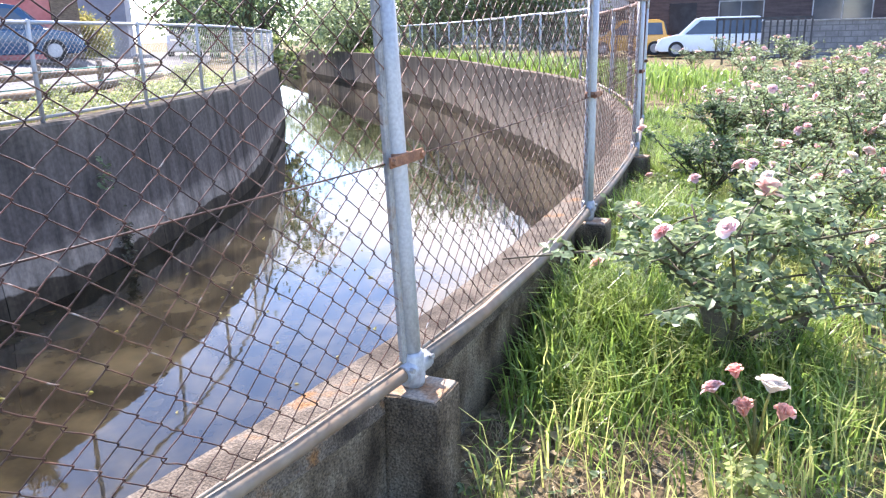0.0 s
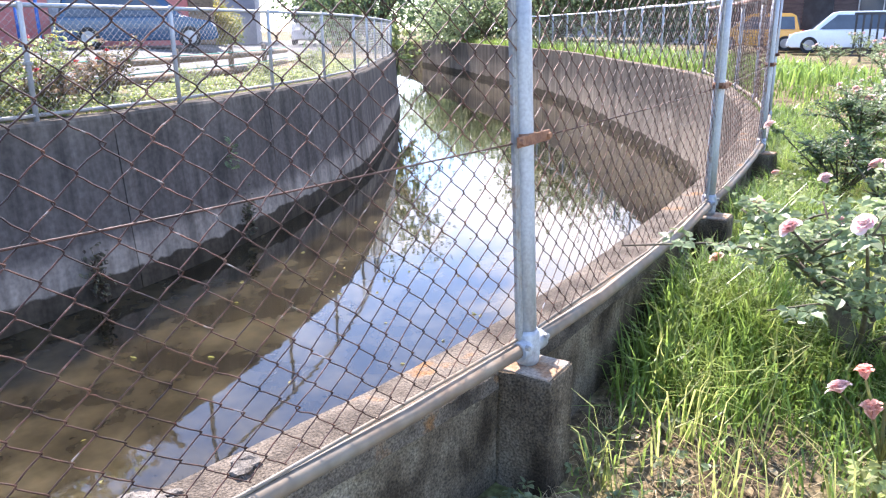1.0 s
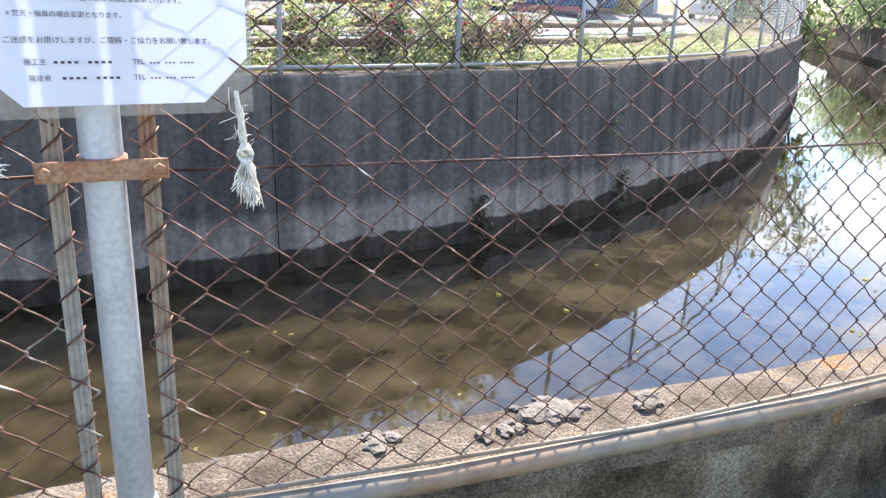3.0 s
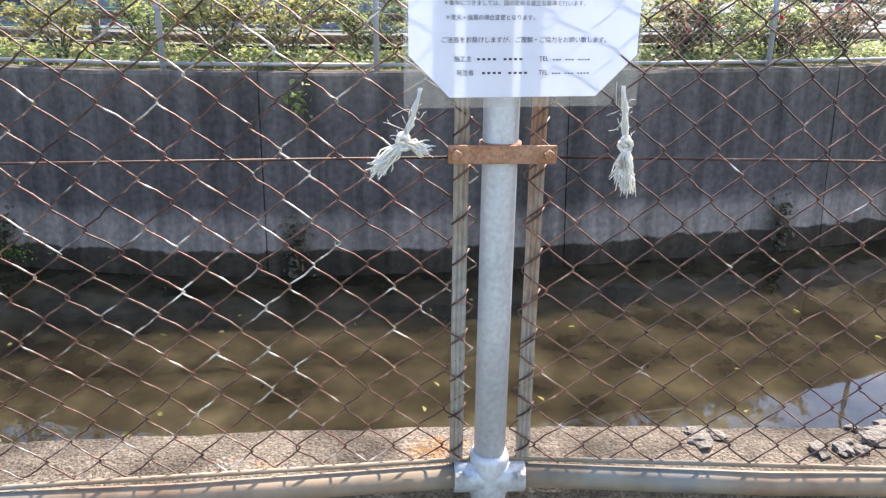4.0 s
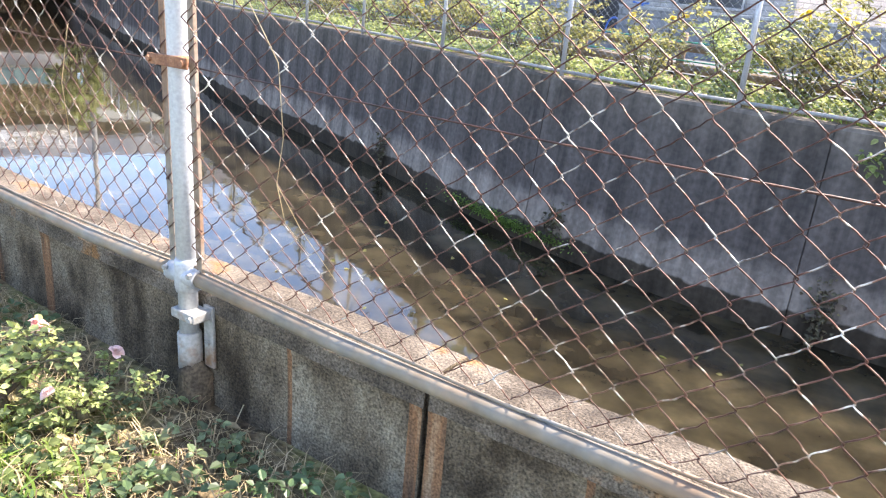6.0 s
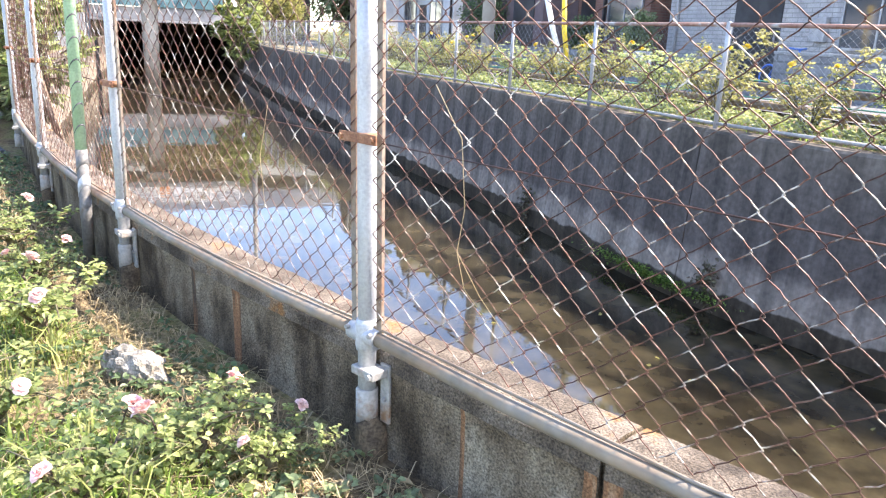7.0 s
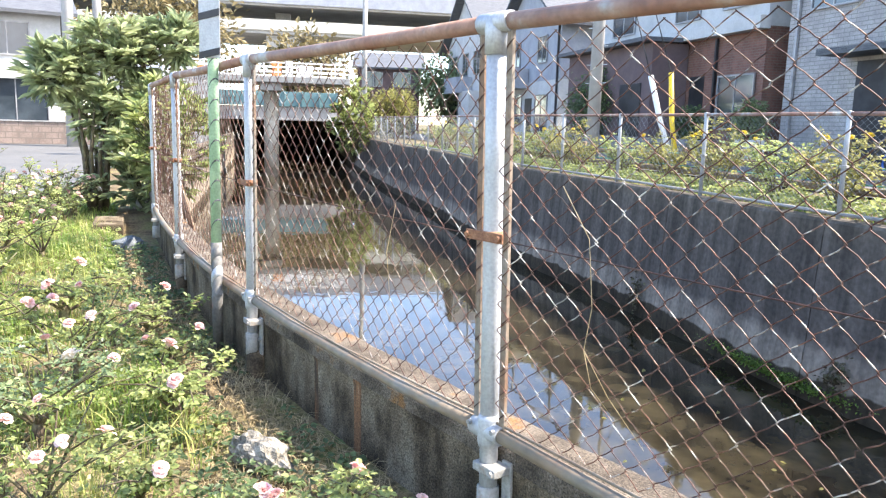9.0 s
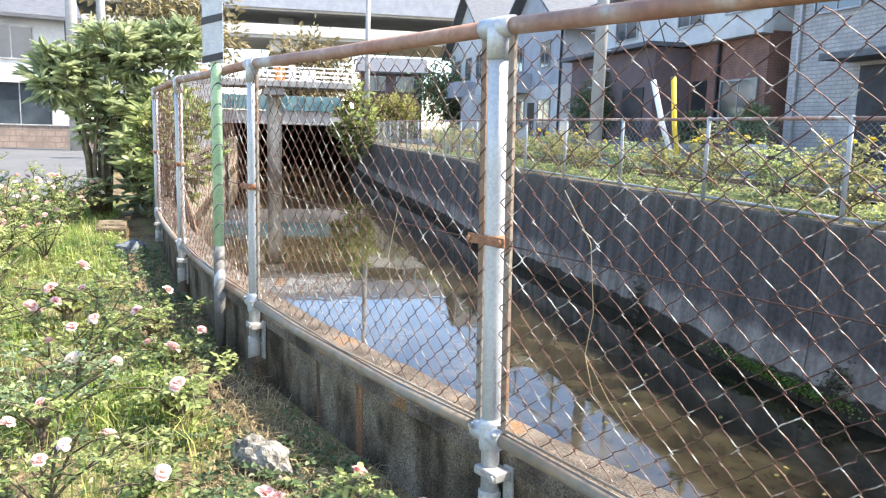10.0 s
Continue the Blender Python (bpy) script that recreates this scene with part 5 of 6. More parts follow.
def brick_mat(name, c1, c2, mortar, w, h):
    m = surf(name, [(0.4, c1), (0.6, c2)], 3, (0.75, 0.95), 0, 0.2, grain=0.15)
    nt = m.node_tree
    b = nt.nodes["Principled BSDF"]
    src = b.inputs["Base Color"].links[0].from_socket
    co = nt.nodes.new("ShaderNodeTexCoord")
    sp = nt.nodes.new("ShaderNodeSeparateXYZ")
    ad = nt.nodes.new("ShaderNodeMath")
    cb = nt.nodes.new("ShaderNodeCombineXYZ")
    nt.links.new(co.outputs["Object"], sp.inputs["Vector"])
    nt.links.new(sp.outputs["X"], ad.inputs[0])
    nt.links.new(sp.outputs["Y"], ad.inputs[1])
    nt.links.new(ad.outputs["Value"], cb.inputs["X"])
    nt.links.new(sp.outputs["Z"], cb.inputs["Y"])
    br = nt.nodes.new("ShaderNodeTexBrick")
    br.inputs["Scale"].default_value = 1.0
    br.inputs["Brick Width"].default_value, br.inputs["Row Height"].default_value, br.inputs["Mortar Size"].default_value = w, h, h * 0.09
    br.inputs["Mortar"].default_value = (*mortar, 1)
    nt.links.new(cb.outputs["Vector"], br.inputs["Vector"])
    nt.links.new(src, br.inputs["Color1"])
    nt.links.new(src, br.inputs["Color2"])
    nt.links.new(br.outputs["Color"], b.inputs["Base Color"])
    return m


BRICK = brick_mat("brown_brick", (0.14, 0.066, 0.05), (0.21, 0.10, 0.075), (0.17, 0.13, 0.11), 0.22, 0.075)
TAN_BLOCK = brick_mat("tan_block", (0.20, 0.15, 0.125), (0.27, 0.205, 0.17), (0.17, 0.14, 0.12), 0.4, 0.2)
MAUVE = surf("dark_mauve_render", [(0.35, (0.105, 0.075, 0.078)), (0.65, (0.14, 0.10, 0.10))], 1.5, (0.8, 0.95), 0, 0.2, grain=0.06)
TILE = brick_mat("grey_tile_siding", (0.30, 0.285, 0.28), (0.38, 0.36, 0.35), (0.20, 0.19, 0.19), 0.36, 0.1)
BLOCK = brick_mat("grey_block", (0.15, 0.15, 0.155), (0.21, 0.21, 0.21), (0.12, 0.12, 0.12), 0.4, 0.2)
STUCCO = surf("white_render", [(0.35, (0.42, 0.42, 0.415)), (0.65, (0.52, 0.52, 0.51))], 1.5, (0.8, 0.95), 0, 0.2, grain=0.06)
GREY_WALL = surf("blue_grey_render", [(0.35, (0.27, 0.285, 0.32)), (0.65, (0.34, 0.355, 0.39))], 1.5, (0.8, 0.95), 0, 0.2, grain=0.06)
PINK_WALL = surf("faded_red_wall", [(0.35, (0.44, 0.12, 0.11)), (0.65, (0.56, 0.2, 0.17))], 0.8, (0.6, 0.85), 0, 0.2, grain=0.08)
BROWN_WALL = surf("dark_brown_siding", [(0.35, (0.05, 0.035, 0.035)), (0.65, (0.09, 0.065, 0.06))], 1.5, (0.7, 0.9), 0, 0.2, stretch=(1, 1, 8), grain=0.15)
ROOF = surf("dark_roof_slate", [(0.35, (0.06, 0.065, 0.075)), (0.65, (0.11, 0.115, 0.125))], 3, (0.6, 0.8), 0, 0.4, stretch=(1, 1, 9), grain=0.25)
FRAME = surf("window_frame_metal", [(0.4, (0.25, 0.25, 0.26)), (0.6, (0.36, 0.36, 0.37))], 3, (0.3, 0.5), 0.4, 0.0, grain=0.05)
# Near-black of unlit rooms and entrances put into the colour; downpipes share it.
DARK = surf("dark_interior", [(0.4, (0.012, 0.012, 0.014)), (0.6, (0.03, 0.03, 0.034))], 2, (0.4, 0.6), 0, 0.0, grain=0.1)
GLASS = surf("window_glass", [(0.4, (0.03, 0.04, 0.05)), (0.6, (0.06, 0.075, 0.09))], 0.6, (0.04, 0.1), 0, 0.0, grain=0.05, spec=0.8)
CONCRETE = surf("pale_concrete", [(0.35, (0.27, 0.268, 0.26)), (0.65, (0.36, 0.355, 0.34))], 0.6, (0.75, 0.95), 0, 0.3, grain=0.1)
CREAM = surf("cream_barrier", [(0.35, (0.46, 0.445, 0.39)), (0.65, (0.54, 0.525, 0.46))], 0.5, (0.5, 0.7), 0, 0.1, grain=0.06)


def window(parent, x, z, w, h, y=0.0, panes=2):
    # Dark backing box paints in the unlit room behind the panes.
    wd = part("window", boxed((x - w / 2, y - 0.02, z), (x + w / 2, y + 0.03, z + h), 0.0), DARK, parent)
    t = 0.05
    fr = bmesh.new()
    for lo, hi in (((x - w / 2 - t, y - 0.07, z - t), (x + w / 2 + t, y - 0.022, z)), ((x - w / 2 - t, y - 0.07, z + h), (x + w / 2 + t, y - 0.022, z + h + t)),
                   ((x - w / 2 - t, y - 0.07, z), (x - w / 2, y - 0.022, z + h)), ((x + w / 2, y - 0.07, z), (x + w / 2 + t, y - 0.022, z + h))):
        box(fr, lo, hi)
    for k in range(1, panes):
        c = x - w / 2 + w * k / panes
        box(fr, (c - 0.02, y - 0.06, z), (c + 0.02, y - 0.022, z + h))
    part("frame", fr, FRAME, wd)
    for k in range(panes):
        a, b = x - w / 2 + w * k / panes + 0.022, x - w / 2 + w * (k + 1) / panes - 0.022
        part("pane", boxed((a, y - 0.04, z + 0.002), (b, y - 0.025, z + h - 0.002)), GLASS, wd)


def gable_roof(w, d, z, rise, over, along_x, material):
    bm = bmesh.new()
    t = 0.14
    if along_x:
        prof = [(-over, z - over * rise / (d / 2)), (d / 2, z + rise), (d + over, z - over * rise / (d / 2))]
        ring_pts = [[(x, y, zz) for y, zz in prof] + [(x, y, zz - t) for y, zz in prof[::-1]] for x in (-over, w + over)]
    else:
        prof = [(-over, z - over * rise / (w / 2)), (w / 2, z + rise), (w + over, z - over * rise / (w / 2))]
        ring_pts = [[(x, y, zz) for x, zz in prof] + [(x, y, zz - t) for x, zz in prof[::-1]] for y in (-over, d + over)]
    a, b = [[bm.verts.new(p) for p in rp] for rp in ring_pts]
    for k in range(6):
        bm.faces.new((a[k], a[(k + 1) % 6], b[(k + 1) % 6], b[k]))
    for r4 in (a, b):
        bm.faces.new((r4[0], r4[1], r4[4], r4[5]))
        bm.faces.new((r4[1], r4[2], r4[3], r4[4]))
    bmesh.ops.recalc_face_normals(bm, faces=bm.faces[:])
    return bm


def house(label, at, turn, w, d, levels, roof, windows, door=None, extras=()):
    """A house: levels of (z0, z1, material), a roof of (rise, overhang, ridge along the front), windows (x, z, w, h)."""
    th = thing("house", label, "house", at, turn)
    for z0, z1, mt in levels:
        part("wall", boxed((0, 0, z0), (w, d, z1 - 0.003)), mt, th)
    z = levels[-1][1]
    part("roof", gable_roof(w, d, z, roof[0], roof[1], roof[2], ROOF), ROOF, th)
    bm = bmesh.new()
    if roof[2]:
        for x in (0.0, w - 0.12):
            vs = [bm.verts.new(p) for p in ((x, 0, z - 0.02), (x, d, z - 0.02), (x, d / 2, z + roof[0] - 0.16), (x + 0.12, 0, z - 0.02), (x + 0.12, d, z - 0.02), (x + 0.12, d / 2, z + roof[0] - 0.16))]
            for fc in ((0, 1, 2), (3, 5, 4), (0, 2, 5, 3), (1, 4, 5, 2), (0, 3, 4, 1)):
                bm.faces.new([vs[k] for k in fc])
    else:
        for y in (0.0, d - 0.12):
            vs = [bm.verts.new(p) for p in ((0, y, z - 0.02), (w, y, z - 0.02), (w / 2, y, z + roof[0] - 0.16), (0, y + 0.12, z - 0.02), (w, y + 0.12, z - 0.02), (w / 2, y + 0.12, z + roof[0] - 0.16))]
            for fc in ((0, 2, 1), (3, 4, 5), (0, 3, 5, 2), (1, 2, 5, 4), (0, 1, 4, 3)):
                bm.faces.new([vs[k] for k in fc])
    part("gable", bm, levels[-1][2], th)
    for x, zz, ww, hh in windows:
        window(th, x, zz, ww, hh)
    if door:
        x, ww, hh = door
        # Flat slab on the wall; the entrance's shade is painted in.
        dr = part("door", boxed((x - ww / 2, -0.03, 0.02), (x + ww / 2, 0.0, hh), 0.01), DARK, th, "flat dark entrance door, recess shade in its colour")
        part("handle", boxed((x + ww / 2 - 0.14, -0.06, 0.95), (x + ww / 2 - 0.1, -0.035, 1.15), 0.004), FRAME, dr)
    for name, lo, hi, mt in extras:
        part(name, boxed(lo, hi, 0.01), mt, th)
    return th


def front(k):
    """A place on the line of house fronts upstream, k metres along."""
    return (-3.3 - 0.88 * k, 16.7 + 0.475 * k, 0.0)


house("two-storey house with grey tile siding", front(7.5), -28.4, 8.6, 7.5, [(0, 3.0, TILE), (3.0, 6.0, TILE)], (1.8, 0.5, True), [(1.6, 3.9, 1.5, 1.1), (5.6, 3.9, 1.6, 1.1), (6.6, 0.9, 1.7, 1.2)], (3.3, 1.5, 2.5),
      (("downpipe", (0.35, -0.1, 0.1), (0.43, -0.02, 5.7), FRAME), ("porch_roof", (2.2, -0.9, 2.6), (4.5, -0.02, 2.75), ROOF), ("meter_box", (5.0, -0.14, 1.0), (5.4, -0.03, 1.5), FRAME)))
# Its doorway is a flat slab with the recess's darkness as its colour.
house("brown brick house with a white upper storey and dark porch", front(19.0), -28.4, 10.6, 7.5, [(0, 3.7, BRICK), (3.7, 6.1, STUCCO)], (1.7, 0.5, True), [(2.0, 4.3, 1.7, 1.1), (6.5, 4.3, 1.4, 1.1), (9.4, 0.9, 1.7, 1.5), (9.3, 4.4, 1.6, 1.1)], (7.3, 0.8, 2.5),
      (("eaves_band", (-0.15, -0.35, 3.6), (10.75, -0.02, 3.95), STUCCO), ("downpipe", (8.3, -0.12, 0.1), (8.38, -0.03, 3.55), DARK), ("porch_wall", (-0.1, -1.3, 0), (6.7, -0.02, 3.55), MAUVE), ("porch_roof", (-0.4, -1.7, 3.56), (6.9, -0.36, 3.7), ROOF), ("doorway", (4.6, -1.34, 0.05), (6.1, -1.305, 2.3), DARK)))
house("grey rendered gabled house", front(31.5), -28.4, 8.2, 8, [(0, 3.0, STUCCO), (3.0, 5.9, GREY_WALL)], (2.6, 0.6, False), [(2.0, 3.9, 1.2, 1.2), (5.9, 3.9, 1.2, 1.2), (2.2, 0.9, 1.8, 1.5), (6.0, 0.3, 1.6, 2.0)], (4.1, 1.0, 2.2),
      (("balcony", (0.6, -1.0, 2.7), (4.0, -0.02, 3.7), GREY_WALL), ("downpipe", (8.0, -0.12, 0.1), (8.08, -0.03, 5.6), DARK)))
house("white rendered house with steep grey roof", front(45.0), -28.4, 10, 9, [(0, 3.0, STUCCO), (3.0, 6.2, STUCCO)], (3.4, 0.6, False), [(2.2, 4.0, 1.5, 1.4), (5.0, 4.0, 1.3, 1.4), (7.8, 4.0, 1.5, 1.4), (2.4, 0.8, 1.8, 1.6), (7.2, 0.5, 2.2, 2.0)], (5.0, 1.0, 2.2),
      (("balcony", (3.4, -1.1, 2.8), (6.8, -0.02, 3.8), GREY_WALL), ("bay", (6.0, -0.7, 0.0), (8.6, -0.02, 2.9), STUCCO)))
house("white house at the end of the street", (-36.0, 1.0, -0.3), 78, 8.5, 8, [(0, 2.8, STUCCO), (2.8, 5.2, STUCCO)], (1.6, 0.6, True), [(6.6, 3.3, 1.5, 1.2), (3.0, 3.3, 1.5, 1.2), (6.8, 0.3, 2.2, 2.1), (2.5, 0.8, 1.8, 1.3)], (4.6, 1.0, 2.1), (("shutter_box", (5.5, -0.3, 2.35), (8.1, -0.02, 2.7), STUCCO),))
house("dark brown house beyond the bridge", (-47.8, 33.5, 0), 52, 4.6, 7, [(0, 3.0, BROWN_WALL), (3.0, 4.9, MAUVE)], (1.2, 0.4, True), [(1.2, 3.4, 1.2, 1.0), (3.3, 3.4, 1.2, 1.0), (3.4, 0.8, 1.4, 1.4)], (1.2, 1.0, 2.1))
house("dark house behind the parked cars", (38.0, 7.5, -0.3), -92, 17, 8, [(0, 3.0, BROWN_WALL), (3.0, 6.0, BROWN_WALL)], (2, 0.5, True), [(9.0, 0.9, 2.2, 1.6), (13.5, 0.9, 1.8, 1.4), (5.0, 0.8, 1.8, 1.4)], (2.5, 1.2, 2.2))
house("grey house down the canal", (31.5, 43.5, 0), -136, 9, 8, [(0, 3.0, GREY_WALL), (3.0, 5.8, STUCCO)], (2, 0.5, True), [(2.5, 0.9, 2, 1.3), (7, 0.9, 2, 1.3), (2.5, 3.8, 1.6, 1.2), (7, 3.8, 1.6, 1.2)], (5, 1, 2.1))
house("grey house beyond the canal's bend", (58, 30, 0), -115, 12, 8, [(0, 3.0, GREY_WALL), (3.0, 5.8, GREY_WALL)], (2, 0.5, True), [(2.5, 0.9, 2, 1.3), (7, 0.9, 2, 1.3), (2.5, 3.8, 1.6, 1.2), (7, 3.8, 1.6, 1.2)], (5, 1, 2.1))
house("brown house on the inner side of the bend", (50, 17, -0.3), -110, 11, 8, [(0, 3.0, STUCCO), (3.0, 5.8, GREY_WALL)], (2, 0.5, True), [(2.5, 0.9, 2, 1.3), (7, 0.9, 2, 1.3), (2.5, 3.8, 1.6, 1.2)], (5, 1, 2.1))
house("long faded red workshop", (3.0, 26.1, 0.28), -11.7, 17.2, 8, [(0, 4.6, PINK_WALL)], (1.2, 0.4, True), [(1.6, 1.1, 1.6, 1.2)], (5.2, 2.2, 2.6), (("corner_strip", (16.3, -0.06, 0), (17.26, -0.01, 4.5), TIMBER), ("shutter", (11.6, -0.04, 0), (12.0, -0.01, 2.8), FRAME)))

# block wall with dark house behind, at the garden's end
bw = thing("block_wall", "grey concrete block wall along the garden's end", "wall")
part("blocks", boxed((31.0, -8.0, -0.4), (31.15, 1.3, 0.95), 0.01), BLOCK, bw)
part("coping", boxed((30.96, -8.0, 0.952), (31.19, 1.34, 1.0), 0.01), KERB, bw)
bw2 = thing("block_wall", "low grey-brown block wall beyond the far lane", "wall")
a, b = Vector((*side(far_y, -7.2, 5.2), 0)), Vector((*side(far_y, 1.2, 5.6), 0))
part("blocks", boxed((0, -0.07, 0), ((b - a).length, 0.07, 0.72), 0.01), BLOCK, bw2)
part("coping", boxed((0, -0.09, 0.722), ((b - a).length, 0.09, 0.77), 0.008), KERB, bw2)
bw2.matrix_basis = Matrix.Translation(a) @ pose(0, 0, 0, 0, 0, math.degrees(math.atan2(b.y - a.y, b.x - a.x)))
fw = thing("garden_wall", "low tan block garden wall by the white house", "wall", (-30.5, 4.6, -0.3), 70)
part("bricks", boxed((-4.5, -0.1, 0), (4.5, 0.1, 0.75), 0.01), TAN_BLOCK, fw)
part("coping", boxed((-4.55, -0.13, 0.752), (4.55, 0.13, 0.8), 0.01), KERB, fw)


# ---- vehicles ----
def paint(name, c):
    return surf(name, [(0.4, c), (0.6, tuple(min(1, v * 1.08) for v in c))], 1.5, (0.18, 0.28), 0.0, 0.0, grain=0.03, spec=0.6)


TYRE = surf("tyre_rubber", [(0.4, (0.02, 0.02, 0.02)), (0.6, (0.035, 0.035, 0.035))], 8, (0.8, 0.95), 0, 0.2, grain=0.2)
LAMP = surf("lamp_lens", [(0.4, (0.7, 0.7, 0.72)), (0.6, (0.8, 0.8, 0.82))], 4, (0.08, 0.15), 0.3, 0.0, grain=0.03)
TAIL = surf("tail_lamp", [(0.4, (0.4, 0.02, 0.02)), (0.6, (0.5, 0.03, 0.03))], 4, (0.1, 0.2), 0, 0.0, grain=0.03)


def car(label, at, turn, L, W, H, colour, bonnet, boot):
    """A car along its x axis, nose to +x: swept body and cabin, glass, wheels and lamps. bonnet, boot: shares of the length without cabin."""
    th = thing("car", label, "car", at, turn)
    m = paint("car_paint", colour)
    waist, sill = H * 0.56, 0.22
    side_pts = [(-L / 2, sill + 0.12), (-L / 2 + 0.02, waist * 0.8), (-L / 2 + 0.08, waist), (L / 2 - bonnet * L * 0.9, waist + 0.02), (L / 2 - 0.18, waist * 0.86), (L / 2, waist * 0.62), (L / 2 - 0.02, sill + 0.08), (L / 2 - 0.12, sill), (-L / 2 + 0.12, sill)]

    def extrude(pts, w0, inset_top=0.0, top=None):
        bm = bmesh.new()
        rows = []
        for g in (-1, 1):
            rows.append([bm.verts.new((x, g * (w0 / 2 - (inset_top if top is not None and z > top else 0)), z)) for x, z in pts])
        n = len(pts)
        for k in range(n):
            bm.faces.new((rows[0][k], rows[0][(k + 1) % n], rows[1][(k + 1) % n], rows[1][k]))
        bm.faces.new(rows[0][::-1])
        bm.faces.new(rows[1])
        bmesh.ops.recalc_face_normals(bm, faces=bm.faces[:])
        bmesh.ops.bevel(bm, geom=bm.edges[:], offset=0.035, segments=2, affect="EDGES", profile=0.7, clamp_overlap=True)
        for f in bm.faces:
            f.smooth = True
        return bm
    part("body", extrude(side_pts, W), m, th)
    x0, x1 = -L / 2 + boot * L, L / 2 - bonnet * L
    cab = [(x0 - 0.02, waist - 0.06), (x0 + 0.16, H - 0.1), (x0 + 0.36, H), (x1 - 0.85, H), (x1 - 0.6, H - 0.05), (x1 + 0.1, waist - 0.06)]
    part("roof", extrude(cab, W - 0.1, 0.12, waist + 0.1), m, th)
    glass_pts = [(x0 + 0.16, waist + 0.03), (x0 + 0.24, H - 0.14), (x1 - 0.78, H - 0.12), (x1 - 0.22, waist + 0.03)]
    for g in (-1, 1):
        bm = bmesh.new()
        vs = [bm.verts.new((x, g * (W / 2 - 0.025 - (0.105 if z > waist + 0.1 else 0.0)), z)) for x, z in glass_pts]
        f = bm.faces.new(vs)
        ex = bmesh.ops.extrude_face_region(bm, geom=[f])
        for v in [q for q in ex["geom"] if isinstance(q, bmesh.types.BMVert)]:
            v.co.y -= g * 0.03
        bmesh.ops.recalc_face_normals(bm, faces=bm.faces[:])
        part("side_window", bm, GLASS, th)
    for nm, xa, za, xb, zb in (("windscreen", x1 + 0.06, waist + 0.03, x1 - 0.56, H - 0.09), ("rear_window", x0 - 0.0, waist + 0.08, x0 + 0.14, H - 0.14)):
        s = 0.03 if nm == "windscreen" else -0.03
        bm = bmesh.new()
        vs = [bm.verts.new(p) for p in ((xa + s, -W / 2 + 0.14, za), (xa + s, W / 2 - 0.14, za), (xb + s, W / 2 - 0.22, zb), (xb + s, -W / 2 + 0.22, zb))]
        ex = bmesh.ops.extrude_face_region(bm, geom=[bm.faces.new(vs)])
        for v in [q for q in ex["geom"] if isinstance(q, bmesh.types.BMVert)]:
            v.co.x -= s * 0.9
        bmesh.ops.recalc_face_normals(bm, faces=bm.faces[:])
        part(nm, bm, GLASS, th)
    for sx in (-L * 0.31, L * 0.32):
        for g in (-1, 1):
            wh = part("wheel", tubed([(sx, g * (W / 2 - 0.2), 0.31), (sx, g * (W / 2 - 0.18), 0.31), (sx, g * (W / 2 - 0.01), 0.31), (sx, g * (W / 2 + 0.012), 0.31)], [0.29, 0.31, 0.31, 0.285], 20), TYRE, th)
            part("rim", tubed([(sx, g * (W / 2 + 0.004), 0.31), (sx, g * (W / 2 + 0.022), 0.31)], [0.2, 0.18], 14), FRAME, wh)
    for g in (-1, 1):
        part("headlight", boxed((L / 2 - 0.2, g * (W / 2 - 0.3) - 0.17, waist * 0.66), (L / 2 - 0.03, g * (W / 2 - 0.3) + 0.17, waist * 0.82), 0.03), LAMP, th)
        part("tail_light", boxed((-L / 2 - 0.012, g * (W / 2 - 0.2) - 0.1, waist * 0.72), (-L / 2 + 0.06, g * (W / 2 - 0.2) + 0.1, waist * 1.0), 0.02), TAIL, th)
    part("bumper", boxed((L / 2 - 0.16, -W / 2 + 0.06, sill + 0.04), (L / 2 + 0.03, W / 2 - 0.06, sill + 0.22), 0.04), m, th)
    part("bumper", boxed((-L / 2 - 0.03, -W / 2 + 0.06, sill + 0.04), (-L / 2 + 0.16, W / 2 - 0.06, sill + 0.22), 0.04), m, th)
    return th


car("white hatchback parked beyond the rose garden", (33.2, 3.2, -0.3), 98, 4.2, 1.7, 1.5, (0.72, 0.75, 0.78), 0.2, 0.03)
car("yellow-orange small car parked beyond the garden", (35.5, 6.9, -0.3), 100, 3.5, 1.6, 1.5, (0.75, 0.36, 0.05), 0.2, 0.05)
car("dark blue car parked on the lane", (14.9, 20.1, 0.28), -38, 4.3, 1.7, 1.55, (0.02, 0.06, 0.12), 0.22, 0.03)
car("red car parked by the workshop", (10.0, 24.4, 0.28), 168, 4.2, 1.7, 1.5, (0.5, 0.02, 0.02), 0.22, 0.05)
car("white van coming along the lane", (31.0, 28.2, 0.03), -139, 3.6, 1.55, 1.85, (0.7, 0.71, 0.72), 0.1, 0.02)
# dark sliding gate beside the white car
gate = thing("slatted_gate", "black slatted metal gate beside parked cars", "gate", (28.4, 1.15, -0.3), 93)
part("frame", boxed((-1.5, -0.02, 0.05), (1.5, 0.02, 0.12)), BLACK, gate)
part("frame", boxed((-1.5, -0.02, 1.32), (1.5, 0.02, 1.4)), BLACK, gate)
for k in range(15):
    part("slat", boxed((-1.5 + k * 0.207, -0.015, 0.122), (-1.44 + k * 0.207, 0.015, 1.318)), BLACK, gate)

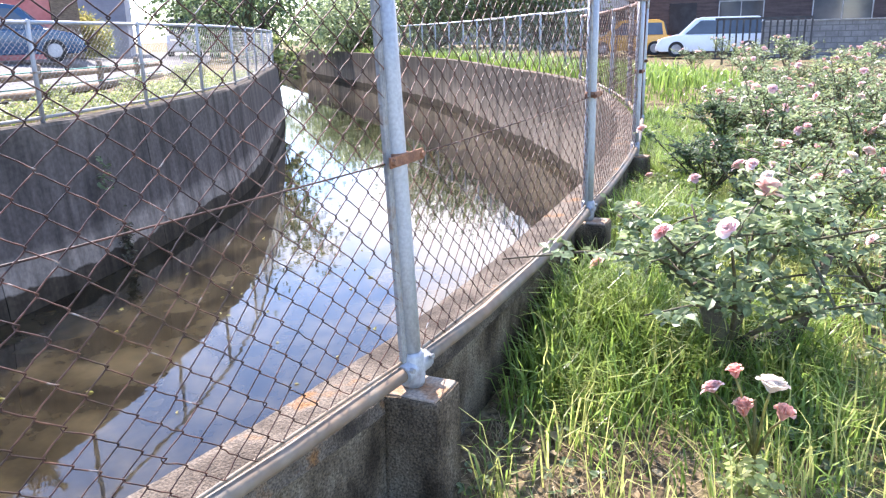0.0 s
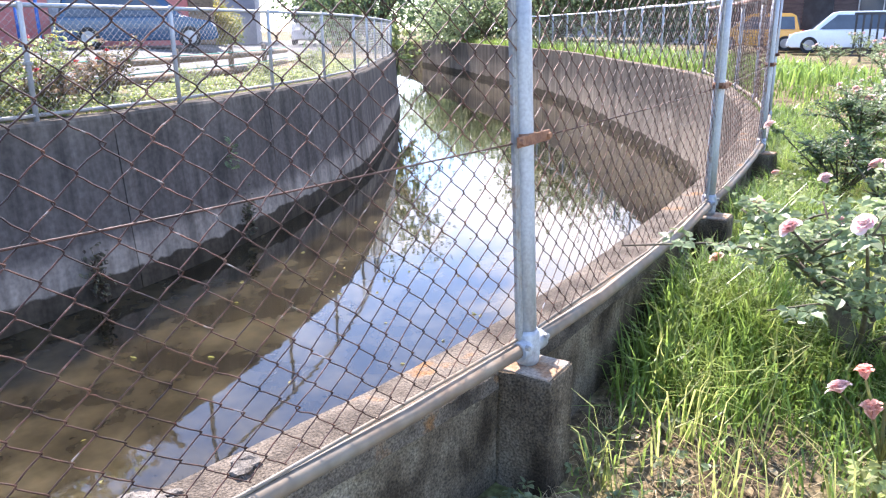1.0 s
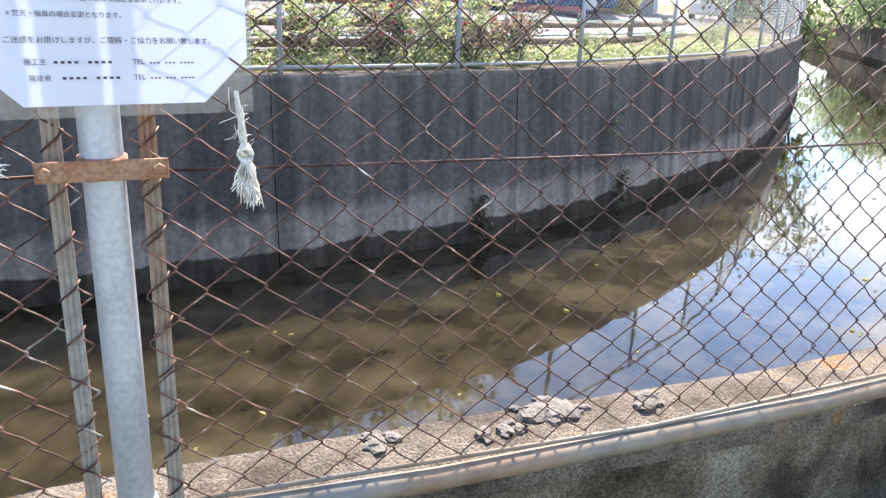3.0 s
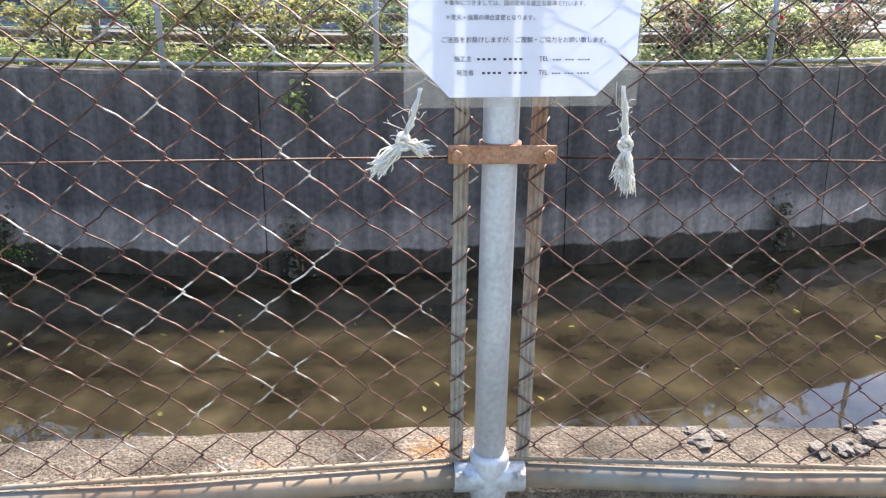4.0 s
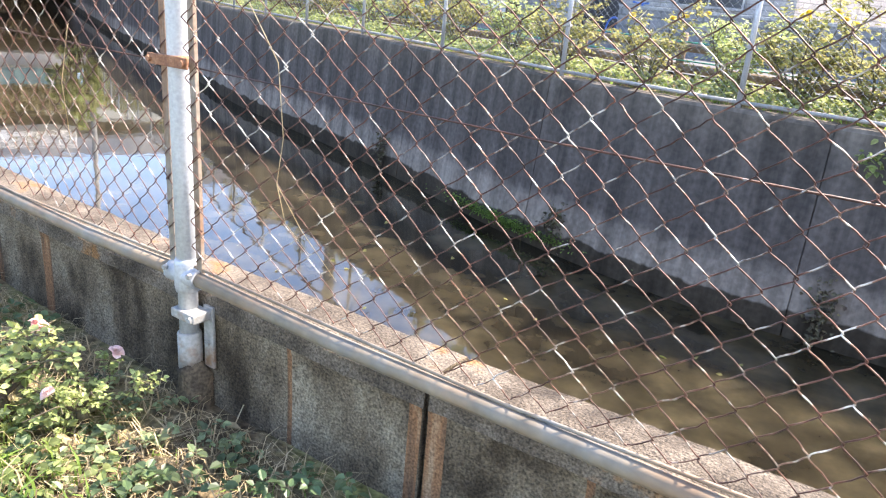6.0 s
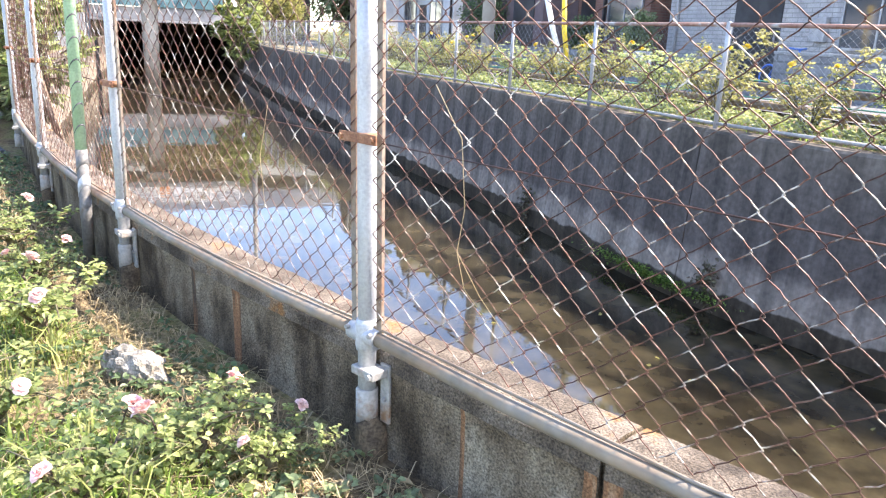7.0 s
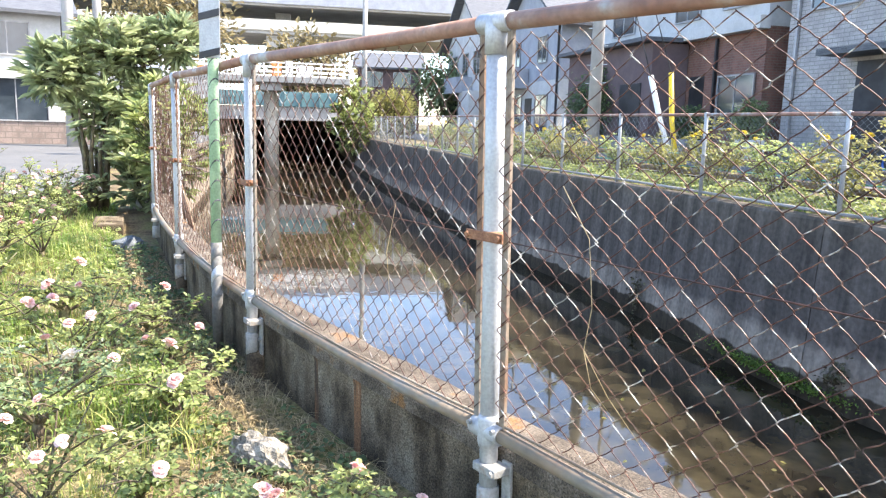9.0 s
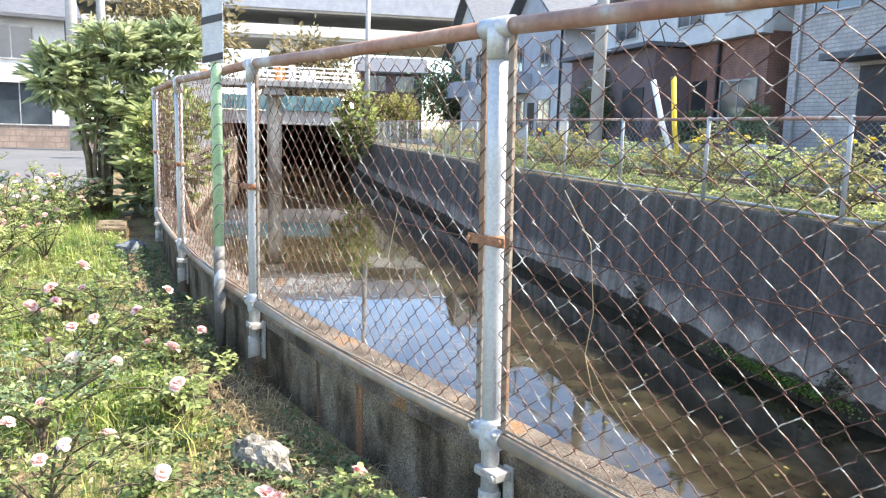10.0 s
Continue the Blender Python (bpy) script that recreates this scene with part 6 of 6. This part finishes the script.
# blue bollard poles by the workshop
BLUE = surf("blue_paint", [(0.4, (0.03, 0.11, 0.4)), (0.6, (0.05, 0.16, 0.5))], 4, (0.35, 0.5), 0, 0.1, grain=0.08)
for k in range(4):
    ob = part("blue_pole", tubed([(0, 0, 0), (0, 0, 1.35), (0, 0, 1.38)], [0.05, 0.05, 0.03], 10), BLUE)
    ob.location = (10.9 + 0.62 * k, 21.5 + 0.05 * k, 0.28)
    tagged(ob, "blue painted steel pole beside the lane", "bollard", "blue poles")
bike = thing("childs_bicycle", "small blue bicycle parked by the tile house", "bicycle", (-5.4, 16.0, 0.0), -28)
for sx in (-0.42, 0.42):
    bm = tubed([(sx + 0.24 * math.cos(a), 0, 0.26 + 0.24 * math.sin(a)) for a in np.linspace(0, 2 * math.pi, 25)], 0.022, 6)
    part("wheel", bm, BLUE, bike)
for nm, pts in (("frame", ((-0.42, 0, 0.26), (-0.1, 0, 0.28), (0.3, 0, 0.62))), ("frame", ((-0.42, 0, 0.26), (-0.2, 0, 0.6), (0.28, 0, 0.56))), ("seat_tube", ((-0.1, 0, 0.28), (-0.22, 0, 0.72))), ("fork", ((0.42, 0, 0.26), (0.28, 0, 0.82))), ("handlebar", ((0.24, -0.22, 0.84), (0.28, 0, 0.82), (0.24, 0.22, 0.84)))):
    part(nm, tubed(pts, 0.02, 6), BLUE, bike)
part("saddle", boxed((-0.36, -0.07, 0.71), (-0.12, 0.07, 0.77), 0.02), BLACK, bike)
ac = thing("air_conditioner", "white outdoor air-conditioner unit by the brick house", "air conditioner", (-9.4, 17.6, 0.0), -28.4)
part("case", boxed((-0.4, -0.15, 0.05), (0.4, 0.15, 0.62), 0.02), STUCCO, ac)
part("grille", tubed([(-0.1, -0.152, 0.33), (-0.1, -0.168, 0.33)], 0.22, 18), FRAME, ac)
for sx in (-0.3, 0.3):
    part("foot", boxed((sx - 0.04, -0.16, 0), (sx + 0.04, 0.16, 0.048)), FRAME, ac)
bw3 = thing("block_wall", "low grey-brown wall before the brick house", "wall")
c0 = front(13.5)
part("blocks", boxed((-5.6, -0.07, 0), (5.6, 0.07, 0.55), 0.01), BLOCK, bw3)
bw3.matrix_basis = pose(c0[0] - 0.9, c0[1] - 1.7, 0, 0, 0, -28.4)


# ---- utility poles, bridge, viaduct ----
def utility_pole(label, x, y, z, h, r, arm=True):
    th = thing("utility_pole", label, "utility pole", (x, y, z))
    part("shaft", tubed([(0, 0, 0), (0, 0, h * 0.5), (0, 0, h)], [r, r * 0.85, r * 0.7], 14), CONCRETE, th)
    if arm:
        part("crossarm", boxed((-0.9, -0.05, h - 0.7), (0.9, 0.05, h - 0.6), 0.01), GALV, th)
        for sx in (-0.8, -0.3, 0.3, 0.8):
            part("insulator", tubed([(sx, 0, h - 0.6), (sx, 0, h - 0.5), (sx, 0, h - 0.42)], [0.05, 0.06, 0.03], 8), WHITE, th)
    for k in range(5):
        part("step_bolt", boxed((-r - 0.14, -0.01, 1.9 + k * 0.45), (r + 0.14, 0.01, 1.92 + k * 0.45)), GALV, th)
    return th


utility_pole("tall concrete utility pole beside the lane", -12.6, 15.7, 0, 9.5, 0.17)
utility_pole("distant concrete utility pole near the bridge", -36.9, 26.2, 0, 10, 0.17)
utility_pole("concrete pole at the street corner", -27.4, 7.6, -0.3, 10, 0.2)
utility_pole("slim grey pole at the street corner", -27.2, 8.45, -0.3, 9, 0.16)
guard_y = part("guy_wire_guard", tubed([(-9.82, 15.15, 0.0), (-9.98, 15.08, 1.0), (-10.06, 15.04, 2.05)], 0.055, 10), surf("yellow_guard", [(0.4, (0.6, 0.42, 0.02)), (0.6, (0.7, 0.5, 0.04))], 4, (0.4, 0.6), 0, 0.1, grain=0.1))
tagged(guard_y, "yellow plastic guard over a guy wire", "guy guard")
guard_w = part("guy_wire_guard", tubed([(-9.9, 15.15, 0.0), (-10.2, 14.95, 1.0), (-10.42, 14.8, 1.98)], 0.06, 10), WHITE)
tagged(guard_w, "leaning white plastic guard over a guy wire", "guy guard")
for a, b in (((-10.06, 15.04, 2.05), (-12.5, 15.75, 7.5)), ((-10.42, 14.8, 1.98), (-12.55, 15.68, 6.5)), ((-12.6, 15.7, 9.0), (-36.9, 26.2, 9.4)), ((-12.6, 15.7, 8.3), (-36.9, 26.2, 8.7)), ((-27.4, 7.6, 9.3), (-36.9, 26.2, 9.4)), ((-12.6, 15.7, 9.0), (24, 26, 9))):
    m = (Vector(a) + Vector(b)) / 2 - Vector((0, 0, (Vector(a) - Vector(b)).length * 0.015))
    ob = part("cable", tubed([a, m, b], 0.014, 5), BLACK)
    tagged(ob, "thin black overhead cable or guy wire", "cable", "cables")

TEAL = surf("teal_paint", [(0.4, (0.09, 0.19, 0.20)), (0.6, (0.14, 0.25, 0.26))], 1.5, (0.4, 0.6), 0, 0.1, grain=0.1)
TAN_CONCRETE = surf("tan_concrete", [(0.35, (0.30, 0.27, 0.22)), (0.65, (0.42, 0.39, 0.33))], 2, (0.8, 0.95), 0, 0.3, grain=0.15)
ORANGE = surf("orange_plastic", [(0.4, (0.62, 0.20, 0.06)), (0.6, (0.72, 0.28, 0.10))], 3, (0.4, 0.6), 0, 0.0, grain=0.08)
bridge = thing("foot_bridge", "narrow concrete foot bridge with white railing on round piers", "bridge", (-32.0, 19.2, 0), 60)
part("deck", boxed((-8, -2.6, 2.34), (1.9, 0.2, 2.6), 0.03), KERB, bridge)
for y in (-2.5, 0.1):
    for z in (2.78, 2.98, 3.18):
        part("rail", tubed([(-8, y, z), (1.9, y, z)], 0.03, 8), WHITE, bridge)
    for k in range(17):
        part("baluster", tubed([(-7.9 + k * 0.61, y, 2.6), (-7.9 + k * 0.61, y, 3.18)], 0.025, 6), WHITE, bridge)
part("crosshead", boxed((-1.95, -2.4, 2.0), (-1.05, 0.1, 2.335), 0.04), KERB, bridge)
part("pier", tubed([(-1.5, -1.2, -2.2), (-1.5, -1.2, 2.0)], 0.33, 16), TAN_CONCRETE, bridge, "round concrete pier in the water")
part("abutment", boxed((-8, -2.6, -2.3), (-3.9, 0.2, 2.335), 0.03), CONCRETE, bridge)
road_bridge = thing("road_bridge", "road bridge with a teal side panel over the canal", "bridge", (-32.0, 19.2, 0), 60)
# Deck and abutments run long to an added end wall that darkens the opening.
part("deck", boxed((-8, 9.0, 0.85), (3.7, 40.3, 1.5), 0.03), CONCRETE, road_bridge)
part("unseen_end_wall", boxed((-8, 40, -2.3), (6.5, 40.3, 0.84)), WALL_DARK, road_bridge)
part("abutment", boxed((-8, 9.0, -2.3), (-3.9, 40, 0.84)), WALL_DARK, road_bridge)
part("abutment", boxed((3.6, 9.0, -2.3), (6.5, 40, 0.84)), WALL_DARK, road_bridge)
part("panel", boxed((-8, 8.85, 1.52), (2.1, 8.98, 2.35), 0.02), TEAL, road_bridge, "teal painted side panel")
part("edge_beam", boxed((-8, 8.8, 0.72), (3.7, 8.995, 0.84), 0.02), CONCRETE, road_bridge)
for k in range(11):
    part("post", boxed((-7.9 + k, 8.78, 1.5), (-7.82 + k, 8.848, 2.4), 0.01), TEAL, road_bridge)
for lab, px, col, w, h in (("orange and white striped barrier board on the bridge", -1.25, "orange", 0.45, 0.75), ("white barrier board standing on the bridge", -0.7, "white", 0.3, 0.8), ("white barrier board leaning at the railing", 0.0, "white", 0.75, 0.62), ("low orange barrier board on the bridge", -4.3, "orange", 0.8, 0.5)):
    bd = thing("barrier_board", lab, "barrier", (-32.0 + px * 0.5 + 0.5, 19.2 + px * 0.866 - 0.3, 2.6), 60, "barrier boards")
    part("board", boxed((-w / 2, -0.03, 0.12), (w / 2, 0.03, h), 0.01), ORANGE if col == "orange" else WHITE, bd)
    for sx in (-w * 0.35, w * 0.35):
        part("leg", boxed((sx - 0.03, -0.12, 0), (sx + 0.03, 0.12, 0.119), 0.01), FRAME, bd)

via = thing("elevated_road", "long white elevated road on concrete columns", "viaduct", (-68.0, 39.0, 0), 59.5)
part("deck", boxed((-90, 0, 11.5), (90, 13, 12.6), 0.05), CONCRETE, via)
part("parapet", boxed((-90, -0.25, 11.7), (90, -0.01, 13.6), 0.03), GREY_WALL, via)
part("lower_deck", boxed((-90, 0, 8.9), (90, 13, 9.6), 0.05), CONCRETE, via)
part("lower_parapet", boxed((-90, -0.25, 9.2), (90, -0.01, 10.2), 0.03), CREAM, via)
for k in range(60):
    part("barrier_panel", boxed((-90 + k * 3, 12.6, 12.0), (-87.08 + k * 3, 12.75, 15.8), 0.02), CREAM, via)
for k in range(7):
    cx = -78 + k * 26
    part("column", boxed((cx - 1.2, 4, -0.3), (cx + 1.2, 9, 7.6), 0.25), CONCRETE, via)
    part("upper_column", boxed((cx - 0.8, 4.5, 9.605), (cx + 0.8, 8.5, 11.495), 0.1), CONCRETE, via)
    part("crosshead", boxed((cx - 1.6, 0.8, 7.6), (cx + 1.6, 12.2, 8.895), 0.2), CONCRETE, via)

mirror = thing("traffic_mirror", "grey-backed traffic mirror on a pole", "traffic mirror", (-20.9, 8.0, -0.3), -60)
part("pole", tubed([(0, 0, 0), (0, 0, 3.6)], 0.045, 10), GALV, mirror)
bm = bmesh.new()
bmesh.ops.create_cone(bm, cap_ends=True, segments=28, radius1=0.38, radius2=0.32, depth=0.1, matrix=pose(0, -0.1, 3.0, 90, 0, 0))
part("housing", bm, GALV_OLD, mirror)


# ---- trees and large bushes ----
def lancet_bush(label, at, height, radius, tips, leaf_len, material, per_tip=15, seed=1, width=0.2, stems=9, lobes=()):
    """A bush of branches that end in rosettes of long narrow leaves."""
    r = np.random.default_rng(seed)
    th = thing("oleander_bush", label, "bush", at)
    wood, spots = bmesh.new(), []
    for k in range(stems):
        a = 6.283 * k / stems
        tube(wood, [(0.08 * math.cos(a), 0.08 * math.sin(a), -0.1), (radius * 0.3 * math.cos(a), radius * 0.3 * math.sin(a), height * 0.45), (radius * 0.55 * math.cos(a + 0.4), radius * 0.55 * math.sin(a + 0.4), height * 0.8)], [0.035, 0.025, 0.01], 6)
    for _ in range(tips):
        u = Vector(r.normal(0, 1, 3)).normalized()
        k = r.random() ** 0.35
        c = Vector((u.x * radius * k, u.y * radius * k, height * 0.56 + u.z * height * 0.46 * k)) * (0.88 + 0.24 * r.random())
        c.z = max(c.z, 0.15)
        if lobes:
            lx, ly, lz, lr = lobes[int(r.integers(len(lobes)))]
            c = Vector((lx, ly, lz)) + u * lr * k
        d = (u + Vector((0, 0, 0.6))).normalized()
        tube(wood, [c - d * 0.3, c], [0.008, 0.004], 4)
        for j in range(per_tip):
            a = 6.283 * j * 0.382
            s = Vector((math.cos(a), math.sin(a), 0))
            spots.append((c - d * 0.12 * r.random(), s + d * (0.55 + 0.9 * j / per_tip)))
    part("branch", wood, STEM, th)
    v, f = leaf_cloud(spots, leaf_len, width, r, 0.1, True, 0.15)
    raw("foliage", v, f, material, th)["kind"] = "stuff"
    return th


LEAF_OL = surf("oleander_leaf", [(0.35, (0.24, 0.30, 0.16)), (0.65, (0.44, 0.48, 0.27))], 3, (0.25, 0.4), 0, 0.0, grain=0.2, island=0.35, through_light=0.45)
lancet_bush("tall oleander bush with long narrow leaves by the street", (-9.95, 2.75, GARDEN_Z), 1.5, 0.45, 330, 0.2, LEAF_OL, 16, 4, 0.17, 9,
            [(0.31 * h, 0.95 * h, z, q) for h, z, q in ((-0.42, 1.62, 0.34), (-0.15, 1.72, 0.3), (0.2, 1.95, 0.36), (0.55, 1.9, 0.36), (0.95, 2.05, 0.3), (0.3, 1.4, 0.4), (0.42, 0.95, 0.4), (0.4, 0.5, 0.42), (0.65, 1.3, 0.34), (0.55, 0.35, 0.42), (0.1, 1.2, 0.36))])
lancet_bush("leafy bush hanging over the canal wall", (-8.8, 3.15, -0.3), 1.5, 0.55, 110, 0.13, LEAF_LIGHT, 12, 6, 0.3)
lancet_bush("overgrown bush on the far wall by the bridge", (-29.9, 20.5, -1.0), 3.3, 1.25, 190, 0.26, LEAF_LIGHT, 12, 7, 0.4)
lancet_bush("yellow-green bush drooping over the bend's water", (21.6, 15.9, -0.9), 1.7, 1.0, 70, 0.2, LEAF_LIGHT, 10, 12, 0.45)
for k in range(9):
    x = -7.6 - 0.16 * k
    p = side(near_y, x, 0.23)
    ob = part("dry_vine", tubed([(p[0], p[1], 0.3 - 0.05 * (k % 3)), (p[0] + 0.1, p[1] + 0.12, -0.3), (p[0] + 0.3, p[1] + 0.1, -0.9), (p[0] + 0.45, p[1] + 0.06, -1.5)], [0.014, 0.012, 0.01, 0.004], 5), TIMBER)
    tagged(ob, "dry brown vine hanging down the canal wall", "vine", "dry vines")


def tree(label, at, height, crown_r, trunk_h, seed, material, leaf=0.22, clumps=90, per=44):
    r = np.random.default_rng(seed)
    th = thing("tree", label, "tree", at)
    wood, spots = bmesh.new(), []
    tube(wood, [(0, 0, -0.2), (0.1, 0.05, trunk_h * 0.6), (0.0, 0.15, trunk_h), (0.2, 0.1, height * 0.75)], [0.24, 0.19, 0.16, 0.05], 9)
    for _ in range(clumps):
        u = Vector(r.normal(0, 1, 3)).normalized()
        k = r.random() ** 0.4
        c = Vector((u.x * crown_r * k, u.y * crown_r * k, trunk_h + (height - trunk_h) * (0.5 + 0.5 * u.z * k)))
        c *= 0.92 + 0.18 * r.random()
        if r.random() < 0.3:
            tube(wood, [(0.05, 0.1, trunk_h * 0.9), Vector((c.x * 0.5, c.y * 0.5, (c.z + trunk_h) / 2)), c], [0.06, 0.04, 0.012], 5)
        for _ in range(per):
            w = Vector(r.normal(0, 0.17 * crown_r, 3))
            spots.append((c + w, w + u * 0.3))
    part("trunk", wood, STEM, th)
    v, f = leaf_cloud(spots, leaf, 0.6, r, 0.3, False)
    raw("crown", v, f, material, th)["kind"] = "stuff"
    return th


LEAF_TAN = surf("autumn_leaf", [(0.35, (0.12, 0.11, 0.05)), (0.65, (0.26, 0.2, 0.1))], 2, (0.5, 0.7), 0, 0.0, grain=0.2, island=0.4, through_light=0.3)
for lab, at, h, cr, tr_h, sd, mt, lf in (("low yellow-green bush beside the lane", (20.6, 23.6, 0.2), 1.5, 0.9, 0.2, 41, LEAF_YELLOW, 0.12), ("low green bush by the lane's edge", (23.4, 26.2, 0.0), 1.4, 0.9, 0.2, 42, LEAF_LIGHT, 0.12), ("straggling bush before the grey house", (27.0, 31.5, 0.0), 1.9, 1.2, 0.2, 43, LEAF_LIGHT, 0.14), ("broad dark green tree leaning over the canal's bend", (24.5, 18.9, 0), 5.2, 2.9, 0.3, 1, LEAF_DARK, 0.2), ("low green tree closing the canal's end", (41.0, 24.4, -0.3), 3.4, 3.0, 0.3, 31, LEAF, 0.24), ("broad green tree past the bend", (47.0, 38.9, 0), 3.6, 3.4, 0.4, 32, LEAF_DARK, 0.26), ("green tree over the water's far end", (54.0, 35.5, 0), 3.6, 4.2, 0.3, 33, LEAF, 0.3), ("dark green tree beside the bend", (30.0, 25.5, 0), 6.5, 3.4, 0.8, 2, LEAF_DARK, 0.26), ("green tree behind the far houses", (44, 37, 0), 4.4, 3.2, 0.6, 3, LEAF, 0.3),
                                          ("leafy tree on the bank beyond the garden", (34, 15.5, -0.3), 5.0, 2.8, 0.5, 4, LEAF, 0.24), ("tree standing behind the inner bank", (42, 20, -0.3), 4.2, 2.8, 0.6, 5, LEAF_DARK, 0.3), ("bare-looking autumn tree before the elevated road", (-53, 21.5, -0.3), 10.5, 4.6, 2, 6, LEAF_TAN, 0.5),
                                          ("low autumn tree near the elevated road", (-47, 28.6, 0), 6.2, 3.2, 1.2, 7, LEAF_TAN, 0.42), ("reddish autumn tree by the white house", (-44, 10.5, -0.3), 7, 2.4, 1.8, 8, LEAF_TAN, 0.42), ("green tree beyond the bridge", (-41.5, 37, 0), 5, 2.2, 1.2, 9, LEAF, 0.3),
                                          ("dark spreading tree behind the inner bank", (36.0, 13.4, -0.3), 5.4, 2.6, 0.5, 21, LEAF_DARK, 0.22), ("dark bushy tree at the garden's far end", (34.6, 10.4, -0.3), 4.6, 2.3, 0.4, 22, LEAF_DARK, 0.22), ("dark tree in front of the far houses", (46.0, 27.0, 0), 3.8, 2.6, 0.4, 23, LEAF_DARK, 0.28),
                                          ("yellow-green garden bush near the bridge", (-31.0, 23.6, 0), 2.3, 1.2, 0.3, 51, LEAF_YELLOW, 0.16), ("round garden tree beside the brick house", (-17.9, 23.0, 0), 2.6, 1.0, 0.6, 10, LEAF_DARK, 0.12), ("small clipped garden tree by a porch", (-9.9, 18.6, 0), 1.5, 0.38, 0.35, 11, LEAF, 0.09), ("clipped shrub tree by the tile house", (-12.2, 19.6, 0), 1.5, 0.36, 0.35, 12, LEAF_DARK, 0.09)):
    tree(lab, at, h, cr, tr_h, sd, mt, lf)
# wire fence on the inner bank, past the garden's end
bank_fence = thing("bank_fence", "pale chain-link fence along the grassy inner bank", "fence")
bank_posts = []
bx = 14.6
while bx < 33:
    bank_posts.append(side(near_y, bx, -0.45))
    bx += 1.8 / math.hypot(1, near_y(bx + 1) - near_y(bx))
for k, (x, y) in enumerate(bank_posts):
    ob = part("post", tubed([(0, 0, -0.35), (0, 0, 1.2), (0, 0, 1.22)], [0.026, 0.026, 0.012], 10), GALV, bank_fence)
    ob.location = (x, y, 0)
    if k + 1 < len(bank_posts):
        q = bank_posts[k + 1]
        dip = 0.03 * noise.noise((k * 1.7, 0, 0))
        part("top_rail", tubed([(x, y, 1.19), ((x + q[0]) / 2, (y + q[1]) / 2, 1.18 + dip), (*q, 1.19)], 0.022, 8), WHITE, bank_fence)
        v, f = chain_link((x, y), q, 0.0, 1.18, 0.074, 0.064, 0.0026, 3, False, k + 80, 0.006)
        raw("wire_mesh", v, f, GALV_OLD, bank_fence)
# hedge of growth on the inner bank beyond the fence
blades("grass", "green grass strip on the inner bank", [(*side(near_y, 12 + 28 * rng.random(), -0.2 - 2.2 * rng.random()), -0.1, 0.6 + 0.6 * rng.random()) for _ in range(6000)], rng, 0.35, 0.03, GRASS)
